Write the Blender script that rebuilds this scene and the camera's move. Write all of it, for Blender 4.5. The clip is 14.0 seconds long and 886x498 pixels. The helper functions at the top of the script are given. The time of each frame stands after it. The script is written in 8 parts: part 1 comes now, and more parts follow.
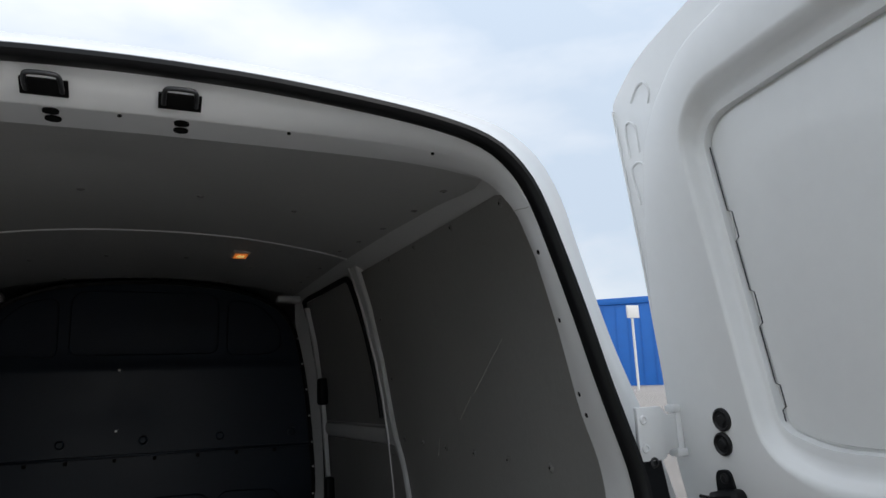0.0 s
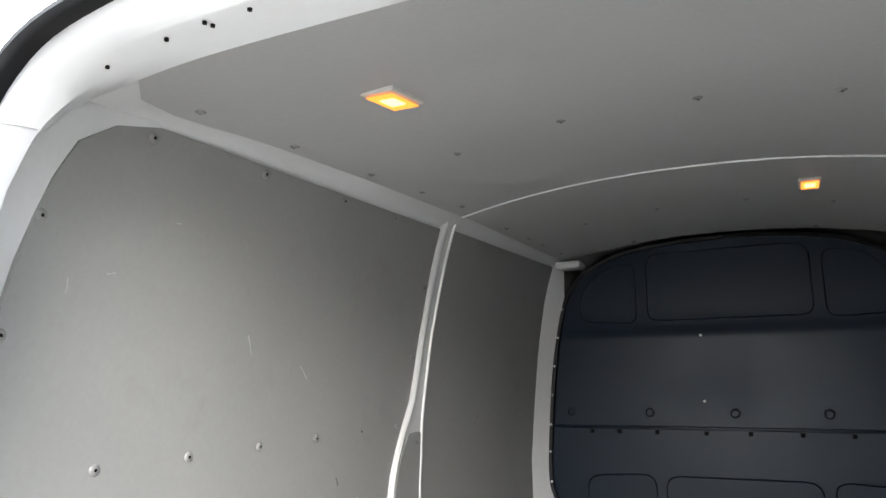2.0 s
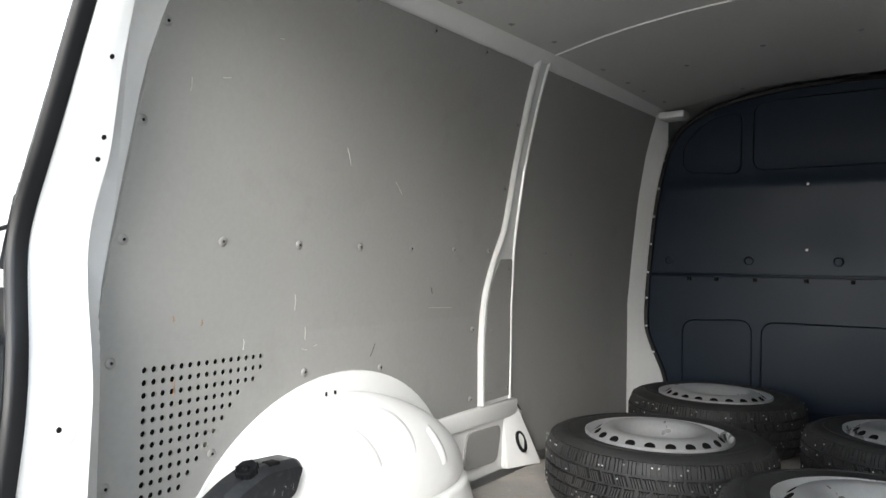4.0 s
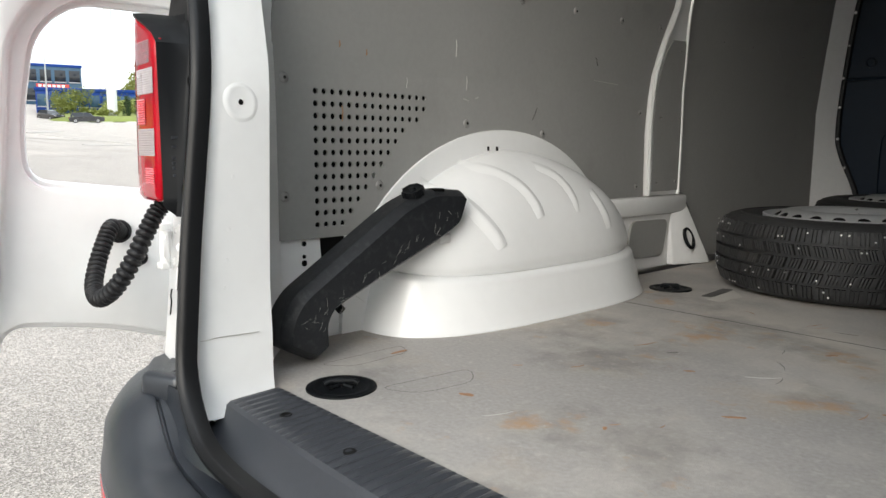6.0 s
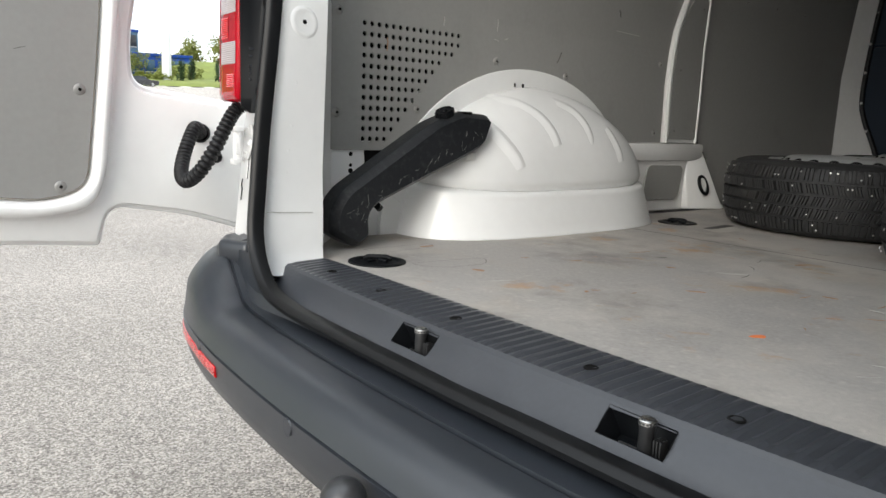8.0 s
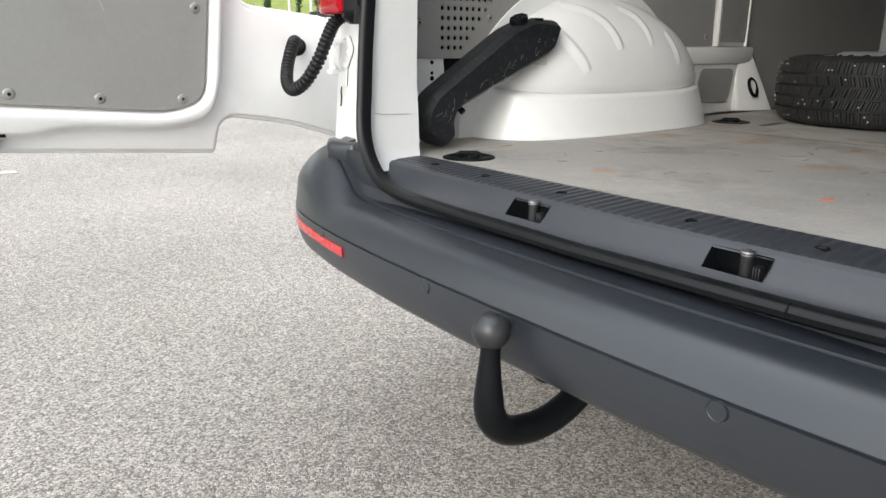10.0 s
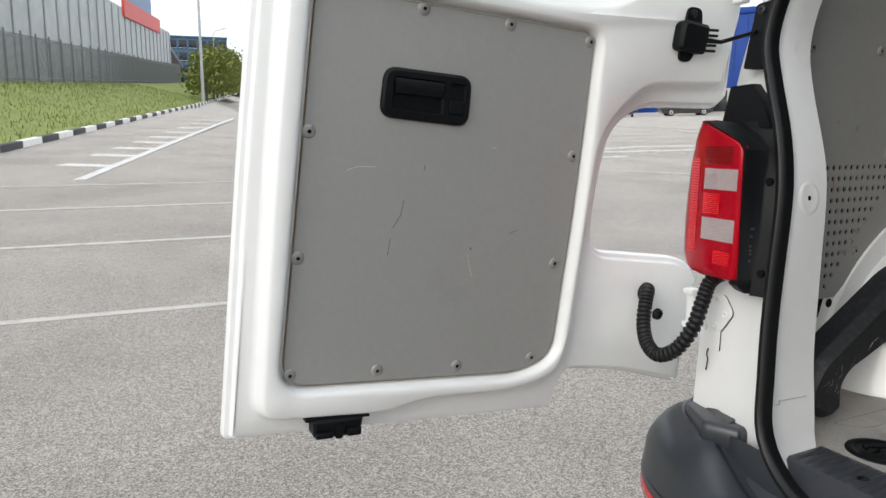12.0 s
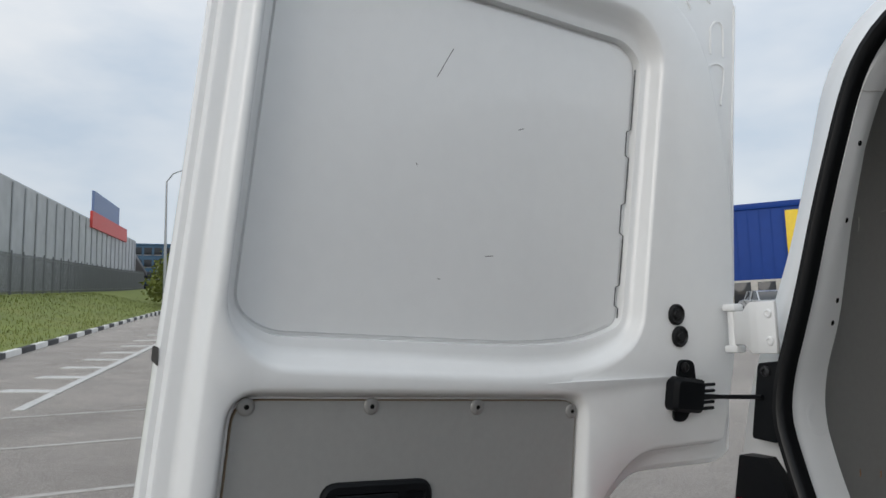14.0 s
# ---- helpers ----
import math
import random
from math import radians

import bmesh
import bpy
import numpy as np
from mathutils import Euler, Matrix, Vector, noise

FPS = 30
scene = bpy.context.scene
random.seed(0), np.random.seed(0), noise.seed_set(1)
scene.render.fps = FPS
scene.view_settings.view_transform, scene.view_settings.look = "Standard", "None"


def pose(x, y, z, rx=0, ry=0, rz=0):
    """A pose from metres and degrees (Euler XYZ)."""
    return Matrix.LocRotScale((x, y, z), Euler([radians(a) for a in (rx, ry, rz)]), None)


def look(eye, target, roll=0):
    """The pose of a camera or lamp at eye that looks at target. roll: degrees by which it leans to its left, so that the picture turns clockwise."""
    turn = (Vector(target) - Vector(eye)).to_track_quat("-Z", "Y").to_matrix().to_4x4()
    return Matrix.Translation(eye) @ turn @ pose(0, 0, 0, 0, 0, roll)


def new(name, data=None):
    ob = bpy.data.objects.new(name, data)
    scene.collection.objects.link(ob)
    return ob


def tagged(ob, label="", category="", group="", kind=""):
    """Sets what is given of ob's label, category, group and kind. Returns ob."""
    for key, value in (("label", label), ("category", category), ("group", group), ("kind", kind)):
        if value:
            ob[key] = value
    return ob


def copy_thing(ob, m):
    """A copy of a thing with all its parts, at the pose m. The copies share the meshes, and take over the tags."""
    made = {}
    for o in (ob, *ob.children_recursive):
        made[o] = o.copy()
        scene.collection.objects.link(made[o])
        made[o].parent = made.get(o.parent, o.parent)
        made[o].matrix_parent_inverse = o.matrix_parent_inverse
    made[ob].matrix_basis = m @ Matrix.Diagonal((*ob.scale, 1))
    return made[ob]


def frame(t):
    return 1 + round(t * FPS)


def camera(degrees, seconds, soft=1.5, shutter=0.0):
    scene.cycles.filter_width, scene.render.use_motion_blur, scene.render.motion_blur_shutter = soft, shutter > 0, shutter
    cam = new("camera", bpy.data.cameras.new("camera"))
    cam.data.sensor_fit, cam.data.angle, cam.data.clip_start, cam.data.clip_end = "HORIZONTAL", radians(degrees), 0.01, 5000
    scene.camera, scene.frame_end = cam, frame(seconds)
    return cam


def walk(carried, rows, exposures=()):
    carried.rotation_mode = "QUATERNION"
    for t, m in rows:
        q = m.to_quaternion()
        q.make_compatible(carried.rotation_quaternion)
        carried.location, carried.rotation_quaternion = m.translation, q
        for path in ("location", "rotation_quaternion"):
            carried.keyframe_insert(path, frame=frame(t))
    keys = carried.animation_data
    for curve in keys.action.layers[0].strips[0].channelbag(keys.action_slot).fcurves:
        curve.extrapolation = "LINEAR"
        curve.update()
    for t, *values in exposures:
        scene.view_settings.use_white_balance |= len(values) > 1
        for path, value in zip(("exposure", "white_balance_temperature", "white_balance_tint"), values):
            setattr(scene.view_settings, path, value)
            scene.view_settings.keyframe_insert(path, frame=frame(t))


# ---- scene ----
from mathutils import bvhtree
cam = camera(63.6, 14.0)
PATH = [
    (0, (-0.055, -0.914, 1.482), (0.732, 0.881, 1.877), -2.5),
    (0.5, (0.012, -0.799, 1.474), (0.331, 1.131, 1.891), -2.5),
    (1, (0.07, -0.665, 1.472), (-0.081, 1.283, 1.9), -1.8),
    (1.5, (0.131, -0.54, 1.464), (-0.419, 1.338, 1.88), -1.2),
    (2, (0.199, -0.452, 1.459), (-0.634, 1.329, 1.827), -0.4),
    (2.2, (0.225, -0.413, 1.45), (-0.692, 1.331, 1.795), -0.1),
    (4.3, (0.372, -0.561, 1.25), (-0.78, 1.075, 1.243), 0.9),
    (4.5, (0.387, -0.594, 1.23), (-0.763, 1.041, 1.18), 1.3),
    (5, (0.387, -0.645, 1.162), (-0.832, 0.932, 0.992), 1.9),
    (5.5, (0.376, -0.606, 1.079), (-0.973, 0.847, 0.814), 1.0),
    (6, (0.327, -0.507, 0.974), (-1.126, 0.838, 0.694), 0.3),
    (6.5, (0.29, -0.457, 0.944), (-1.235, 0.813, 0.695), 1.2),
    (7, (0.329, -0.487, 0.93), (-1.231, 0.741, 0.687), 2.1),
    (7.5, (0.439, -0.564, 0.903), (-1.114, 0.664, 0.62), 2.4),
    (7.7, (0.491, -0.599, 0.889), (-1.047, 0.641, 0.581), 2.3),
    (9.8, (0.64, -0.842, 0.824), (-0.837, 0.387, 0.268), 0.6),
    (10, (0.598, -0.857, 0.83), (-0.928, 0.314, 0.282), 0.1),
    (10.5, (0.463, -0.9, 0.848), (-1.165, 0.145, 0.34), -0.1),
    (11, (0.354, -0.952, 0.923), (-1.357, -0.023, 0.467), -0.1),
    (11.5, (0.257, -1.012, 1.043), (-1.5, -0.139, 0.654), 0.0),
    (12, (0.156, -1.087, 1.14), (-1.625, -0.231, 0.836), 0.0),
    (12.5, (0.095, -1.079, 1.198), (-1.696, -0.209, 1.01), -0.1),
    (13, (0.039, -1.028, 1.275), (-1.753, -0.142, 1.218), -0.4),
    (13.5, (-0.009, -0.988, 1.361), (-1.787, -0.077, 1.453), -0.8),
    (14, (-0.046, -0.971, 1.433), (-1.786, -0.015, 1.674), -1.5),
]

# exposure of the filmed picture along the way
EXPOSURES = [(0.0, -0.5, 6550, 11), (0.5, 0.0, 6550, 10), (1.0, 1.25, 6600, 10), (1.5, 2.0, 6500, 10), (2.2, 2.2, 6600, 10), (4.3, 1.75, 6700, 9), (5.0, 1.3, 6900, 9), (6.0, 0.75, 6900, 9), (7.0, 0.6, 6900, 9), (9.8, 0.8, 6850, 10), (10.5, 0.55, 7000, 10), (11.5, 0.20, 7000, 10), (12.0, 0.06, 6850, 10), (12.5, -0.16, 6700, 10), (13.0, -0.36, 6680, 10), (13.5, -0.52, 6650, 10), (14.0, -0.76, 6650, 10)]
walk(cam, [(t, look(eye, target, roll)) for t, eye, target, roll in PATH], EXPOSURES)

# ---- overcast daylight ----
world = bpy.data.worlds.new("overcast_sky")
scene.world = world
world.use_nodes = True
wt = world.node_tree
wt.nodes.clear()
w_out = wt.nodes.new("ShaderNodeOutputWorld")
w_bg = wt.nodes.new("ShaderNodeBackground")
w_sky = wt.nodes.new("ShaderNodeTexSky")
w_sky.sky_type = "NISHITA"
w_sky.sun_disc = False
w_sky.sun_elevation = radians(20)
w_sky.sun_rotation = radians(149)
w_co = wt.nodes.new("ShaderNodeTexCoord")
w_map = wt.nodes.new("ShaderNodeMapping")
w_map.inputs["Scale"].default_value = (1.0, 1.0, 2.6)
w_n1 = wt.nodes.new("ShaderNodeTexNoise")
w_n1.inputs["Scale"].default_value = 2.2
w_n1.inputs["Detail"].default_value = 7.0
w_n1.inputs["Roughness"].default_value = 0.52
w_ramp = wt.nodes.new("ShaderNodeValToRGB")
w_ramp.color_ramp.elements[0].position, w_ramp.color_ramp.elements[0].color = 0.36, (5.6, 6.6, 7.8, 1)
w_ramp.color_ramp.elements[1].position, w_ramp.color_ramp.elements[1].color = 0.66, (8.8, 9.1, 9.4, 1)
w_mix = wt.nodes.new("ShaderNodeMix")
w_mix.data_type = "RGBA"
w_mix.inputs[0].default_value = 0.86
wt.links.new(w_co.outputs["Generated"], w_map.inputs["Vector"])
wt.links.new(w_map.outputs["Vector"], w_n1.inputs["Vector"])
wt.links.new(w_n1.outputs["Fac"], w_ramp.inputs["Fac"])
wt.links.new(w_sky.outputs["Color"], w_mix.inputs[6])
wt.links.new(w_ramp.outputs["Color"], w_mix.inputs[7])
# an overcast sky is brightest overhead
w_sep = wt.nodes.new("ShaderNodeSeparateXYZ")
w_pow = wt.nodes.new("ShaderNodeMath")
w_pow.operation = "MULTIPLY"
w_gain = wt.nodes.new("ShaderNodeMapRange")
w_gain.inputs[3].default_value, w_gain.inputs[4].default_value = 1.3, 2.2
w_vec = wt.nodes.new("ShaderNodeVectorMath")
w_vec.operation = "SCALE"
wt.links.new(w_co.outputs["Generated"], w_sep.inputs[0])
wt.links.new(w_sep.outputs["Z"], w_pow.inputs[0])
wt.links.new(w_sep.outputs["Z"], w_pow.inputs[1])
wt.links.new(w_pow.outputs[0], w_gain.inputs[0])
wt.links.new(w_mix.outputs[2], w_vec.inputs[0])
wt.links.new(w_gain.outputs[0], w_vec.inputs["Scale"])
wt.links.new(w_vec.outputs["Vector"], w_bg.inputs["Color"])
w_bg.inputs["Strength"].default_value = 0.125
wt.links.new(w_bg.outputs["Background"], w_out.inputs["Surface"])

sun = new("sun", bpy.data.lights.new("sun", "SUN"))
sun.data.energy = 1.3
sun.data.angle = radians(35)
sun.data.color = (1.0, 0.97, 0.93)
sun.matrix_basis = look((0, 0, 0), (-0.50, 1.0, -0.50))


# ---- materials ----
def mat(name, base, rough=0.5, metal=0.0, var=0.12, scale=(6.0, 60.0), bump=0.0, bump_scale=200.0, coat=0.0, stain=None, stain_amount=0.0, stain_scale=3.0, spread=0.0, transmission=0.0, piece=False):
    """A surface with a base colour that varies at two scales, fine relief, and stains of a second colour."""
    m = bpy.data.materials.new(name)
    m.use_nodes = True
    nt = m.node_tree
    b = nt.nodes["Principled BSDF"]
    co = nt.nodes.new("ShaderNodeTexCoord")
    vec = co.outputs["Object"]
    n1 = nt.nodes.new("ShaderNodeTexNoise")
    n1.inputs["Scale"].default_value, n1.inputs["Detail"].default_value = scale[0], 4.0
    n2 = nt.nodes.new("ShaderNodeTexNoise")
    n2.inputs["Scale"].default_value, n2.inputs["Detail"].default_value = scale[1], 3.0
    for n in (n1, n2):
        nt.links.new(vec, n.inputs["Vector"])
    add = nt.nodes.new("ShaderNodeMath")
    add.operation = "ADD"
    nt.links.new(n1.outputs["Fac"], add.inputs[0])
    nt.links.new(n2.outputs["Fac"], add.inputs[1])
    ramp = nt.nodes.new("ShaderNodeMapRange")
    ramp.inputs[1].default_value, ramp.inputs[2].default_value = 0.6, 1.4
    ramp.inputs[3].default_value, ramp.inputs[4].default_value = 1.0 - var, 1.0 + var
    nt.links.new(add.outputs[0], ramp.inputs[0])
    value = ramp.outputs[0]
    if piece:
        info = nt.nodes.new("ShaderNodeObjectInfo")
        pr = nt.nodes.new("ShaderNodeMapRange")
        pr.inputs[3].default_value, pr.inputs[4].default_value = 1.0 - var, 1.0 + var
        nt.links.new(info.outputs["Random"], pr.inputs[0])
        mu = nt.nodes.new("ShaderNodeMath")
        mu.operation = "MULTIPLY"
        nt.links.new(value, mu.inputs[0])
        nt.links.new(pr.outputs[0], mu.inputs[1])
        value = mu.outputs[0]
    sc = nt.nodes.new("ShaderNodeVectorMath")
    sc.operation = "SCALE"
    sc.inputs[0].default_value = base
    nt.links.new(value, sc.inputs["Scale"])
    colour = sc.outputs["Vector"]
    if stain:
        n3 = nt.nodes.new("ShaderNodeTexNoise")
        n3.inputs["Scale"].default_value, n3.inputs["Detail"].default_value, n3.inputs["Roughness"].default_value = stain_scale, 7.0, 0.62
        nt.links.new(vec, n3.inputs["Vector"])
        r3 = nt.nodes.new("ShaderNodeMapRange")
        r3.inputs[1].default_value, r3.inputs[2].default_value = 0.52, 0.72
        r3.inputs[3].default_value, r3.inputs[4].default_value = 0.0, stain_amount
        nt.links.new(n3.outputs["Fac"], r3.inputs[0])
        mx = nt.nodes.new("ShaderNodeMix")
        mx.data_type = "RGBA"
        mx.inputs[7].default_value = (*stain, 1)
        nt.links.new(r3.outputs[0], mx.inputs[0])
        nt.links.new(colour, mx.inputs[6])
        colour = mx.outputs[2]
    nt.links.new(colour, b.inputs["Base Color"])
    rr = nt.nodes.new("ShaderNodeMapRange")
    rr.inputs[1].default_value, rr.inputs[2].default_value = 0.3, 0.7
    rr.inputs[3].default_value, rr.inputs[4].default_value = max(0.02, rough - 0.06 - spread), min(1.0, rough + 0.06 + spread)
    nt.links.new(n1.outputs["Fac"], rr.inputs[0])
    nt.links.new(rr.outputs[0], b.inputs["Roughness"])
    b.inputs["Metallic"].default_value = metal
    b.inputs["Coat Weight"].default_value = coat
    b.inputs["Coat Roughness"].default_value = 0.06
    b.inputs["Transmission Weight"].default_value = transmission
    if bump:
        nb = nt.nodes.new("ShaderNodeTexNoise")
        nb.inputs["Scale"].default_value, nb.inputs["Detail"].default_value = bump_scale, 4.0
        nt.links.new(vec, nb.inputs["Vector"])
        bp = nt.nodes.new("ShaderNodeBump")
        bp.inputs["Strength"].default_value, bp.inputs["Distance"].default_value = bump, 0.004
        nt.links.new(nb.outputs["Fac"], bp.inputs["Height"])
        nt.links.new(bp.outputs["Normal"], b.inputs["Normal"])
    return m


def asphalt_material():
    """Light worn asphalt: pale chippings in a darker binder, with broad patches."""
    m = bpy.data.materials.new("worn_asphalt")
    m.use_nodes = True
    nt = m.node_tree
    b = nt.nodes["Principled BSDF"]
    co = nt.nodes.new("ShaderNodeTexCoord")
    v = nt.nodes.new("ShaderNodeTexVoronoi")
    v.inputs["Scale"].default_value = 215.0
    v2 = nt.nodes.new("ShaderNodeTexVoronoi")
    v2.inputs["Scale"].default_value = 340.0
    n1 = nt.nodes.new("ShaderNodeTexNoise")
    n1.inputs["Scale"].default_value, n1.inputs["Detail"].default_value = 0.7, 8.0
    n2 = nt.nodes.new("ShaderNodeTexNoise")
    n2.inputs["Scale"].default_value, n2.inputs["Detail"].default_value = 35.0, 5.0
    for n in (v, v2, n1, n2):
        nt.links.new(co.outputs["Object"], n.inputs["Vector"])
    bw = nt.nodes.new("ShaderNodeRGBToBW")
    nt.links.new(v.outputs["Color"], bw.inputs[0])
    ramp = nt.nodes.new("ShaderNodeValToRGB")
    e = ramp.color_ramp.elements
    e[0].position, e[0].color = 0.18, (0.185, 0.165, 0.147, 1)
    e[1].position, e[1].color = 0.84, (0.63, 0.575, 0.523, 1)
    mid = ramp.color_ramp.elements.new(0.50)
    mid.color = (0.375, 0.338, 0.305, 1)
    nt.links.new(bw.outputs[0], ramp.inputs[0])
    patch = nt.nodes.new("ShaderNodeMapRange")
    patch.inputs[1].default_value, patch.inputs[2].default_value = 0.3, 0.7
    patch.inputs[3].default_value, patch.inputs[4].default_value = 0.86, 1.14
    nt.links.new(n1.outputs["Fac"], patch.inputs[0])
    grit = nt.nodes.new("ShaderNodeMapRange")
    grit.inputs[1].default_value, grit.inputs[2].default_value = 0.3, 0.7
    grit.inputs[3].default_value, grit.inputs[4].default_value = 0.9, 1.1
    nt.links.new(n2.outputs["Fac"], grit.inputs[0])
    mu = nt.nodes.new("ShaderNodeMath")
    mu.operation = "MULTIPLY"
    nt.links.new(patch.outputs[0], mu.inputs[0])
    nt.links.new(grit.outputs[0], mu.inputs[1])
    sc = nt.nodes.new("ShaderNodeVectorMath")
    sc.operation = "SCALE"
    nt.links.new(ramp.outputs[0], sc.inputs[0])
    nt.links.new(mu.outputs[0], sc.inputs["Scale"])
    nt.links.new(sc.outputs["Vector"], b.inputs["Base Color"])
    b.inputs["Roughness"].default_value = 0.9
    bp = nt.nodes.new("ShaderNodeBump")
    bp.inputs["Strength"].default_value, bp.inputs["Distance"].default_value = 0.95, 0.006
    hs = nt.nodes.new("ShaderNodeMath")
    hs.operation = "ADD"
    nt.links.new(v.outputs["Distance"], hs.inputs[0])
    nt.links.new(v2.outputs["Distance"], hs.inputs[1])
    bp.invert = True
    nt.links.new(hs.outputs[0], bp.inputs["Height"])
    nt.links.new(bp.outputs["Normal"], b.inputs["Normal"])
    return m


def glow(name, colour, strength):
    m = bpy.data.materials.new(name)
    m.use_nodes = True
    b = m.node_tree.nodes["Principled BSDF"]
    b.inputs["Base Color"].default_value = (*colour, 1)
    b.inputs["Emission Color"].default_value = (*colour, 1)
    b.inputs["Emission Strength"].default_value = strength
    b.inputs["Roughness"].default_value = 0.3
    return m


WHITE = mat("white_car_paint", (0.80, 0.808, 0.806), 0.34, var=0.02, scale=(3, 40), coat=0.5, bump=0.02, bump_scale=9)
WHITE_IN = mat("white_inner_paint", (0.73, 0.733, 0.728), 0.36, var=0.03, scale=(4, 60), coat=0.45, bump=0.02, bump_scale=12)
PLY = mat("grey_coated_plywood", (0.285, 0.284, 0.276), 0.5, var=0.05, scale=(2.5, 90), bump=0.05, bump_scale=500)
# copy of PLY with a lighter base: light on the ceiling put into colour
PLY_LIFTED = mat("brightened_ceiling_plywood", (0.43, 0.432, 0.425), 0.5, var=0.05, scale=(2.5, 90), bump=0.05, bump_scale=500)
PLY_EDGE = mat("plywood_edge", (0.17, 0.12, 0.075), 0.8, var=0.2, scale=(20, 200))
RIVET = mat("grey_rivet", (0.27, 0.266, 0.258), 0.32, metal=0.2, var=0.05)
FLOOR = mat("taupe_floor_lining", (0.345, 0.325, 0.304), 0.62, var=0.20, scale=(2.4, 150), bump=0.2, bump_scale=420, stain=(0.43, 0.34, 0.24), stain_amount=0.6, stain_scale=2.7)
PLASTIC = mat("black_plastic", (0.005, 0.0058, 0.0070), 0.42, var=0.12, scale=(8, 120), bump=0.05, bump_scale=600, spread=0.05)
BUMPER = mat("charcoal_bumper_plastic", (0.021, 0.025, 0.032), 0.36, var=0.08, scale=(5, 160), bump=0.05, bump_scale=900)
SILL = mat("dark_grey_sill_plastic", (0.037, 0.040, 0.047), 0.36, var=0.12, scale=(9, 150), bump=0.08, bump_scale=700)
RUBBER = mat("black_rubber", (0.008, 0.008, 0.009), 0.48, var=0.1, scale=(10, 80), bump=0.05, bump_scale=300)
SEAL_RUBBER = mat("satin_seal_rubber", (0.006, 0.0064, 0.0072), 0.36, var=0.1, scale=(10, 80), bump=0.03, bump_scale=300)
DARK_STEEL = mat("dark_steel", (0.050, 0.051, 0.054), 0.36, metal=0.6, var=0.2, scale=(20, 160))
TYRE = mat("tyre_rubber", (0.028, 0.028, 0.0285), 0.55, var=0.25, scale=(14, 120), bump=0.2, bump_scale=260, stain=(0.06, 0.055, 0.048), stain_amount=0.4, stain_scale=14)
STEEL = mat("silver_painted_steel", (0.64, 0.645, 0.65), 0.32, metal=0.6, var=0.08, scale=(7, 90), bump=0.04, bump_scale=40)
STUD = mat("bright_stud", (0.75, 0.74, 0.72), 0.3, metal=0.9)
CHROME = mat("zinc_steel", (0.55, 0.55, 0.54), 0.28, metal=0.95, var=0.08)
BULK = mat("blue_black_painted_steel", (0.0048, 0.0135, 0.027), 0.38, var=0.12, scale=(3, 70), bump=0.05, bump_scale=300)
# near-black: stands in for shade inside holes and gaps; also some black parts
BLACK_HOLE = mat("black_and_hollow_shade", (0.006, 0.006, 0.006), 0.8, var=0.1)
RED = mat("red_lens", (0.36, 0.0008, 0.010), 0.08, var=0.22, scale=(14, 90), coat=0.1)
RED_BRIGHT = mat("bright_ribbed_red", (0.60, 0.003, 0.011), 0.2, var=0.15, scale=(30, 200))
RED_DARK = mat("deep_red_lens", (0.20, 0.001, 0.003), 0.16, var=0.1, coat=0.1)
CLEAR = mat("ribbed_clear_lens", (0.36, 0.30, 0.30), 0.3, var=0.1, scale=(10, 90), coat=0.2)
REFLECT = mat("red_reflector", (0.52, 0.006, 0.010), 0.25, var=0.1, scale=(40, 300), coat=0.5)
LAMP_GLOW = glow("lit_lamp_cover", (1.0, 0.36, 0.06), 0.30)
LAMP_HOT = glow("lit_bulb_area", (1.0, 0.66, 0.22), 0.65)
LAMP_RIM = mat("grey_lamp_rim", (0.55, 0.53, 0.50), 0.4)
LINE_WORN = mat("worn_road_paint", (0.42, 0.40, 0.375), 0.85, var=0.12, scale=(3, 40), stain=(0.27, 0.245, 0.22), stain_amount=0.9, stain_scale=6)
SCUFFED = mat("scuffed_black_plastic", (0.013, 0.0145, 0.017), 0.40, var=0.25, scale=(8, 160), bump=0.08, bump_scale=500, stain=(0.085, 0.088, 0.09), stain_amount=0.28, stain_scale=60, spread=0.08)
# grey of pale scratches, also used for the painted shade of pillar seams
SCRATCH_SEAM = mat("pale_scratch_and_seam_shade", (0.45, 0.44, 0.42), 0.6)
SCRATCH_DARK = mat("dark_scuff", (0.085, 0.082, 0.078), 0.6)
RUST = mat("rust_mark", (0.36, 0.20, 0.11), 0.8, var=0.3, scale=(30, 200))
ORANGE = mat("orange_chip_paint", (0.75, 0.20, 0.06), 0.7, var=0.2)
ASPHALT = asphalt_material()
LINE = mat("road_paint", (0.56, 0.55, 0.53), 0.8, var=0.12, scale=(3, 40), stain=(0.25, 0.23, 0.21), stain_amount=0.75, stain_scale=9)
GRASS = mat("grass", (0.17, 0.205, 0.045), 0.95, var=0.28, scale=(0.5, 6), stain=(0.20, 0.18, 0.06), stain_amount=0.5, stain_scale=0.25, bump=0.25, bump_scale=6)
LEAF = mat("spring_leaf", (0.18, 0.205, 0.045), 0.75, var=0.35, scale=(0.6, 5))
LEAF_DARK = mat("conifer_leaf", (0.035, 0.07, 0.025), 0.8, var=0.3, scale=(0.6, 5))
BARK = mat("bark", (0.09, 0.075, 0.06), 0.9, var=0.25)
KERB_W = mat("white_kerb_paint", (0.70, 0.69, 0.66), 0.75, var=0.1)
KERB_B = mat("black_kerb_paint", (0.045, 0.045, 0.047), 0.75, var=0.1)
CLAD = mat("grey_metal_cladding", (0.42, 0.43, 0.44), 0.5, metal=0.1, var=0.2, scale=(0.06, 0.5))
FENCE = mat("dark_fence", (0.17, 0.175, 0.18), 0.6, var=0.15)
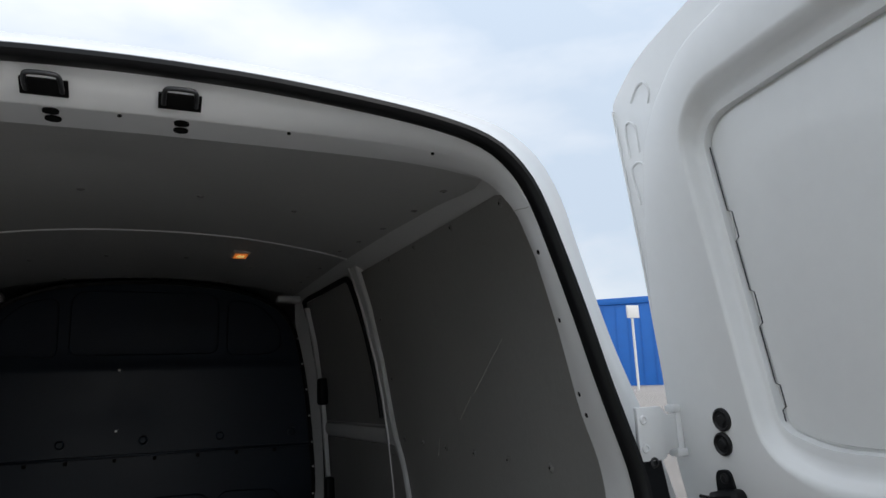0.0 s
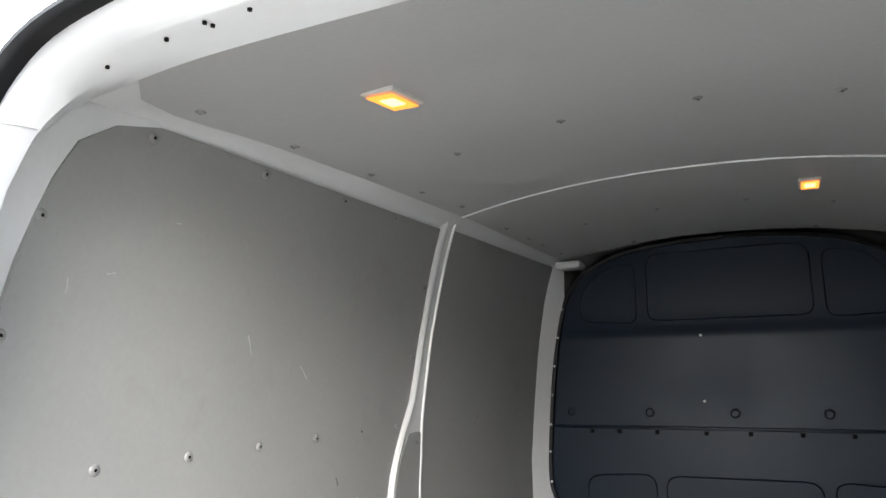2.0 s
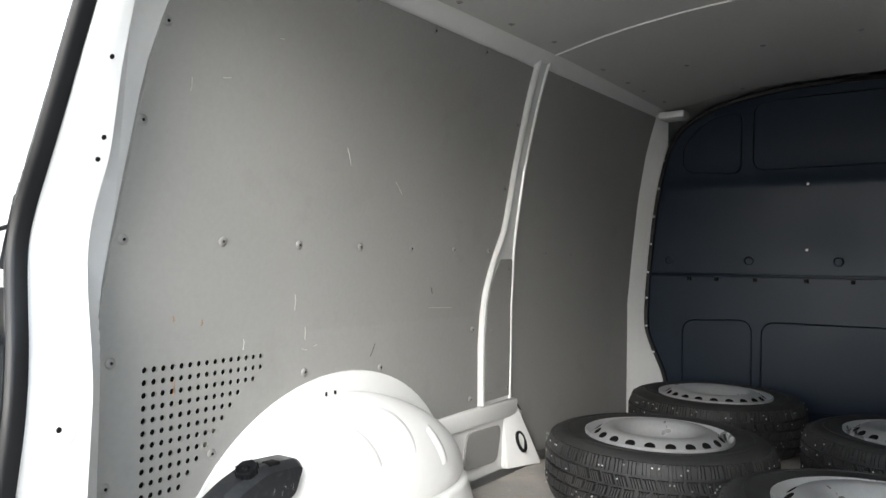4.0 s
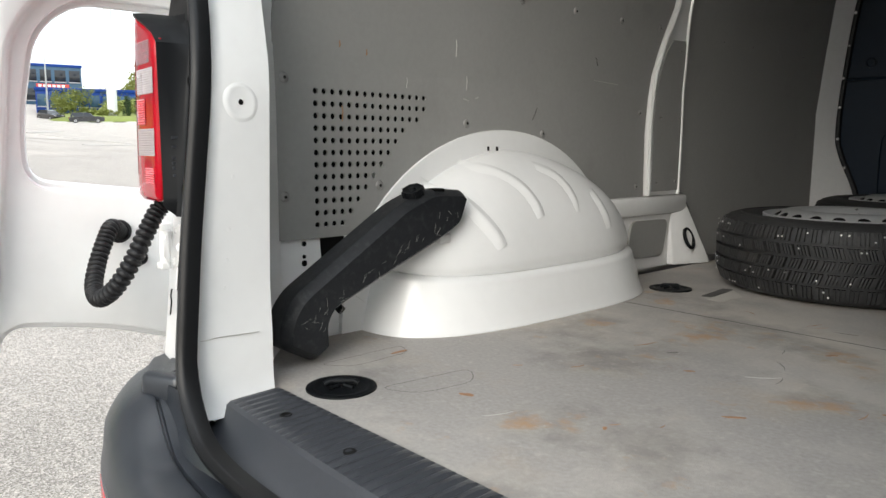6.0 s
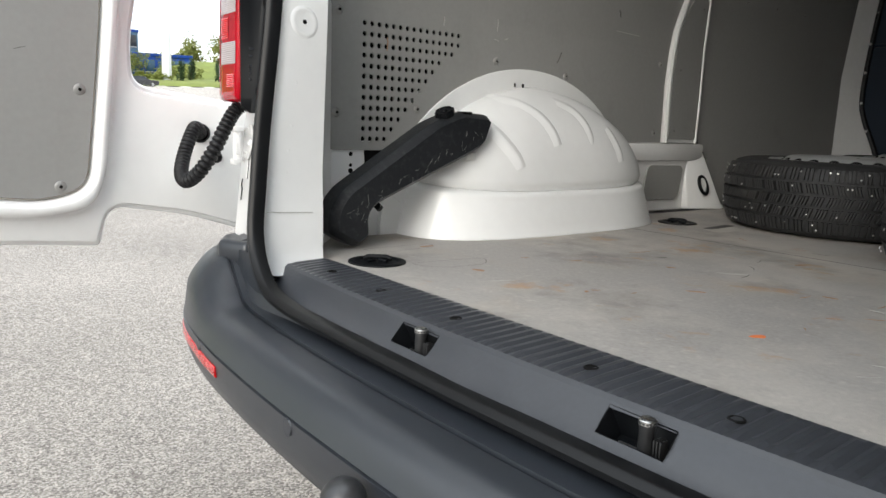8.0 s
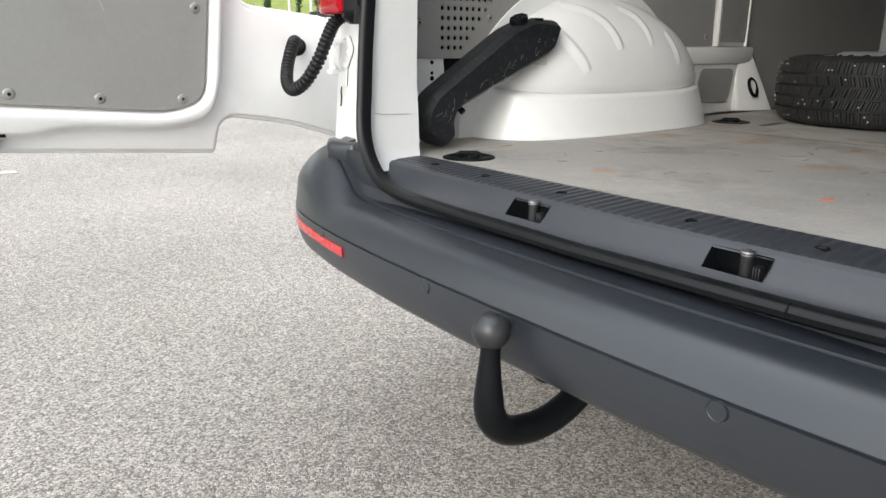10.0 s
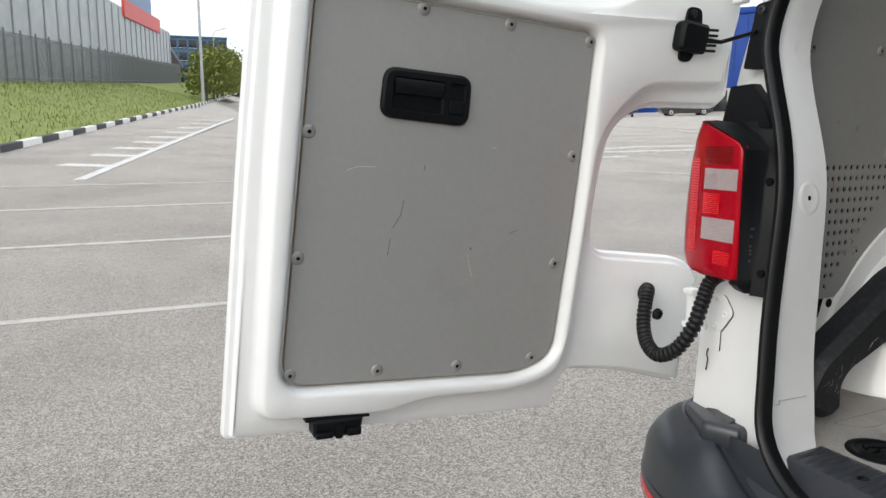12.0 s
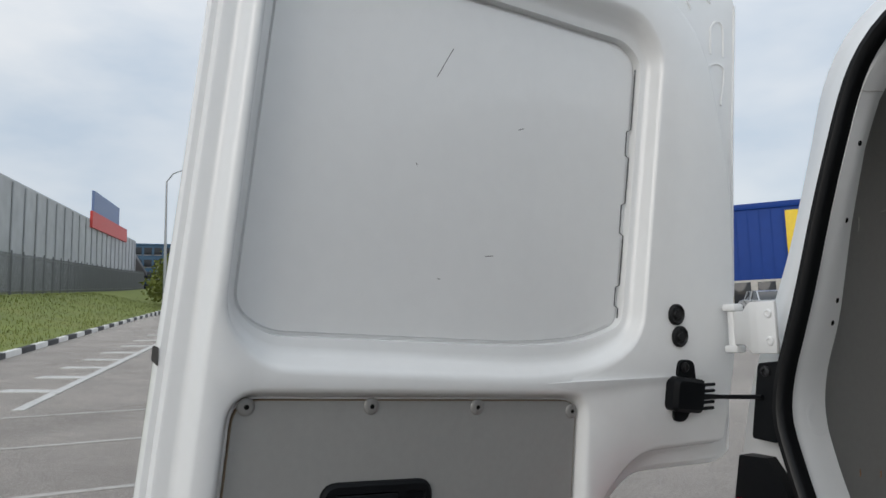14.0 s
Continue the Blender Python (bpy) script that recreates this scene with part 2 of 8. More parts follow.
BLUE = mat("blue_cladding", (0.012, 0.05, 0.24), 0.4, var=0.08, scale=(0.1, 1))
BLUE_BRIGHT = mat("bright_blue_cladding", (0.01, 0.14, 0.52), 0.4, var=0.08, scale=(0.1, 1))
TEAL = mat("blue_glass_facade", (0.035, 0.09, 0.15), 0.25, var=0.2, scale=(0.1, 0.6))
YELLOW = mat("yellow_sign", (0.80, 0.56, 0.03), 0.5)
SIGN_RED = mat("red_sign", (0.60, 0.05, 0.04), 0.5)
SIGN_WHITE = mat("white_sign", (0.75, 0.75, 0.74), 0.5)
SIGN_BLUE = mat("pale_blue_sign", (0.14, 0.20, 0.36), 0.5)
POLE = mat("galvanised_pole", (0.42, 0.43, 0.44), 0.5, metal=0.3, var=0.08)
CONCRETE = mat("pale_concrete", (0.46, 0.44, 0.40), 0.8, var=0.12, scale=(0.3, 4))
GLASS_DARK = mat("dark_car_glass", (0.02, 0.023, 0.027), 0.08, var=0.1)
CAR_DARK = mat("dark_grey_car_paint", (0.035, 0.037, 0.042), 0.25, metal=0.3, var=0.05, coat=0.6)
CAR_SILVER = mat("silver_car_paint", (0.50, 0.51, 0.53), 0.3, metal=0.5, var=0.05, coat=0.5)
CAR_BLACK = mat("black_car_paint", (0.012, 0.012, 0.014), 0.2, var=0.05, coat=0.6)
def add_stain(m, colour, amount, scale, lo, hi):
    """Mixes patches of a second colour into a material: dust, rust, grime."""
    nt = m.node_tree
    b = nt.nodes["Principled BSDF"]
    old = b.inputs["Base Color"].links[0].from_socket
    co = nt.nodes.new("ShaderNodeTexCoord")
    n = nt.nodes.new("ShaderNodeTexNoise")
    n.inputs["Scale"].default_value, n.inputs["Detail"].default_value, n.inputs["Roughness"].default_value = scale, 8.0, 0.65
    r = nt.nodes.new("ShaderNodeMapRange")
    r.inputs[1].default_value, r.inputs[2].default_value = lo, hi
    r.inputs[3].default_value, r.inputs[4].default_value = 0.0, amount
    mx = nt.nodes.new("ShaderNodeMix")
    mx.data_type = "RGBA"
    mx.inputs[7].default_value = (*colour, 1)
    nt.links.new(co.outputs["Object"], n.inputs["Vector"])
    nt.links.new(n.outputs["Fac"], r.inputs[0])
    nt.links.new(r.outputs[0], mx.inputs[0])
    nt.links.new(old, mx.inputs[6])
    nt.links.new(mx.outputs[2], b.inputs["Base Color"])


add_stain(FLOOR, (0.54, 0.50, 0.445), 0.8, 1.7, 0.46, 0.70)
add_stain(FLOOR, (0.14, 0.128, 0.12), 0.7, 3.6, 0.52, 0.70)
add_stain(FLOOR, (0.42, 0.25, 0.12), 0.8, 7.5, 0.60, 0.71)
add_stain(FLOOR, (0.50, 0.47, 0.43), 0.6, 55.0, 0.56, 0.72)
add_stain(PLY, (0.37, 0.36, 0.34), 0.30, 1.4, 0.48, 0.75)
add_stain(PLY, (0.17, 0.165, 0.155), 0.30, 5.0, 0.58, 0.78)
# matt plastics and rubber throw back less light than paint
for m, level in ((PLASTIC, 0.14), (SEAL_RUBBER, 0.24), (BLUE, 0.12), (BUMPER, 0.66), (SILL, 0.48), (RUBBER, 0.3), (TYRE, 0.3), (BULK, 0.32), (RED_DARK, 0.2), (SCUFFED, 0.35), (RED, 0.18), (RED_BRIGHT, 0.2), (BLACK_HOLE, 0.1)):
    m.node_tree.nodes["Principled BSDF"].inputs["Specular IOR Level"].default_value = level


# ---- building helpers ----
SHEAR = Matrix(((1, 0.023, 0, -0.055), (0, 1, 0, 0), (0, 0, 1, 0), (0, 0, 0, 1)))  # the van's own axes to the world


def xc(y):
    return -0.055 + 0.023 * y


def mesh_from(name, bm, material, smooth=40):
    bmesh.ops.recalc_face_normals(bm, faces=bm.faces)
    me = bpy.data.meshes.new(name)
    for f in bm.faces:
        f.smooth = True
    for e in bm.edges:
        if len(e.link_faces) == 2 and e.calc_face_angle(0.0) > radians(smooth):
            e.smooth = False
    bm.to_mesh(me)
    bm.free()
    me.materials.append(material)
    return me


def part(name, bm, material, parent, label="", smooth=40):
    ob = new(name, mesh_from(name, bm, material, smooth))
    if parent is not None:
        ob.parent = parent
        if parent.type == "EMPTY":
            ob.matrix_parent_inverse = parent.matrix_basis.inverted()
    return tagged(ob, label)


def piece(name, me, parent, m):
    ob = new(name, me)
    ob.parent = parent
    ob.matrix_basis = m
    return ob


def thing(name, at, label, category, group="", kind=""):
    ob = new(name)
    ob.empty_display_size = 0.1
    ob.matrix_basis = Matrix.Translation(at)
    return tagged(ob, label, category, group, kind)


def rings(sections, closed=True, cap=True, bm=None):
    """Skins a row of rings of equal length."""
    bm = bm or bmesh.new()
    vs = [[bm.verts.new(p) for p in ring] for ring in sections]
    n = len(vs[0])
    for a, b in zip(vs, vs[1:]):
        for i in range(n if closed else n - 1):
            j = (i + 1) % n
            bm.faces.new((a[i], a[j], b[j], b[i]))
    if cap and closed:
        bm.faces.new(vs[0])
        bm.faces.new(vs[-1][::-1])
    return bm


def box(lo, hi, bevel=0.0, bm=None, segments=2):
    own = bmesh.new()
    vs = [own.verts.new((x, y, z)) for x in (lo[0], hi[0]) for y in (lo[1], hi[1]) for z in (lo[2], hi[2])]
    for f in ((0, 1, 3, 2), (4, 6, 7, 5), (0, 4, 5, 1), (2, 3, 7, 6), (0, 2, 6, 4), (1, 5, 7, 3)):
        own.faces.new([vs[i] for i in f])
    if bevel:
        bmesh.ops.bevel(own, geom=own.edges[:], offset=bevel, segments=segments, affect="EDGES", profile=0.5)
    if bm is None:
        return own
    return merge(bm, own)


def merge(bm, other):
    me = bpy.data.meshes.new("tmp")
    other.to_mesh(me)
    other.free()
    bm.from_mesh(me)
    bpy.data.meshes.remove(me)
    return bm


def tube(path, radius, n=10, cap=True, bm=None):
    """A round bar along a path; the radius may be a list."""
    path = [Vector(p) for p in path]
    rs = radius if isinstance(radius, (list, tuple)) else [radius] * len(path)
    sections = []
    t0 = (path[1] - path[0]).normalized()
    side = t0.orthogonal().normalized()
    for i, p in enumerate(path):
        t = (path[min(i + 1, len(path) - 1)] - path[max(i - 1, 0)]).normalized()
        side = (side - t * side.dot(t)).normalized()
        up = t.cross(side)
        sections.append([p + (side * math.cos(2 * math.pi * k / n) + up * math.sin(2 * math.pi * k / n)) * rs[i] for k in range(n)])
    return rings(sections, True, cap, bm)


def spline(pts, step=6):
    """A smooth curve through the points."""
    pts = [Vector(p) for p in pts]
    ext = [2 * pts[0] - pts[1], *pts, 2 * pts[-1] - pts[-2]]
    out = []
    for i in range(1, len(ext) - 2):
        a, b, c, d = ext[i - 1:i + 3]
        for k in range(step):
            t = k / step
            out.append(0.5 * (2 * b + (c - a) * t + (2 * a - 5 * b + 4 * c - d) * t * t + (3 * b - a - 3 * c + d) * t ** 3))
    out.append(pts[-1])
    return out


def rounded(corners, n=5):
    """A closed outline: corners (u, w, radius) turned into a dense loop."""
    out = []
    k = len(corners)
    for i, (u, w, r) in enumerate(corners):
        p, a, b = Vector((u, w)), Vector(corners[i - 1][:2]), Vector(corners[(i + 1) % k][:2])
        if r <= 0:
            out.append(p)
            continue
        da, db = (a - p), (b - p)
        r2 = min(r, da.length * 0.49, db.length * 0.49)
        s, e = p + da.normalized() * r2, p + db.normalized() * r2
        for j in range(n + 1):
            t = j / n
            out.append(s * (1 - t) ** 2 + p * 2 * t * (1 - t) + e * t * t)
    return out


def inset(loop, d):
    """The loop moved inwards by d (outwards when negative)."""
    n = len(loop)
    area = sum(loop[i].x * loop[(i + 1) % n].y - loop[(i + 1) % n].x * loop[i].y for i in range(n))
    sgn = 1 if area > 0 else -1
    out = []
    for i in range(n):
        a, b = loop[i] - loop[i - 1], loop[(i + 1) % n] - loop[i]
        t = (a.normalized() + b.normalized())
        t = t.normalized() if t.length > 1e-6 else a.normalized()
        nrm = Vector((-t.y, t.x)) * sgn
        c = max(0.5, nrm.dot(Vector((-a.y, a.x)).normalized() * sgn))
        out.append(loop[i] + nrm * d / c)
    return out


def loop_verts(bm, loop, fn, d):
    return [bm.verts.new(fn(p.x, p.y, d)) for p in loop]


def strip(bm, a, b):
    n = len(a)
    for i in range(n):
        j = (i + 1) % n
        bm.faces.new((a[i], a[j], b[j], b[i]))


def fill(bm, *loops):
    """Fills a flat region between an outer loop of vertices and the holes in it."""
    es = []
    for vs in loops:
        for i in range(len(vs)):
            e = bm.edges.get((vs[i - 1], vs[i])) or bm.edges.new((vs[i - 1], vs[i]))
            es.append(e)
    bmesh.ops.triangle_fill(bm, use_beauty=True, use_dissolve=False, edges=es)


def slab(loop, fn, d0, d1, bevel=0.0, holes=(), bm=None):
    """A plate with an outline, thickness d0..d1 (d1 the face that is seen) and holes through it."""
    bm = bm or bmesh.new()
    back = loop_verts(bm, loop, fn, d0)
    if bevel:
        side = loop_verts(bm, loop, fn, d1 - bevel if d1 > d0 else d1 + bevel)
        face = loop_verts(bm, inset(loop, bevel), fn, d1)
        strip(bm, back, side)
        strip(bm, side, face)
    else:
        face = loop_verts(bm, loop, fn, d1)
        strip(bm, back, face)
    hf, hb = [], []
    for h in holes:
        f, b = loop_verts(bm, h, fn, d1), loop_verts(bm, h, fn, d0)
        strip(bm, f, b)
        hf.append(f)
        hb.append(b)
    fill(bm, face, *hf)
    fill(bm, back, *hb)
    return bm


def circle(u, w, r, n=12):
    return [Vector((u + r * math.cos(2 * math.pi * k / n), w + r * math.sin(2 * math.pi * k / n))) for k in range(n)]


def lathe(profile, n=32, axis="z", bm=None, centre=(0, 0, 0)):
    """A turned body: profile of (radius, height)."""
    sections = []
    c = Vector(centre)
    for r, h in profile:
        ring = []
        for k in range(n):
            a = 2 * math.pi * k / n
            x, y = r * math.cos(a), r * math.sin(a)
            ring.append(c + (Vector((x, y, h)) if axis == "z" else Vector((h, x, y)) if axis == "x" else Vector((x, h, y))))
        sections.append(ring)
    return rings(sections, True, True, bm)


def frame_at(p, normal):
    """A pose at p whose z points along the normal."""
    return Matrix.Translation(p) @ Vector(normal).to_track_quat("Z", "Y").to_matrix().to_4x4()


def polyline_at(table, v):
    """Linear interpolation in a table of (v, value)."""
    if v <= table[0][0]:
        return table[0][1]
    for (a, x), (b, y) in zip(table, table[1:]):
        if v <= b:
            return x + (y - x) * (v - a) / (b - a)
    return table[-1][1]


# ---- the van ----
van = thing("van", (0, 1.4, 0), "white panel van with both rear doors open, parked on asphalt", "van")


def lean(z):
    """How far forward the rear opening's plane lies at a height."""
    return 0.135 * (z - 1.03)


def resample(pts, n):
    pts = [Vector(p) for p in pts]
    ds = [0.0]
    for a, b in zip(pts, pts[1:]):
        ds.append(ds[-1] + (b - a).length)
    out, j = [], 0
    for i in range(n):
        d = ds[-1] * i / (n - 1)
        while j < len(ds) - 2 and ds[j + 1] < d:
            j += 1
        t = (d - ds[j]) / max(1e-9, ds[j + 1] - ds[j])
        out.append(pts[j].lerp(pts[j + 1], min(1, max(0, t))))
    return out


# half outlines of the rear opening in the van's own (across, up), from the sill's middle to the roof's
SEAL = [(0, 0.550), (0.30, 0.553), (0.45, 0.560), (0.525, 0.585), (0.582, 0.65), (0.599, 0.75), (0.609, 0.84), (0.615, 0.94), (0.620, 1.03), (0.629, 1.09), (0.648, 1.157), (0.678, 1.233), (0.700, 1.30), (0.697, 1.36), (0.682, 1.42), (0.662, 1.50), (0.640, 1.60), (0.615, 1.70), (0.588, 1.79), (0.555, 1.845), (0.505, 1.882), (0.42, 1.905), (0.30, 1.9215), (0.16, 1.9335), (0.05, 1.9375), (0, 1.938)]
OUTER = [(0, 0.50), (0.40, 0.50), (0.66, 0.50), (0.775, 0.54), (0.79, 0.65), (0.80, 0.80), (0.81, 1.0), (0.81, 1.18), (0.795, 1.32), (0.765, 1.43), (0.725, 1.557), (0.692, 1.70), (0.665, 1.82), (0.615, 1.90), (0.52, 1.945), (0.30, 1.974), (0.16, 1.9855), (0.05, 1.9895), (0, 1.99)]
SIDE = [(0, 0.36), (0.70, 0.36), (0.90, 0.40), (0.935, 0.60), (0.95, 0.80), (0.95, 1.05), (0.94, 1.25), (0.91, 1.45), (0.87, 1.65), (0.81, 1.84), (0.70, 1.945), (0.5, 1.985), (0.3, 2.0), (0, 2.01)]


def full_loop(half, n=100, smooth=6):
    h = resample(spline([(a, b, 0) for a, b in half], smooth), n)
    right = [Vector((p.x, p.y)) for p in h]
    left = [Vector((-p.x, p.y)) for p in h[1:-1]][::-1]
    return right + left


SHOULDER = [(0, 0.36), (0.70, 0.36), (0.90, 0.40), (0.92, 0.60), (0.93, 0.80), (0.93, 1.05), (0.915, 1.25), (0.89, 1.45), (0.845, 1.65), (0.812, 1.84), (0.715, 1.945), (0.5, 1.985), (0.3, 2.0), (0, 2.01)]
SHOULDER_L = full_loop(SHOULDER)
SEAL_L, OUTER_L, SIDE_L = full_loop(SEAL), full_loop(OUTER), full_loop(SIDE)


def shift(loop, d):
    return inset(loop, d)


def at_lean(loop, off):
    return [Vector((p.x, lean(p.y) + off, p.y)) for p in loop]


def van_part(name, bm, material, parent=van, label="", smooth=40):
    bm.transform(SHEAR)
    return part(name, bm, material, parent, label, smooth)


def body_shell():
    def crown(z):
        return 0.11 * max(0.0, min(1.0, (z - 1.5) / 0.45))
    front = [Vector((p.x * 0.97, 3.35, p.y + crown(p.y) * 0.9)) for p in SIDE_L]
    cab = [Vector((p.x * 0.90, 4.05, min(p.y, 1.22))) for p in SIDE_L]
    nose = [Vector((p.x * 0.84, 4.55, min(p.y, 0.98))) for p in SIDE_L]
    tip = [Vector((p.x * 0.74, 4.66, 0.42 + (min(p.y, 0.90) - 0.42) * 0.8)) for p in SIDE_L]
    roof_front = [Vector((p.x * 0.985, 2.95, p.y + crown(p.y) * 1.1)) for p in SIDE_L]
    secs = [at_lean(shift(SEAL_L, -0.004), -0.045), at_lean(shift(SEAL_L, -0.022), -0.034), at_lean(OUTER_L, -0.004),
            [Vector((p.x * 1.025, lean(p.y) + 0.03, p.y * 1.003)) for p in OUTER_L],
            [Vector((a.x * 0.6 + b.x * 0.4, lean(a.y) + 0.085, a.y * 0.6 + b.y * 0.4)) for a, b in zip(OUTER_L, SHOULDER_L)],
            [Vector((p.x, 0.38, p.y + crown(p.y) * 0.3)) for p in SHOULDER_L], [Vector((p.x, 1.6, p.y + crown(p.y))) for p in SIDE_L], roof_front, front, cab, nose, tip]
    return rings(secs, True, False)


van_part("body_shell", body_shell(), WHITE, van, "white painted steel body")
nose_cap = bmesh.new()
nose_cap.faces.new([nose_cap.verts.new((p.x * 0.74, 4.66, 0.42 + (min(p.y, 0.90) - 0.42) * 0.8)) for p in SIDE_L])
van_part("front_panel", nose_cap, WHITE)


def road_wheel(s, y):
    w = van_part("road_wheel", lathe([(0.19, -0.085), (0.30, -0.10), (0.335, -0.08), (0.335, 0.08), (0.30, 0.10), (0.19, 0.085)], 36, "x", None, (s, y, 0.336)), TYRE, van, "black road tyre under the van")
    van_part("rim", lathe([(0.02, 0.06), (0.14, 0.05), (0.19, 0.086), (0.19, -0.086), (0.05, -0.05)], 28, "x", None, (s, y, 0.336)), STEEL, w)


for s, y in ((-0.80, 0.79), (0.80, 0.79), (-0.80, 3.75), (0.80, 3.75)):
    road_wheel(s, y)

# under the floor: a closed tray that carries floor and sill
van_part("underbody", box((-0.66, 0.02, 0.40), (0.66, 4.3, 0.585), 0.02), BLACK_HOLE)

# ---- inner skin: walls and roof in white paint ----
W_REAR = [(0.10, 0.793), (1.68, 0.867), (2.72, 0.858), (2.80, 0.85)]
DROP = [(0.5, 0.0), (1.12, 0.0), (1.32, 0.016), (1.60, 0.045), (1.80, 0.078), (1.92, 0.108), (2.02, 0.14)]
ROOF_MID = [(0.17, 1.891), (0.21, 1.899), (0.60, 1.979), (0.99, 2.012), (1.70, 2.067), (2.20, 2.074), (2.80, 2.088)]
ROOF_SIDE = [(0.17, 1.868), (0.22, 1.875), (0.60, 1.915), (1.0, 1.942), (1.70, 1.986), (2.80, 2.010)]


def wall(y, z):
    """Half width of the lined load space."""
    return polyline_at(W_REAR, y) - polyline_at(DROP, z)


def roof(s, y):
    a = min(1.0, abs(s) / 0.70)
    mid, side = polyline_at(ROOF_MID, y), polyline_at(ROOF_SIDE, y)
    return mid - (mid - side) * a ** 2.2


def skin_section(y, gap=0.014):
    zt = polyline_at(ROOF_SIDE, y) - 0.03
    pts = [(wall(y, z) + (gap if z < 1.65 or y > 0.35 else 0.004) + (0.022 if z < 1.05 and y < 0.75 else 0.0), z) for z in (0.585, 0.8, 1.0, 1.12, 1.32, 1.5, 1.6, 1.7, 1.8, zt)]
    pts += [(0.695 + 0.03 * max(0.0, min(1.0, (y - 0.17) / 0.3)), zt + 0.022 * max(0.3, min(1.0, (y - 0.1) / 0.3)))] + [(s, roof(s, y) + gap) for s in (0.70, 0.6, 0.45, 0.3, 0.15, 0.0)]
    return pts


def inner_skin(sign):
    secs = []
    for y in (0.17, 0.22, 0.3, 0.45, 0.6, 0.8, 0.99, 1.2, 1.4, 1.68, 1.9, 2.2, 2.5, 2.72, 2.80):
        secs.append([Vector((sign * (a - (0.016 if y < 0.25 and b > 1.80 else 0.0)), y, b)) for a, b in skin_section(y)])
    return rings(secs, False, False)


van_part("inner_side", inner_skin(-1), WHITE_IN, van, "white painted inner body side")
van_part("inner_side", inner_skin(1), WHITE_IN, van, "white painted inner body side")

# ---- rear frame: pillars and header between the seal and the load space ----
INNER = [(0, 0.575), (0.40, 0.578), (0.54, 0.580), (0.578, 0.597), (0.592, 0.66), (0.606, 0.75), (0.610, 0.84), (0.613, 0.94), (0.616, 1.03), (0.626, 1.09), (0.646, 1.15), (0.674, 1.225), (0.693, 1.295), (0.690, 1.36), (0.674, 1.42), (0.654, 1.50), (0.629, 1.60), (0.602, 1.70), (0.578, 1.785), (0.552, 1.835), (0.508, 1.862), (0.44, 1.877), (0.31, 1.885), (0, 1.889)]
INNER_L = full_loop(INNER)


def rear_frame():
    """From the seal's groove over the pillar's face to its edge inside, all round the opening."""
    def top(p):
        t = max(0.0, min(1.0, (p.y - 1.76) / 0.12))
        return t * t * (3 - 2 * t)
    edge = [(0.60, 0.090), (0.70, 0.086), (1.03, 0.056), (1.30, 0.050), (1.45, 0.046), (1.58, 0.024), (1.70, 0.010), (1.78, 0.016), (1.84, 0.040), (1.88, 0.058), (1.90, 0.058)]
    deep = [Vector((p.x * (1.0 + 0.012 * (1 - top(p))), lean(p.y) + polyline_at(edge, p.y), p.y)) for p in INNER_L]
    last = []
    for p in INNER_L:
        t = top(p)
        w = wall(0.2, p.y)
        side = math.copysign(min(w + 0.01, abs(p.x) + 0.10), p.x) if abs(p.x) > 0.5 else p.x * 1.1
        last.append(Vector((side * (1 - t) + p.x * 1.08 * t, max(lean(p.y) + polyline_at(edge, p.y) + 0.035, lean(p.y) + 0.096 * t), p.y + 0.001 * t)))
    mid = [a.lerp(b, 0.45) for a, b in zip(deep, last)]
    for m, d, p in zip(mid, deep, INNER_L):
        t = top(p)
        m.x = d.x + (m.x - d.x) * (1.25 - 0.53 * t)
        m.y = d.y + (m.y - d.y) * (0.35 + 0.65 * t)
        m.z = d.z + (m.z - d.z) * 0.3
    groove = shift(SEAL_L, 0.012)

    def blend(f, o0, o1):
        out = []
        for a, b in zip(groove, INNER_L):
            q = a.lerp(b, f)
            out.append(Vector((q.x, lean(q.y) + o0 + (o1 - o0) * top(b), q.y)))
        return out
    face, edge_line = blend(0.88, -0.034, 0.004), blend(1.0, -0.012, 0.014)
    near = [a.lerp(b, 0.5 + 0.38 * top(b0)) for a, b, b0 in zip(face, edge_line, INNER_L)]
    after = [a.lerp(b, 0.5 - 0.38 * top(b0)) for a, b, b0 in zip(edge_line, deep, INNER_L)]
    secs = [at_lean(shift(SEAL_L, 0.002), -0.045), blend(0.5, -0.042, -0.018), face, near, edge_line, after, deep, mid, last, [Vector((math.copysign(wall(0.2, p.z) + 0.012, p.x) if abs(p.x) > 0.5 and p.z < 1.8 else p.x * 1.01, max(p.y, 0.178), p.z)) for p in last]]
    bm = rings(secs, True, False)
    under = [f for f in bm.faces if abs(f.calc_center_median().x) < 0.548 and f.calc_center_median().z < 0.63 or abs(f.calc_center_median().x) < 0.560 and f.calc_center_median().z < 0.600]
    bmesh.ops.delete(bm, geom=under, context="FACES")
    return bm


van_part("rear_frame", rear_frame(), WHITE, van, "white door frame with pillars and header")


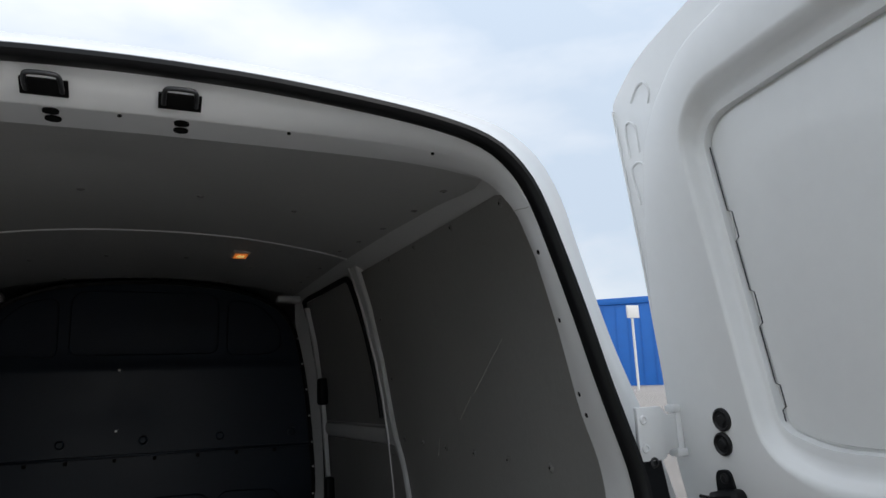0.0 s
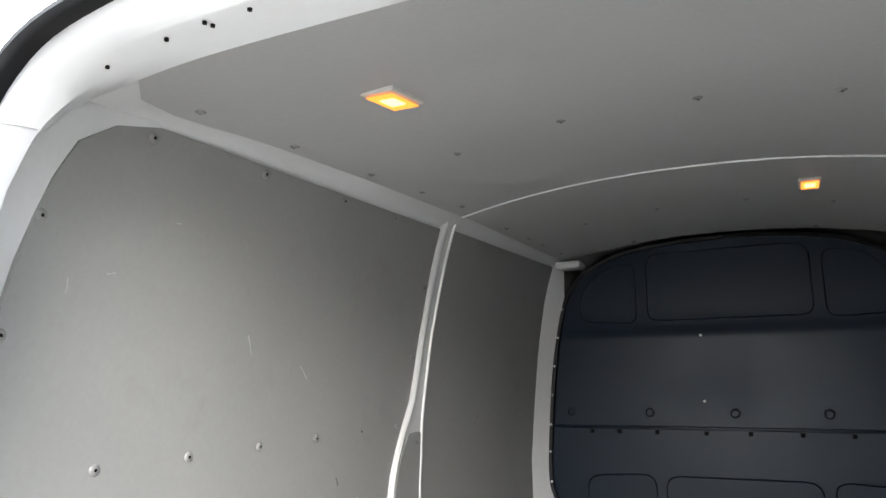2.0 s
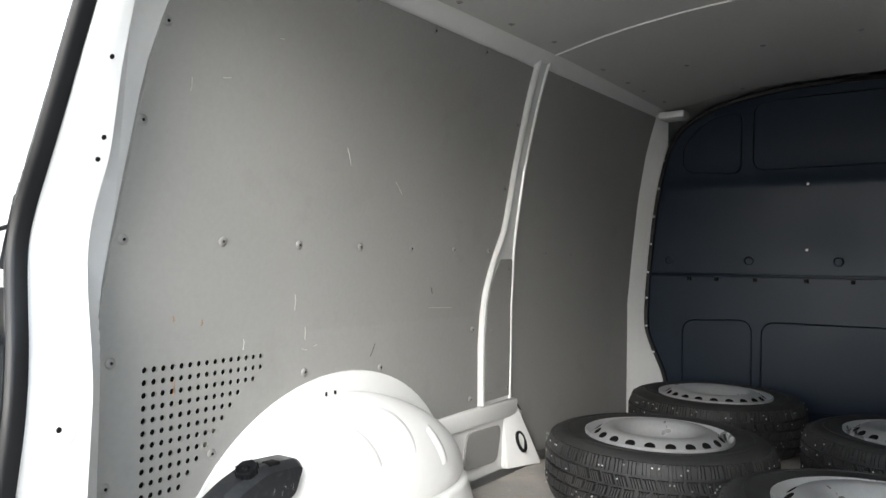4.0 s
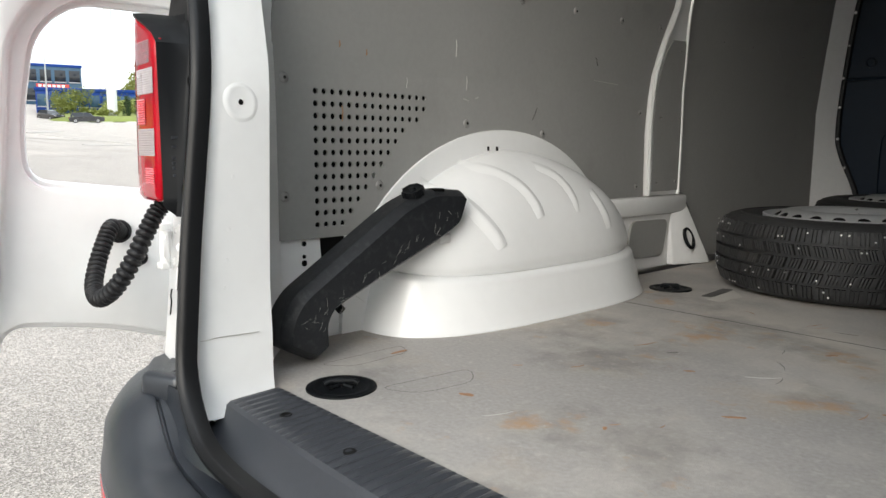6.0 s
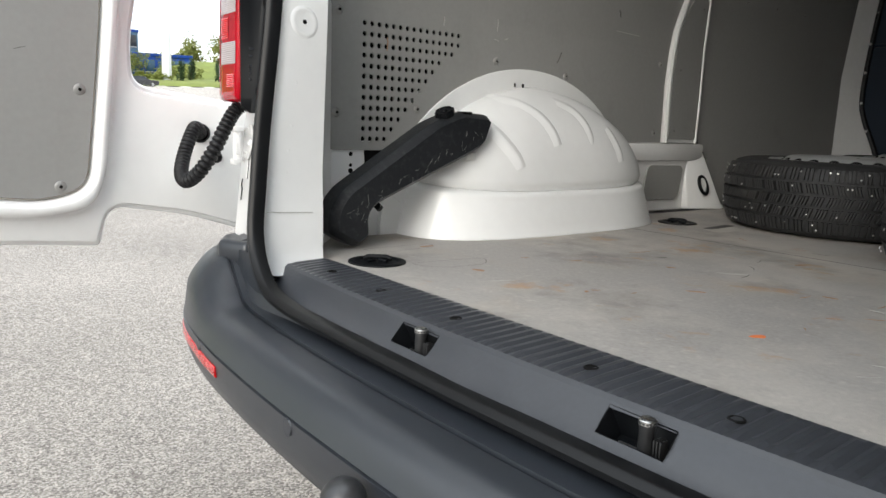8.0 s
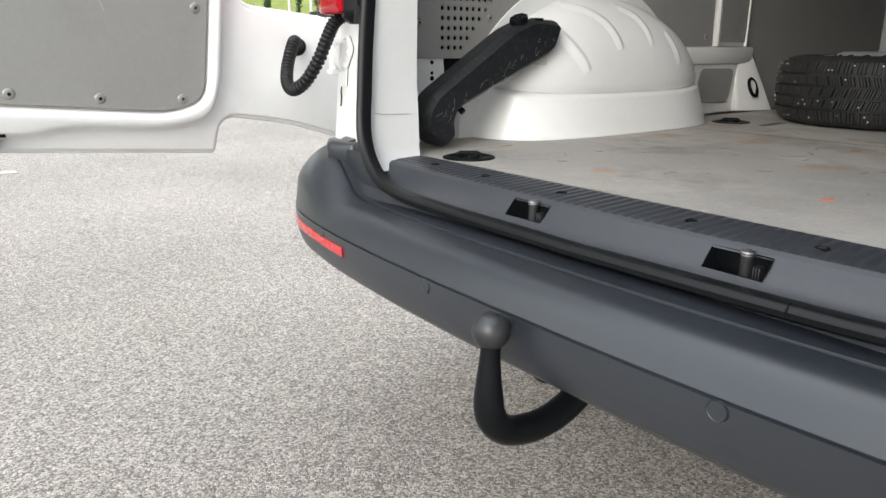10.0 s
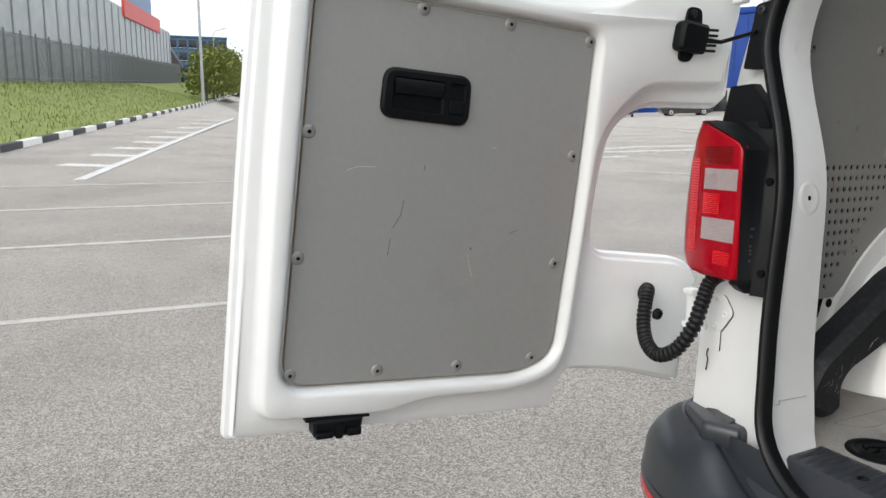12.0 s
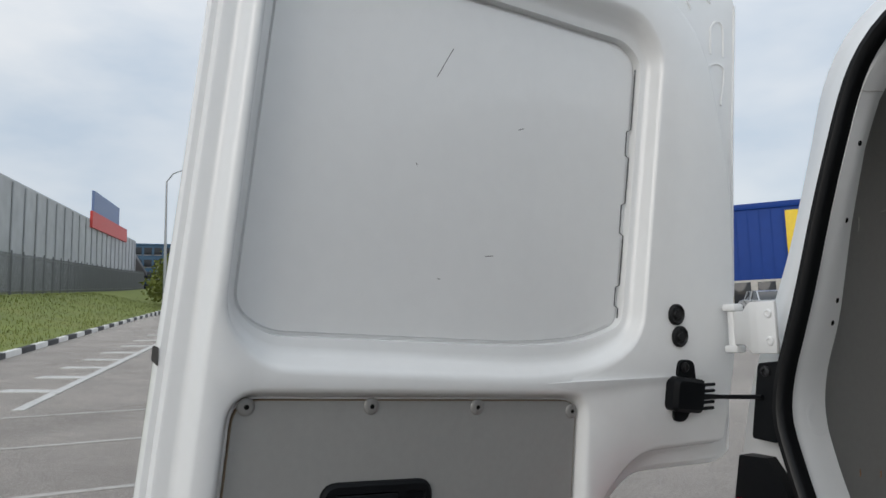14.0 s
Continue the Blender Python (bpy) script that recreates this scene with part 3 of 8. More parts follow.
def seal_rubber():
    """The rubber seal round the opening: a bulb and a lip, joined in the middle of the sill."""
    prof = [(-0.015, -0.014), (-0.013, -0.022), (-0.006, -0.028), (0.002, -0.027), (0.006, -0.020), (0.004, -0.012), (0.009, -0.010), (0.012, -0.004), (0.010, 0.004), (0.012, 0.016), (0.004, 0.020), (-0.006, 0.012), (-0.014, 0.010)]
    secs = []
    n = len(SEAL_L)
    for i in range(n + 1):
        p = SEAL_L[i % n]
        a, b = SEAL_L[(i - 1) % n], SEAL_L[(i + 1) % n]
        t = (b - a).normalized()
        o = Vector((t.y, -t.x))
        base = Vector((p.x, lean(p.y) - 0.052, p.y))
        secs.append([base + Vector((o.x, 0, o.y)) * u * 0.85 + Vector((0, 1, 0)) * v * 0.72 for u, v in prof])
    return rings(secs, True, False)


van_part("door_seal", seal_rubber(), SEAL_RUBBER, van, "black rubber door seal round the rear opening")


def seal_slice(s0, w):
    """A thin dark cut across the seal at the sill."""
    prof = [(-0.0158, -0.014), (-0.0138, -0.0225), (-0.0062, -0.029), (0.0025, -0.028), (0.0068, -0.020), (0.0048, -0.0115), (0.0097, -0.0105), (0.0128, -0.004), (0.0105, 0.004)]
    z = polyline_at(SEAL, s0)
    return rings([[Vector((x, lean(z) - 0.052 + v * 0.72, z - u * 0.85)) for u, v in prof] for x in (s0, s0 + w)], False, False)


for s0 in (0.313,):
    van_part("seal_joint", seal_slice(s0, 0.0016), BLACK_HOLE)

# ---- floor and sill ----
van_part("board_joint", box((-0.79, 0.9975, 0.596), (0.79, 1.0015, 0.6003)), SCRATCH_DARK)
for y0, y1 in ((0.030, 0.998), (1.001, 2.80)):
    van_part("floor_board", box((-0.80, y0, 0.588), (0.80, y1, 0.600), 0.0004), FLOOR, van, "taupe grey load floor with rust stains and scuffs", 8)


def sill_cover():
    """Ribbed dark sill trim: a comb on top and a smooth slope to the seal, with two striker pockets."""
    bm = bmesh.new()
    half = 0.577
    steps = 190
    ys = [0.033, 0.022, 0.008, -0.006, -0.020, -0.034, -0.046]
    secs = []
    for i in range(steps + 1):
        s = -half + 2 * half * i / steps
        rib = 0.0 if i % 3 == 0 else 0.0028
        bow = -0.022 * (1 - (s / half) ** 2)
        ring = [Vector((s, 0.036, 0.588))]
        for k, y in enumerate(ys):
            ring.append(Vector((s, y + bow * (0.033 - y) / 0.08, 0.6045 + (rib if 0 < k < 6 else 0) - 0.003 * k / 6)))
        ring.append(Vector((s, -0.052 + bow, 0.597)))
        secs.append(ring)
    return rings(secs, False, False, bm)


sill = van_part("sill_cover", sill_cover(), SILL, van, "dark ribbed plastic sill cover", 12)
POCKETS = (-0.132, 0.222)


def sill_slope():
    """The slope between comb and seal, open where the pockets are."""
    bm = bmesh.new()
    half = 0.577
    cuts = sorted([-half, half] + [-half + 0.05 * k for k in range(1, 23)] + [c + d for c in POCKETS for d in (-0.039, 0.039)])
    def pt(s, t):
        bow = -0.022 * (1 - (s / half) ** 2)
        return Vector((s, -0.052 + bow - 0.040 * t, 0.597 - 0.036 * t - 0.006 * math.sin(math.pi * t)))
    rows = (0.0, 0.10, 0.35, 0.60, 0.80, 1.0)
    grid = [[bm.verts.new(pt(s, t)) for t in rows] for s in cuts]
    for i in range(len(cuts) - 1):
        mid = (cuts[i] + cuts[i + 1]) / 2
        inside = any(abs(mid - c) < 0.039 for c in POCKETS)
        for k in range(len(rows) - 1):
            if inside and 1 <= k <= 2:
                continue
            bm.faces.new((grid[i][k], grid[i + 1][k], grid[i + 1][k + 1], grid[i][k + 1]))
    return bm


van_part("sill_slope", sill_slope(), SILL, sill)
for c in POCKETS:
    bow = -0.022 * (1 - (c / 0.565) ** 2)
    cup = bmesh.new()
    o = [Vector((c + a * 0.0395, -0.0555 + bow if b else -0.0762 + bow, 0.5945 if b else 0.5705)) for a, b in ((-1, 0), (1, 0), (1, 1), (-1, 1))]
    i = [Vector((c + a * 0.034, -0.040 + bow if b else -0.068 + bow, 0.560 if b else 0.548)) for a, b in ((-1, 0), (1, 0), (1, 1), (-1, 1))]
    rings([o, i], True, False, cup)
    cup.faces.new([cup.verts.new(p) for p in i])
    van_part("striker_pocket", cup, PLASTIC, sill)
    van_part("striker_plate", box((c - 0.031, -0.070 + bow, 0.551), (c + 0.024, -0.046 + bow, 0.557), 0.002), CHROME, sill, "steel striker plate")
    van_part("striker_pin", tube([(c + 0.012, -0.066 + bow, 0.55), (c + 0.012, -0.064 + bow, 0.588), (c + 0.012, -0.064 + bow, 0.596), (c + 0.012, -0.064 + bow, 0.60)], [0.0075, 0.0075, 0.009, 0.007], 14), DARK_STEEL, sill, "dark steel striker pin")
    van_part("striker_cap", lathe([(0.0088, 0.594), (0.0088, 0.598), (0.006, 0.600), (0.001, 0.6004)], 16, "z", None, (c + 0.012, -0.064 + bow, 0)), CHROME, sill, "bright pin cap")
    for k in range(3):
        van_part("striker_fin", box((c + 0.022 + 0.0035 * k, -0.068 + bow, 0.552), (c + 0.0238 + 0.0035 * k, -0.056 + bow, 0.582), 0.0004), DARK_STEEL, sill)
for s in (-0.463, -0.305, -0.118, 0.118, 0.29, 0.45):
    van_part("screw_hole", lathe([(0.0085, -0.001), (0.0085, 0.0005), (0.0068, 0.0015), (0.006, -0.003)], 16, "z", None, (s, -0.016 - 0.012 * (1 - (s / 0.565) ** 2), 0.6052)), BLACK_HOLE, sill)


# ---- grey lining on the walls ----
def panel_map(sign):
    def fn(y, z, d):
        return Vector((sign * (wall(y, z) - d), y, z))
    return fn


def flange(y):
    """Upper edge of the wheel arch on the wall."""
    q = 1 - ((y - 0.79) / 0.485) ** 2
    return 0.60 + 0.413 * math.sqrt(max(0.0, q))


POST_L = {-1: [(0.828, 1.453), (1.02, 1.447), (1.19, 1.457), (1.306, 1.496), (1.38, 1.541), (1.50, 1.563), (1.63, 1.577), (1.79, 1.588), (2.0, 1.590)],
          1: [(0.828, 1.452), (1.05, 1.457), (1.15, 1.468), (1.243, 1.492), (1.30, 1.528), (1.345, 1.566), (1.47, 1.592), (1.745, 1.648), (1.93, 1.668), (2.0, 1.675)]}
POST_R = {-1: [(0.60, 1.656), (0.836, 1.658), (1.01, 1.662), (1.24, 1.650), (1.37, 1.638), (1.545, 1.648), (1.71, 1.664), (1.876, 1.672), (2.0, 1.676)],
          1: [(0.60, 1.656), (0.828, 1.658), (1.15, 1.660), (1.345, 1.668), (1.47, 1.680), (1.745, 1.742), (1.99, 1.785)]}
PANEL_EDGE = [(1.125, 0.150), (1.364, 0.178), (1.49, 0.194), (1.62, 0.210), (1.735, 0.230), (1.793, 0.252), (1.848, 0.278), (1.875, 0.300), (1.889, 0.325), (1.899, 0.36), (1.91, 0.40)]


def lining_rear(sign, holes):
    """The large panel over the wheel arch: planar below, curved in at the top."""
    arch = [(y, flange(y) + 0.004) for y in [0.352 + 0.838 * k / 26 for k in range(27)]]
    zc = 1.125
    low = [Vector(p) for p in [(0.155, 0.815), (0.161, 0.802), (0.175, 0.799), (0.346, 0.799)]]
    low += [Vector(p) for p in arch if p[1] > 0.80] + [Vector((1.20, 0.828)), Vector((1.449, 0.830)), Vector((1.443, 1.02)), Vector((polyline_at(POST_L[sign], zc), zc)), Vector((0.150, zc))]
    bm = bmesh.new()
    fn = panel_map(sign)
    slab(low, fn, -0.004, 0.0, 0.0, holes, bm)
    zs = [zc, 1.2, 1.26, 1.32, 1.40, 1.48, 1.56, 1.64, 1.72, 1.80, 1.86, 1.0]
    grid = []
    for j in range(13):
        t = j / 12
        row = []
        for k in range(13):
            q = k / 12
            ztop = 1.899 + 0.048 * q
            z = zc + (ztop - zc) * t
            y0 = polyline_at(PANEL_EDGE, z)
            y1 = polyline_at(POST_L[sign], z)
            row.append((y0 + (y1 - y0) * q, z))
        grid.append(row)
    for d in (0.0, -0.010):
        vs = [[bm.verts.new(fn(y, z, d)) for y, z in row] for row in grid]
        for a, b in zip(vs, vs[1:]):
            for k in range(12):
                bm.faces.new((a[k], a[k + 1], b[k + 1], b[k]))
    edge = [r[0] for r in grid] + grid[-1][1:] + [r[-1] for r in grid[::-1]][1:]
    for (ya, za), (yb, zb) in zip(edge, edge[1:]):
        bm.faces.new([bm.verts.new(p) for p in (fn(ya, za, 0), fn(yb, zb, 0), fn(yb, zb, -0.01), fn(ya, za, -0.01))])
    return bm


def punched():
    """Round vent holes in a stepped triangle."""
    hs = []
    counts = (15, 15, 14, 12, 11, 10, 9, 8, 7, 6, 5, 4)
    for r, c in enumerate(counts):
        for k in range(c):
            hs.append(circle(0.251 + 0.0199 * k, 1.080 - 0.0232 * r, 0.0060, 10))
    return hs


def lining_front(sign, y_end):
    bm = bmesh.new()
    fn = panel_map(sign)
    grid = []
    zb = 0.602
    for j in range(17):
        t = j / 16
        row = []
        for k in range(9):
            q = k / 8
            ztop = 1.960 + 0.020 * q
            z = zb + (ztop - zb) * t
            y0 = polyline_at(POST_R[sign], z) + (0.10 if z < 0.80 else 0.0)
            row.append((y0 + (y_end - y0) * q, z))
        grid.append(row)
    for d in (0.0, -0.010):
        vs = [[bm.verts.new(fn(y, z, d)) for y, z in row] for row in grid]
        for a, b in zip(vs, vs[1:]):
            for k in range(8):
                bm.faces.new((a[k], a[k + 1], b[k + 1], b[k]))
    edge = [r[0] for r in grid] + grid[-1][1:] + [r[-1] for r in grid[::-1]][1:]
    for (ya, za), (yb, zb2) in zip(edge, edge[1:]):
        bm.faces.new([bm.verts.new(p) for p in (fn(ya, za, 0), fn(yb, zb2, 0), fn(yb, zb2, -0.01), fn(ya, za, -0.01))])
    return bm


lining_l = van_part("wall_panel", lining_rear(-1, punched()), PLY, van, "grey plywood wall panel with a field of punched vent holes", 30)
lining_r = van_part("wall_panel", lining_rear(1, ()), PLY, van, "grey plywood wall panel with light scratches", 30)
lining_lf = van_part("wall_panel", lining_front(-1, 2.715), PLY, van, "grey plywood wall panel in front of the post", 30)


# added near-black sheet that paints the shade seen through the vent holes
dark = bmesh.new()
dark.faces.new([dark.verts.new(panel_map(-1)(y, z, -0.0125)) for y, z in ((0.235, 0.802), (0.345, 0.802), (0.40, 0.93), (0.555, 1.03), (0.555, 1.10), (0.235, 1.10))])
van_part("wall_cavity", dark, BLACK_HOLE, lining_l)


def domed(name, r, h, material):
    bm = lathe([(r * 1.08, 0.0), (r, h * 0.35), (r * 0.88, h * 0.62), (r * 0.6, h * 0.95), (r * 0.30, h), (r * 0.20, h * 0.45), (r * 0.01, h * 0.40)], 14)
    me = mesh_from(name, bm, material)
    me.materials.append(BLACK_HOLE)
    for f in me.polygons:
        if max(me.vertices[i].co.xy.length for i in f.vertices) < r * 0.31:
            f.material_index = 1
    return me


RIVET_ME = domed("rivet", 0.0098, 0.0042, RIVET)
RIVET_S = domed("rivet", 0.006, 0.0025, RIVET)


def rivet_on_wall(y, z, sign, parent, me=RIVET_ME):
    p = SHEAR @ Vector((sign * wall(y, z), y, z))
    n = Vector((-sign, 0, -(wall(y, z - 0.03) - wall(y, z + 0.03)) / 0.06))
    piece("rivet", me, parent, frame_at(p - n.normalized() * 0.0004, n))


row_a = [(0.191, 1.318), (0.407, 1.322), (0.620, 1.323), (0.833, 1.325), (1.050, 1.327), (1.268, 1.330), (1.478, 1.334)]
low_a = [(0.183, 1.100), (0.179, 0.882), (0.662, 1.030), (0.943, 1.011), (1.172, 0.848), (0.405, 0.897), (0.208, 1.530), (0.236, 1.710), (1.405, 0.86), (1.410, 1.08)]
top_a = [(0.407, 1.880), (0.711, 1.896), (1.022, 1.910), (1.289, 1.921), (1.562, 1.754), (1.540, 1.539)]
for y, z in row_a + low_a + top_a:
    rivet_on_wall(y, z, -1, lining_l)
for y, z in row_a + top_a + low_a[4:]:
    rivet_on_wall(y, z, 1, lining_r)
for y, z in [(1.885, 1.334), (2.088, 1.335), (2.300, 1.335), (2.505, 1.336), (1.684, 1.758), (1.668, 1.54), (1.660, 1.334), (1.682, 1.08), (1.682, 0.84), (1.897, 1.945), (2.13, 1.955), (2.36, 1.958), (2.6, 1.960)]:
    rivet_on_wall(y, z, -1, lining_lf, RIVET_S)


def post_band(sign):
    """The white post between the panels, swelling into a foot with an inset."""
    bm = bmesh.new()
    fn = panel_map(sign)
    zs = [0.83, 0.95, 1.05, 1.15, 1.20, 1.243, 1.28, 1.31, 1.345, 1.40, 1.47, 1.6, 1.745, 1.85, 1.94, 1.98]
    secs = []
    for z in zs:
        a, b = polyline_at(POST_L[sign], z) + 0.004, polyline_at(POST_R[sign], z) - 0.004
        secs.append([fn(a, z, -0.012), fn(a + 0.002, z, 0.009), fn(a + 0.008, z, 0.014), fn(a + 0.017, z, 0.014), fn(a + 0.023, z, 0.010), fn((a + b) / 2, z, 0.010), fn(b - 0.013, z, 0.010), fn(b - 0.010, z, 0.016), fn(b - 0.003, z, 0.016), fn(b, z, -0.012)])
    return rings(secs, False, False, bm)


for sign in (-1, 1):
    post = van_part("wall_post", post_band(sign), WHITE_IN, van, "white painted wall post")
    fn = panel_map(sign)
    zs_in = [0.842, 0.95, 1.05, 1.15, 1.22, 1.265]
    loop = [Vector((polyline_at(POST_R[sign], z) - 0.016, z)) for z in (0.842, 1.0, 1.15, 1.30)]
    loop += [Vector((polyline_at(POST_R[sign], 1.31) - 0.022, 1.309)), Vector((polyline_at(POST_L[sign], 1.29) + 0.056, 1.306))]
    loop += [Vector((polyline_at(POST_L[sign], z) + (0.034 if z > 1.25 else 0.027), z)) for z in zs_in[::-1]]
    ins = van_part("post_inset", slab(loop, fn, 0.004, 0.0125, 0.001), PLY, post, "grey inset panel in the post's foot")
    for y, z in ((1.505, 0.87), (1.625, 0.87), (1.512, 1.07), (1.63, 1.07), (1.6, 1.275)):
        p = SHEAR @ fn(y, z, 0.0125)
        piece("rivet", RIVET_S, ins, frame_at(p, (-sign, 0, 0)))
    # rail under the panels, with a grey inset and a bracket that carries a lashing eye
    rail = van_part("side_rail", box((sign * 0.90 if sign < 0 else 0.842, 1.17, 0.768), (sign * 0.842 if sign < 0 else 0.90, 1.69, 0.828), 0.010), WHITE_IN, van, "white painted side rail")
    lowloop = rounded([(1.365, 0.640, 0.03), (1.560, 0.634, 0.03), (1.585, 0.752, 0.03), (1.382, 0.756, 0.03)], 5)
    van_part("rail_inset", slab(lowloop, lambda y, z, d, k=sign: Vector((k * (0.846 - d), y, z)), -0.01, 0.0, 0.001), PLY, rail, "grey inset panel")
    van_part("lower_skin", slab(rounded([(1.16, 0.60, 0.01), (1.72, 0.60, 0.01), (1.70, 0.79, 0.01), (1.16, 0.79, 0.01)], 2), lambda y, z, d, k=sign: Vector((k * (0.853 - d), y, z)), -0.02, 0.0), WHITE_IN, rail)
    foot = [Vector((sign * 0.86, 1.605, 0.80)), Vector((sign * 0.845, 1.69, 0.80)), Vector((sign * 0.775, 1.745, 0.60)), Vector((sign * 0.83, 1.60, 0.60))]
    foot2 = [Vector((sign * 0.90, 1.605, 0.80)), Vector((sign * 0.90, 1.70, 0.80)), Vector((sign * 0.90, 1.76, 0.60)), Vector((sign * 0.90, 1.60, 0.60))]
    fb = rings([foot, foot2])
    bmesh.ops.bevel(fb, geom=fb.edges[:], offset=0.008, segments=2, affect="EDGES", profile=0.5)
    bracket = van_part("rail_bracket", fb, WHITE_IN, rail)
    eye = [Vector((sign * 0.815, 1.665, 0.685)) + Vector((sign * 0.012 * math.sin(a), 0.022 * math.cos(a), 0.030 * math.sin(a))) for a in [2 * math.pi * k / 20 for k in range(21)]]
    van_part("lashing_eye", tube(eye, 0.006, 8, False), PLASTIC, rail, "black lashing eye")
    fb = rings([[Vector((sign * (0.85 - a), y, z)) for a, y, z in ((0.0, 1.20, 0.79), (0.02, 1.235, 0.79), (0.17, 1.19, 0.601), (0.17, 1.155, 0.601))], [Vector((sign * 0.87, y, z)) for y, z in ((1.19, 0.79), (1.24, 0.79), (1.24, 0.601), (1.15, 0.601))]])
    van_part("rail_brace", fb, WHITE_IN, rail)

# ---- wheel arches ----


def arch_section(z):
    """Plan of the wheel housing at a height: half length and depth."""
    if z < 0.712:
        t = max(0.0, (z - 0.60) / 0.112)
        return 0.436 - 0.028 * t ** 0.9, 0.214 - 0.028 * t ** 0.9
    if z < 0.726:
        t = (z - 0.712) / 0.014
        u = math.sqrt(max(0.0, 1 - t * t))
        return 0.390 + 0.018 * u, 0.163 + 0.023 * u
    t = (z - 0.726) / 0.244
    swell = min(1.0, t / 0.07) ** 0.6 * (1 - t)
    return 0.390 * max(0.0, 1 - t ** 1.85) ** 0.60 + 0.012 * swell, 0.163 * max(0.0, 1 - t ** 2.0) ** 0.58 + 0.010 * swell


def wheel_arch(sign):
    bm = bmesh.new()
    zs = [0.598, 0.603, 0.612, 0.63, 0.655, 0.68, 0.700, 0.709, 0.712, 0.7155, 0.719, 0.722, 0.7243, 0.7255, 0.726, 0.7272, 0.729, 0.732, 0.737, 0.743, 0.750] + [0.726 + 0.244 * math.sin(math.pi / 2 * k / 18) for k in range(2, 19)]
    secs = []
    n = 72
    for z in zs:
        a, d = arch_section(z)
        ring = []
        for k in range(n + 1):
            th = math.pi * k / n
            c, s = math.cos(th), math.sin(th)
            e = 2 / 3.0
            y = 0.785 - a * math.copysign(abs(c) ** e, c)
            dep = d * abs(s) ** e
            if 0.60 < z < 0.606:
                dep += 0.003
            # soft dents in the dome
            if z > 0.76:
                dep += 0.0026 * noise.noise(Vector((y * 8, z * 8, 2.0))) * abs(s) ** 0.5
            dip = 0.019 * math.exp(-((z - 0.72) / 0.05) ** 2) * abs(s) ** 1.2
            ring.append(Vector((sign * (0.812 - dep), y, z - dip)))
        secs.append(ring)
    rings(secs, False, False, bm)
    # flat flange round the housing, against the lining
    ins, outs, rim = [], [], []
    for k in range(41):
        th = math.pi * k / 40
        ins.append(Vector((sign * 0.812, 0.785 - 0.34 * math.cos(th), 0.60 + 0.30 * math.sin(th))))
        y = 0.79 - 0.49 * math.cos(th)
        z = 0.60 + 0.417 * math.sin(th)
        outs.append(Vector((sign * (wall(y, z) - 0.006), y, z)))
        rim.append(Vector((sign * (wall(y, z) + 0.01), y, z + 0.003)))
    rings([ins, [a.lerp(b, 0.7) + Vector((-sign * 0.004, 0, 0)) for a, b in zip(ins, outs)], outs, rim], False, False, bm)
    # skin behind pillar and below the panel
    for y0, y1, z1 in ((0.12, 0.40, 0.82), (1.14, 1.22, 0.80)):
        q = [Vector((sign * (wall(y, 0.7) + 0.006), y, z)) for y, z in ((y0, 0.595), (y1, 0.595), (y1, z1), (y0, z1))]
        bm.faces.new([bm.verts.new(p) for p in q])
    return bm


RIBS = [[(0.500, 0.905), (0.541, 0.868), (0.571, 0.828), (0.597, 0.792), (0.609, 0.766)], [(0.615, 0.936), (0.664, 0.924), (0.708, 0.896), (0.734, 0.858), (0.744, 0.822)], [(0.800, 0.935), (0.846, 0.914), (0.868, 0.884), (0.875, 0.854), (0.873, 0.826)], [(0.966, 0.872), (0.980, 0.842), (0.992, 0.810), (0.997, 0.780)]]


def on_arch(y, z):
    """A place on the wheel housing and the way out of it."""
    def at(y, z):
        a, d = arch_section(z)
        c = min(0.999, (abs(y - 0.785) / max(a, 1e-6)) ** 1.5)
        return Vector((0.812 - d * max(0.0, 1 - c * c) ** (0.5 / 1.5), y, z))
    p = at(y, z)
    n = (at(y, z + 0.002) - p).cross(at(y + 0.002, z) - p).normalized()
    return p, n if n.x < 0 else -n


def pressed_rib(path, sign):
    pts = [Vector((y, z, 0)) for y, z in path]
    pts = spline([tuple(p) for p in pts], 6)
    secs = []
    m = len(pts)
    for i, p in enumerate(pts):
        p = Vector(p)
        t = (Vector(pts[min(i + 1, m - 1)]) - Vector(pts[max(i - 1, 0)])).normalized()
        w = Vector((-t.y, t.x, 0))
        q = i / (m - 1)
        k = math.sin(math.pi * min(1.0, max(0.0, q * 0.94 + 0.03))) ** 0.45
        ring = []
        for o, h in ((-2.0, -0.0012), (-1.4, 0.0003), (-0.9, 0.0014), (-0.4, 0.0030), (0.1, 0.0038), (0.5, 0.0030), (0.9, 0.0010), (1.3, 0.0001), (1.6, -0.0012)):
            b, n = on_arch(p.x + w.x * o * 0.0115 * (0.55 + 0.45 * k), p.y + w.y * o * 0.0115 * (0.55 + 0.45 * k))
            b = b + n * (h * k if h > 0 else h)
            ring.append(Vector((sign * b.x, b.y, b.z)))
        secs.append(ring)
    return rings(secs, False, False)


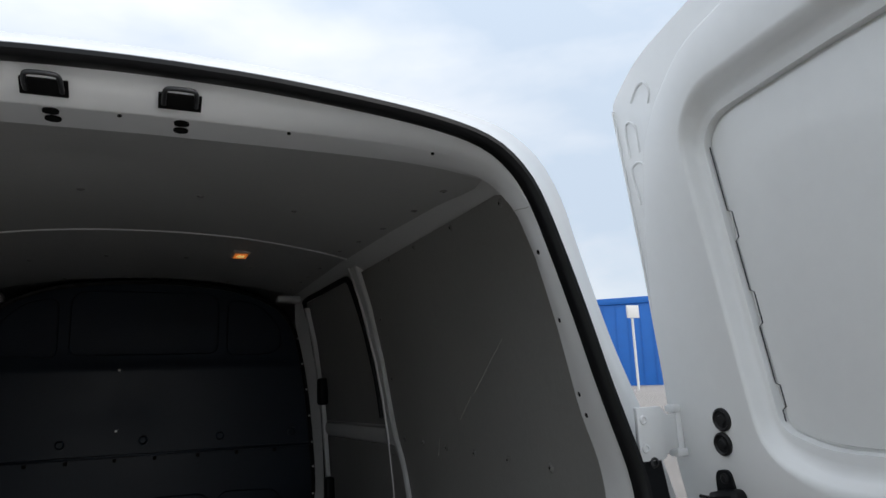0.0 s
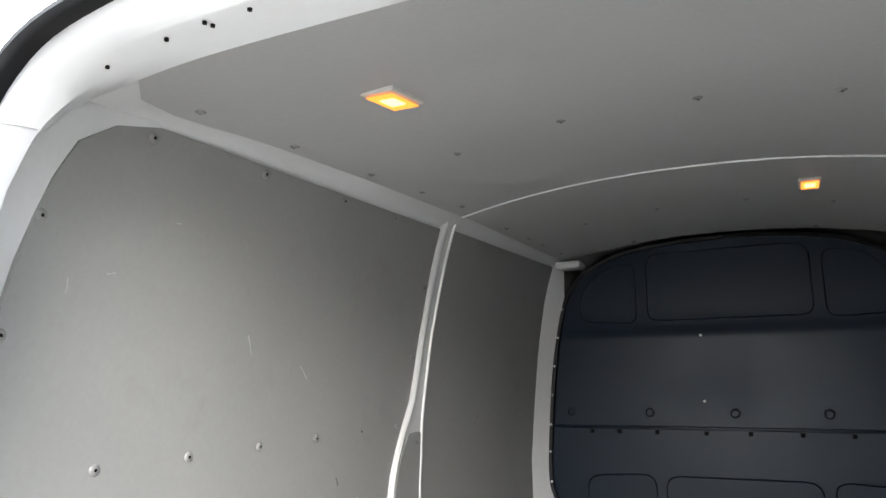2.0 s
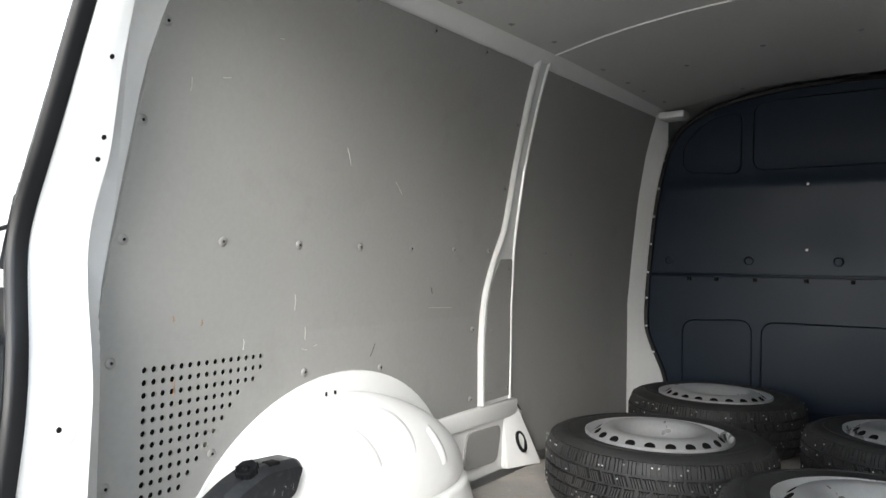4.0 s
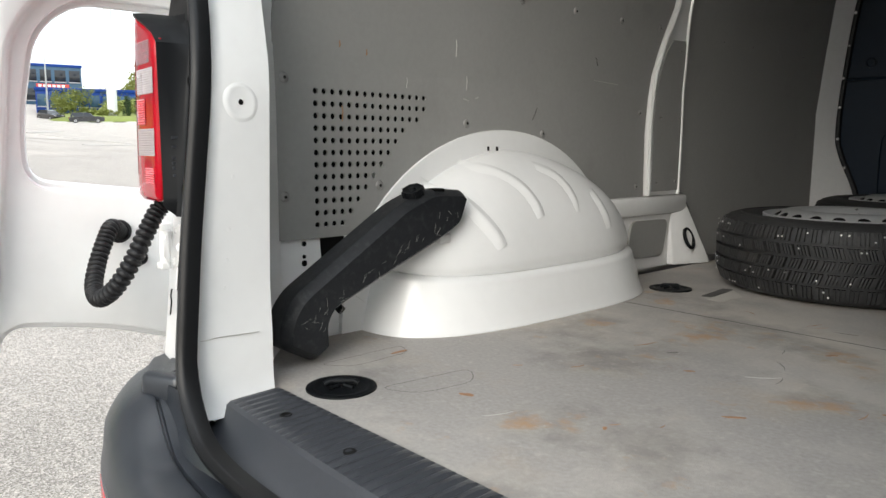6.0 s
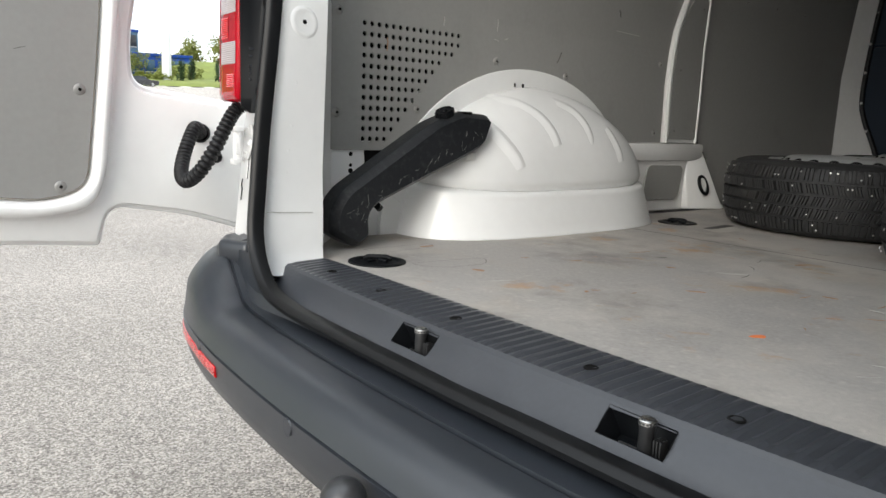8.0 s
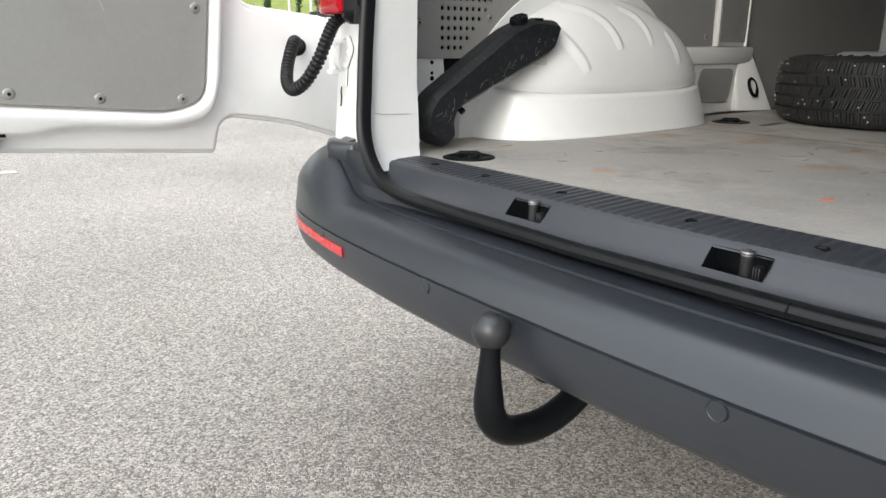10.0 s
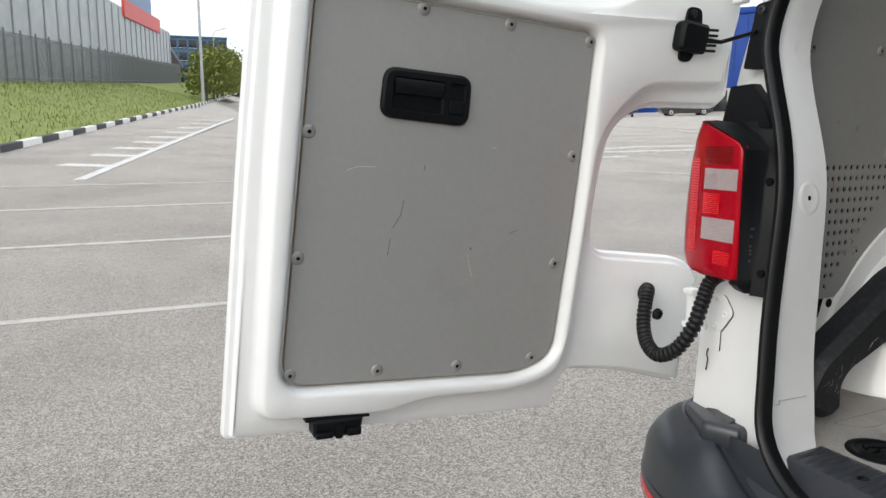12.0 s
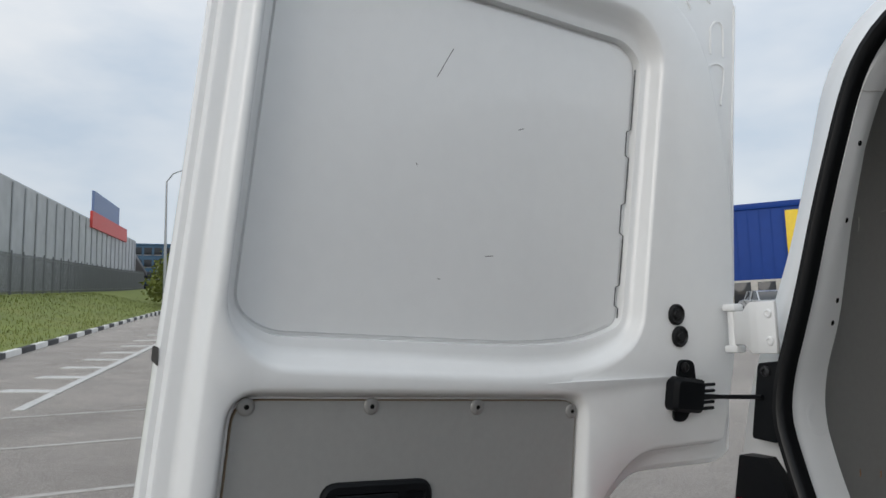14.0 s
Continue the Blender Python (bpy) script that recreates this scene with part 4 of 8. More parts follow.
for sign in (-1, 1):
    arch = van_part("wheel_arch", wheel_arch(sign), WHITE, van, "white pressed-steel wheel housing with ribs", 50)
    for path in RIBS:
        van_part("pressed_rib", pressed_rib(path, sign), WHITE, arch, "", 80)
    if sign < 0:
        def on_skin(y, z, d):
            return Vector((-(wall(y, 0.7) + 0.006 - d), y, z))
        van_part("skin_hole", slab(rounded([(0.262, 0.745, 0.02), (0.300, 0.745, 0.02), (0.318, 0.80, 0.004), (0.258, 0.80, 0.004)], 4), on_skin, -0.004, 0.001), BLACK_HOLE, arch)
        for y, z, r in ((0.222, 0.790, 0.005), (0.222, 0.752, 0.006), (0.338, 0.785, 0.010), (0.222, 0.765, 0.004)):
            van_part("skin_hole", slab(circle(y, z, r, 14), on_skin, -0.004, 0.0012), BLACK_HOLE, arch)
        for y, z in ((0.722, 0.968), (0.752, 0.968)):
            van_part("tab_slot", box((-0.818, y, z), (-0.806, y + 0.0025, z + 0.010), 0.0005), BLACK_HOLE, arch)
        van_part("tab_edge", tube([(-0.808, 0.7235, 0.970), (-0.800, 0.7235, 0.955), (-0.797, 0.728, 0.951), (-0.797, 0.748, 0.951), (-0.800, 0.7535, 0.955), (-0.808, 0.7535, 0.970)], 0.0011, 5), LAMP_RIM, arch)

# ---- ceiling ----


def ceiling_panel(y0, y1, tip=0.0):
    bm = bmesh.new()
    ny, nx = 16, 28
    for dz in (0.0, 0.006):
        vs = []
        for j in range(ny + 1):
            y = y0 + (y1 - y0) * j / ny
            edge = polyline_at([(0.45, 0.645), (1.0, 0.658), (1.6, 0.680), (2.7, 0.695)], y)
            hw = edge
            if tip:
                q = max(0.0, 1 - (y - y0) / 0.26)
                hw = edge - tip * (1 - math.sqrt(max(0.0, 1 - q * q)))
            bowed = 0.012 * (1 - j / ny) if tip else 0.0
            row = []
            for i in range(nx + 1):
                s = -hw + 2 * hw * i / nx
                yy = y + bowed * (s / 0.7) ** 2
                row.append(bm.verts.new((s, yy, roof(s, yy) + dz)))
            vs.append(row)
        for a, b in zip(vs, vs[1:]):
            for i in range(nx):
                bm.faces.new((a[i], a[i + 1], b[i + 1], b[i]))
        if dz == 0.0:
            keep = vs
        else:
            for r in (0, -1):
                for i in range(nx):
                    bm.faces.new((keep[r][i], keep[r][i + 1], vs[r][i + 1], vs[r][i]))
            for c in (0, -1):
                for j in range(ny):
                    bm.faces.new((keep[j][c], keep[j + 1][c], vs[j + 1][c], vs[j][c]))
    return bm


# ceiling boards take the brightened plywood to make up for missing bounce light
ceil_a = van_part("ceiling_panel", ceiling_panel(0.197, 1.612, 0.125), PLY_LIFTED, van, "grey plywood ceiling panel, light added in its colour", 30)
ceil_b = van_part("ceiling_panel", ceiling_panel(1.618, 2.775), PLY_LIFTED, van, "grey plywood ceiling panel, light added in its colour", 30)
for s, y, host in [(-0.424, 1.03, ceil_a), (-0.154, 0.972, ceil_a), (0.125, 0.968, ceil_a), (0.376, 1.012, ceil_a), (-0.60, 0.401, ceil_a), (-0.626, 0.684, ceil_a), (-0.630, 0.984, ceil_a), (-0.630, 1.243, ceil_a), (-0.628, 1.50, ceil_a), (0.60, 0.46, ceil_a), (0.625, 0.72, ceil_a), (0.630, 1.0, ceil_a), (0.630, 1.26, ceil_a), (0.628, 1.50, ceil_a),
                   (-0.427, 2.176, ceil_b), (-0.157, 2.147, ceil_b), (0.14, 2.133, ceil_b), (0.405, 2.217, ceil_b), (-0.648, 1.92, ceil_b), (-0.648, 2.16, ceil_b), (-0.648, 2.33, ceil_b), (-0.648, 2.58, ceil_b), (0.648, 1.92, ceil_b), (0.648, 2.16, ceil_b), (0.648, 2.33, ceil_b), (0.648, 2.58, ceil_b), (-0.36, 2.72, ceil_b), (0.36, 2.72, ceil_b)]:
    piece("rivet", RIVET_ME, host, frame_at(SHEAR @ Vector((s, y, roof(s, y) + 0.0002)), (0.25 * s, 0.06, -1)))
seam = [Vector((s, 1.615, roof(s, 1.615) - 0.0015)) for s in [-0.68 + 1.36 * k / 40 for k in range(41)]]
van_part("ceiling_joint", tube(seam, 0.0035, 6), WHITE_IN, van, "white joint strip across the ceiling")


def ceiling_lamp(s, y, w, l):
    z = roof(s, y)
    sl = (roof(s, y + 0.05) - roof(s, y - 0.05)) / 0.1
    m = Matrix.Translation((s, y, z)) @ Matrix.Rotation(math.atan(sl), 4, "X")
    bm = box((-w / 2 - 0.008, -l / 2 - 0.008, -0.009), (w / 2 + 0.008, l / 2 + 0.008, 0.004), 0.005)
    bm.transform(m)
    lamp = van_part("ceiling_lamp", bm, LAMP_RIM, van, "lit rectangular ceiling lamp with a ribbed amber cover")
    cov = rings([[Vector((-w / 2 + w * k / 28, y, -0.0135 if k % 2 else -0.0115)) for k in range(29)] for y in (-l / 2, l / 2)], False, False)
    cov.transform(m)
    van_part("lamp_cover", cov, LAMP_GLOW, lamp, "glowing amber lamp cover")
    hot = box((-w * 0.28, -l * 0.25, -0.0142), (w * 0.28, l * 0.22, -0.008), 0.0025)
    hot.transform(m)
    van_part("lamp_bulb", hot, LAMP_HOT, lamp, "bright bulb behind the cover")


ceiling_lamp(-0.352, 0.605, 0.052, 0.100)
ceiling_lamp(0.332, 1.930, 0.050, 0.095)

# header: striker loops in pockets, and holes in its underside
def header_under(s):
    """Height of the header's underside."""
    return polyline_at([(0.0, 1.889), (0.31, 1.885), (0.44, 1.877), (0.508, 1.862)], abs(s)) - 0.0016


header = bpy.data.objects["rear_frame"]
for s in (-0.124, 0.046):
    m = Matrix.Translation((s, 0.0995, 1.9040)) @ Matrix.Rotation(radians(55), 4, "X")
    hb = box((-0.029, -0.0008, -0.0165), (0.029, 0.004, 0.0085), 0.0008)
    hb.transform(m)
    van_part("striker_opening", hb, BLACK_HOLE, header)
    loop = [(-0.0215, 0.0, -0.009), (-0.0215, -0.008, 0.006), (-0.020, -0.013, 0.022), (-0.012, -0.0145, 0.0265), (0.012, -0.0145, 0.0265), (0.020, -0.013, 0.022), (0.0215, -0.008, 0.006), (0.0215, 0.0, -0.009)]
    lb = tube(spline(loop, 4), 0.0034, 10)
    lb.transform(m)
    van_part("striker_loop", lb, DARK_STEEL, header, "dark steel striker loop in the header")
    for y in (0.146, 0.175):
        van_part("header_hole", lathe([(0.0108, -0.0008), (0.0108, 0.002)], 18, "z", None, (s + 0.004, y, header_under(s))), BLACK_HOLE, header)
for s, y in ((-0.405, 0.147), (-0.338, 0.141), (-0.335, 0.151), (-0.272, 0.143), (-0.033, 0.140), (0.206, 0.136), (0.445, 0.134), (-0.505, 0.146)):
    van_part("header_hole", lathe([(0.0029, -0.001), (0.0029, 0.003)], 10, "z", None, (s, y, header_under(s))), BLACK_HOLE, header)

PILLAR = bvhtree.BVHTree.FromBMesh(rear_frame())
# pillar details: drilled holes and a dimple with a pin hole
for sign in (-1, 1):
    def pressed(y, z, profile, n=36):
        """A round pressing that follows the pillar's surface: profile of (radius, lift)."""
        c = PILLAR.ray_cast(Vector((0, y, z)), Vector((sign, 0, 0)))[0]
        secs = []
        for r, h in profile:
            ring = []
            for k in range(n):
                ang = 2 * math.pi * k / n
                p, nrm, _, _ = PILLAR.find_nearest(c + Vector((0, r * math.cos(ang), r * math.sin(ang))))
                ring.append(p + nrm * (h if nrm.x * sign < 0 else -h))
            secs.append(ring)
        return rings(secs, True, True)
    for z, y in ((1.701, 0.075), (1.590, 0.078), (1.471, 0.087), (1.437, 0.083)):
        van_part("pillar_hole", pressed(y, z, [(0.0044, 0.0002), (0.0042, 0.0007)], 14), BLACK_HOLE, header)
    bowl = [(0.0310, -0.0004), (0.0285, 0.0003), (0.0255, 0.0012), (0.0225, 0.0014), (0.0190, 0.0009), (0.0140, 0.0004), (0.0060, 0.0003)]
    for y, z, k in ((0.0075, 1.040, 1.0), (0.058, 1.295, 0.5)):
        van_part("pillar_dimple", pressed(y, z, [(r, h * k) for r, h in bowl]), WHITE, header, "", 60)
    van_part("pillar_hole", pressed(0.0075, 1.040, [(0.0044, 0.0002), (0.0042, 0.0008)], 14), BLACK_HOLE, header)
    for z in (0.930, 0.852, 0.806, 0.765):
        van_part("weld_dot", pressed(lean(z) + 0.002, z, [(0.0032, -0.0003), (0.0026, 0.0004), (0.0010, 0.0006)], 12), WHITE, header)
    # thin grey bars paint the shade line by which each pillar seam reads
    for z, za, zb, y1 in ((1.778, 1.773, 1.780, 0.014), (0.694, 0.698, 0.691, 0.062)):
        kz = polyline_at([(b, a) for a, b in INNER], z)
        ks = polyline_at([(b, a) for a, b in SEAL], z)
        mid_s = min(kz, ks - 0.012) if z < 1 else kz
        van_part("pillar_seam", tube([(sign * (ks - 0.010), lean(z) - 0.041, za), (sign * (mid_s * 0.88 + ks * 0.12 - 0.001), lean(z) - 0.032, za), (sign * kz, lean(z) - 0.010, (za + zb) / 2), (sign * (kz + 0.004), lean(z) + y1, zb)], 0.0007, 6), SCRATCH_SEAM, header)

# ---- bulkhead ----
BULK_HALF = [(0, 0.60), (0.70, 0.60), (0.705, 0.78), (0.775, 0.95), (0.795, 1.05), (0.785, 1.27), (0.757, 1.55), (0.715, 1.79), (0.665, 1.90), (0.59, 1.968), (0.43, 2.034), (0.2, 2.066), (0, 2.075)]


def bulk_map(s, z, d):
    """The bulkhead leans back a little above its step."""
    y = 2.800
    if z > 1.655:
        y += 0.010 * min(1.0, (z - 1.655) / 0.05) + 0.02 * (z - 1.655)
    if z < 1.262:
        y -= 0.004
    return Vector((s, y - d, z))


def bulkhead():
    bm = bmesh.new()
    zs = [0.60, 0.78, 0.95, 1.05, 1.15, 1.25, 1.2601, 1.2621, 1.30, 1.40, 1.55, 1.64, 1.655, 1.672, 1.69, 1.705, 1.79, 1.85, 1.90, 1.94, 1.968, 2.0, 2.02, 2.034, 2.05, 2.062, 2.0745]
    half = [(b, a) for a, b in BULK_HALF[1:]]
    secs = []
    for z in zs:
        w = polyline_at(half, z) if z < 2.07 else 0.12
        row = []
        for k in range(21):
            s = w * (-1 + 2 * k / 20)
            row.append(bulk_map(s, z, 0.0 if z < 1.26 or z > 1.262 else 0.0))
        secs.append(row)
    rings(secs, False, False, bm)
    return bm


bulk = van_part("bulkhead", bulkhead(), BULK, van, "blue-black sheet steel bulkhead with embossed fields", 20)
hem = bmesh.new()
for s0, s1 in ((-0.775, 0.775),):
    box((s0, 2.784, 1.256), (s1, 2.806, 1.270), 0.004, hem)
van_part("bulkhead_hem", hem, BULK, bulk)
for s in (-0.60, -0.48, -0.32, -0.12, 0.05, 0.24, 0.42, 0.60):
    van_part("hem_clip", box((s - 0.008, 2.782, 1.236), (s + 0.008, 2.798, 1.252), 0.003), BLACK_HOLE, bulk)


def embossed(corners, name="embossed_field"):
    """A shallow raised bead along a closed outline."""
    loop = rounded(corners, 5)
    prof_r = 0.0045
    bm = bmesh.new()
    outer, crest, inner = inset(loop, -prof_r), loop, inset(loop, prof_r)
    a = loop_verts(bm, outer, bulk_map, -0.001)
    b = loop_verts(bm, crest, bulk_map, 0.0035)
    c = loop_verts(bm, inner, bulk_map, -0.001)
    strip(bm, a, b)
    strip(bm, b, c)
    return van_part(name, bm, BULK, bulk, "", 80)


embossed([(-0.335, 1.722, 0.05), (0.325, 1.722, 0.05), (0.325, 2.025, 0.07), (-0.335, 2.025, 0.07)])
embossed([(-0.640, 1.73, 0.06), (-0.385, 1.71, 0.05), (-0.385, 1.992, 0.05), (-0.52, 1.975, 0.06), (-0.640, 1.86, 0.06)])
embossed([(0.370, 1.71, 0.05), (0.630, 1.72, 0.06), (0.640, 1.85, 0.06), (0.52, 1.975, 0.06), (0.370, 1.992, 0.05)])
embossed([(-0.63, 0.70, 0.06), (-0.335, 0.70, 0.06), (-0.335, 1.07, 0.06), (-0.63, 1.055, 0.06)])
embossed([(-0.295, 0.70, 0.06), (0.295, 0.70, 0.06), (0.295, 1.065, 0.06), (-0.295, 1.065, 0.06)])
embossed([(0.335, 0.70, 0.06), (0.63, 0.70, 0.06), (0.63, 1.055, 0.06), (0.335, 1.07, 0.06)])
for s in (-0.69, -0.345, 0.0, 0.345, 0.69):
    van_part("plug", lathe([(0.021, 2.7995), (0.0205, 2.7945), (0.016, 2.7925), (0.0125, 2.796), (0.001, 2.7965)], 20, "y", None, (s - 0.003, 0, 1.326)), BULK, bulk)
for s, z in ((-0.117, 1.652), (-0.12, 1.375)):
    van_part("bright_screw", lathe([(0.006, 2.80), (0.005, 2.793), (0.001, 2.792)], 10, "y", None, (s, 0, z)), STUD, bulk, "small bright screw head")
edge_l = [Vector((a, 2.795 if b < 1.66 else bulk_map(a, b, 0.005).y, b)) for a, b in BULK_HALF[1:]]
for sign in (-1, 1):
    pts = spline([(sign * p.x, p.y, p.z) for p in edge_l], 5)
    van_part("bulkhead_gasket", tube(pts, 0.011, 7), RUBBER, bulk, "black edge gasket")
    for z in (0.9, 1.02, 1.15, 1.27, 1.40, 1.53, 1.66, 1.79):
        w = polyline_at([(b, a) for a, b in BULK_HALF[1:]], z)
        van_part("edge_screw", lathe([(0.006, 2.782), (0.004, 2.778), (0.001, 2.777)], 8, "y", None, (sign * (w + 0.002), 0, z)), STUD, bulk)
    # white jamb between lining and bulkhead
    secs = []
    for z in (0.60, 0.78, 0.98, 1.05, 1.27, 1.55, 1.79, 1.90, 1.99):
        w = max(0.708, polyline_at([(b, a) for a, b in BULK_HALF[1:]], z))
        secs.append([Vector((sign * (wall(2.71, z) + 0.004), 2.712, z)), Vector((sign * (wall(2.74, z) - 0.012), 2.735, z)), Vector((sign * (w + 0.012), 2.80, z)), Vector((sign * (w + 0.002), 2.818, z))])
    van_part("bulkhead_jamb", rings(secs, False, False), WHITE_IN, van, "white painted jamb beside the bulkhead")
    van_part("roof_gusset", box((sign * 0.72 if sign < 0 else 0.60, 2.70, 1.968), (sign * 0.60 if sign < 0 else 0.72, 2.80, 2.002), 0.012), WHITE_IN, van, "white gusset under the roof")

# ---- sliding door side ----
fn_r = panel_map(1)
slide = van_part("sliding_door", slab(rounded([(1.69, 0.602, 0.02), (2.71, 0.602, 0.02), (2.71, 1.30, 0.02), (1.69, 1.30, 0.02)], 3), fn_r, -0.012, -0.004), PLY, van, "grey lined sliding door, shut")
bm = bmesh.new()
for d in (-0.004,):
    grid = []
    for j in range(9):
        z = 1.375 + 0.58 * j / 8
        grid.append([bm.verts.new(fn_r(polyline_at(POST_R[1], z) + 0.06 + (2.68 - polyline_at(POST_R[1], z) - 0.06) * k / 8, z, d)) for k in range(9)])
    for a, b in zip(grid, grid[1:]):
        for k in range(8):
            bm.faces.new((a[k], a[k + 1], b[k + 1], b[k]))
van_part("door_lining", bm, PLY, slide, "grey upper door lining", 30)
van_part("door_rail", rings([[fn_r(y, z, d) for z, d in ((1.31, -0.006), (1.312, 0.008), (1.335, 0.016), (1.362, 0.008), (1.366, -0.006))] for y in (1.70, 1.9, 2.2, 2.5, 2.70)], False, False), WHITE_IN, slide, "white rail across the sliding door")
gasket = [fn_r(y, z, 0.004) for y, z in ((1.725, 1.40), (1.745, 1.55), (1.79, 1.75), (1.835, 1.91), (1.86, 1.945), (1.92, 1.955), (2.3, 1.962), (2.64, 1.968), (2.69, 1.94), (2.705, 1.8), (2.71, 1.4), (2.71, 0.7))]
van_part("door_gasket", tube(spline(gasket, 5), 0.012, 8), RUBBER, slide, "black sliding door gasket")
van_part("door_pillar", rings([[fn_r(y + o, z, d) for o, d in ((0, 0.0), (0.008, 0.018), (0.03, 0.02), (0.04, 0.0))] for y, z in ((2.655, 0.62), (2.655, 1.0), (2.65, 1.4), (2.64, 1.75), (2.63, 1.93))], False, False), WHITE_IN, slide)
for z in (0.98, 1.45):
    van_part("latch_box", box((wall(2.62, z) - 0.045, 2.58, z), (wall(2.62, z), 2.65, z + 0.13), 0.012), PLASTIC, slide, "black plastic latch cover")

# ---- bumper ----


def bumper():
    half = [(-0.001, -0.246), (0.20, -0.244), (0.40, -0.234), (0.58, -0.216), (0.74, -0.184), (0.845, -0.132), (0.895, -0.068), (0.912, 0.0), (0.92, 0.10), (0.925, 0.26)]
    h = resample(spline([(a, b, 0) for a, b in half], 6), 36)
    path = [Vector((-p.x, p.y)) for p in h[:0:-1]] + [Vector((p.x, p.y)) for p in h]
    secs = []
    n = len(path)
    for i, p in enumerate(path):
        t = (path[min(i + 1, n - 1)] - path[max(i - 1, 0)]).normalized()
        inn = Vector((-t.y, t.x))
        a = abs(p.x)
        rise = max(0.0, min(1.0, (a - 0.56) / 0.16))
        rise = rise * rise * (3 - 2 * rise)
        zt = 0.540 + 0.075 * rise
        deep = 0.178 - 0.062 * rise
        if p.y > -0.06:
            deep = 0.09
        prof = [(deep, zt - 0.03), (deep - 0.004, zt - 0.004), (deep - 0.012, zt), (0.088, zt - 0.002), (0.0835, zt - 0.002), (0.082, zt - 0.010), (0.079, zt - 0.010), (0.077, zt - 0.004), (0.070, zt - 0.004), (0.048, zt - 0.005 - 0.012 * rise), (0.036, zt - 0.007 - 0.020 * rise), (0.025, zt - 0.013 - 0.028 * rise), (0.016, zt - 0.022 - 0.032 * rise), (0.009, zt - 0.034 - 0.034 * rise), (0.004, 0.496 + 0.01 * rise), (0.0005, 0.489), (0.004, 0.4875), (0.004, 0.4855), (0.0, 0.484), (0.001, 0.458), (0.004, 0.435), (0.012, 0.412), (0.026, 0.398), (0.05, 0.392), (0.10, 0.395)]
        secs.append([Vector((p.x + inn.x * o, p.y + inn.y * o, z)) for o, z in prof])
    return rings(secs, False, False), path


def bumper_cap(sign):
    """A rubber wedge on the bumper's corner: flat outside, rising to a saddle at the body."""
    plan = [Vector((sign * p.x, p.y)) for p in rounded([(0.812, 0.0, 0.01), (0.806, -0.070, 0.035), (0.690, -0.134, 0.010), (0.632, -0.104, 0.008), (0.640, -0.040, 0.01), (0.650, 0.0, 0.01)], 6)]

    def lift(p, z):
        dip = 0.007 * math.exp(-((p.y + 0.062) / 0.024) ** 2)
        back = max(0.0, min(1.0, (p.y + 0.055) / 0.035))
        return Vector((p.x, p.y, z + 0.012 * back - dip))
    loops = [[Vector((p.x, p.y, z)) for p in inset(plan, d)] for d, z in ((0.004, 0.560), (0.002, 0.598), (0.0, 0.603), (0.0, 0.618))]
    for d, z in ((0.001, 0.628), (0.004, 0.633), (0.010, 0.6355), (0.020, 0.636), (0.032, 0.6355)):
        loops.append([lift(p, z) for p in inset(plan, d)])
    return rings(loops, True, True)


bm, BUMPER_PATH = bumper()
bump = van_part("rear_bumper", bm, BUMPER, van, "charcoal plastic rear bumper", 35)


def on_bumper(s):
    """Outer face of the bumper at a place across, with its outward direction."""
    for a, b in zip(BUMPER_PATH, BUMPER_PATH[1:]):
        if a.x <= s <= b.x:
            p = a.lerp(b, (s - a.x) / max(1e-6, b.x - a.x))
            t = (b - a).normalized()
            return p, Vector((t.y, -t.x))
    return BUMPER_PATH[0], Vector((0, -1))


for s in (-0.57, -0.185, 0.311, 0.66):
    p, o = on_bumper(s)
    m = frame_at(Vector((p.x, p.y, 0.474)) - Vector((o.x, o.y, 0)) * 0.0005, (o.x, o.y, 0))
    bm = lathe([(0.0125, 0.0), (0.012, 0.0012), (0.011, 0.0004), (0.0105, 0.0016), (0.001, 0.0018)], 20)
    bm.transform(m)
    van_part("parking_sensor", bm, BUMPER, bump, "round parking sensor")
for sign in (-1, 1):
    secs = []
    for k in range(17):
        s = sign * (0.468 + (0.895 - 0.468) * k / 16)
        p, o = on_bumper(s)
        secs.append([Vector((p.x + o.x * d, p.y + o.y * d, z)) for z, d in ((0.449, -0.004), (0.450, 0.0008), (0.453, 0.0018), (0.465, 0.0018), (0.468, 0.0008), (0.469, -0.004))])
    van_part("reflector", rings(secs, True, True), REFLECT, bump, "long red reflector strip")
    van_part("bumper_cap", bumper_cap(sign), BUMPER, bump, "black rubber cap on the bumper corner")

for sign in (-1, 1):
    secs = []
    for z, s0 in ((0.560, 0.455), (0.570, 0.490), (0.582, 0.520), (0.600, 0.542), (0.622, 0.560)):
        secs.append([Vector((sign * (s0 + 0.004), lean(z) - 0.040, z)), Vector((sign * (s0 + 0.024), lean(z) - 0.058, z)), Vector((sign * (0.60 + 0.25 * (z - 0.53)), -0.118 + 0.1 * (z - 0.53), z)), Vector((sign * 0.665, -0.112, z)), Vector((sign * 0.70, -0.09, z))])
    van_part("corner_trim", rings(secs, False, False), BUMPER, bump)

# dark floor of the gap between the seal and the bumper
secs = []
for k in range(41):
    s = -0.60 + 1.20 * k / 40
    z = polyline_at(SEAL, min(0.545, abs(s)))
    secs.append([Vector((s, lean(z) - 0.046, z - 0.002)), Vector((s, lean(z) - 0.050, z - 0.016)), Vector((s, -0.128, 0.526)), Vector((s, -0.160, 0.522))])
van_part("gap_strip", rings(secs, False, False), BUMPER, bump)

# towing hitch
hx = 0.006
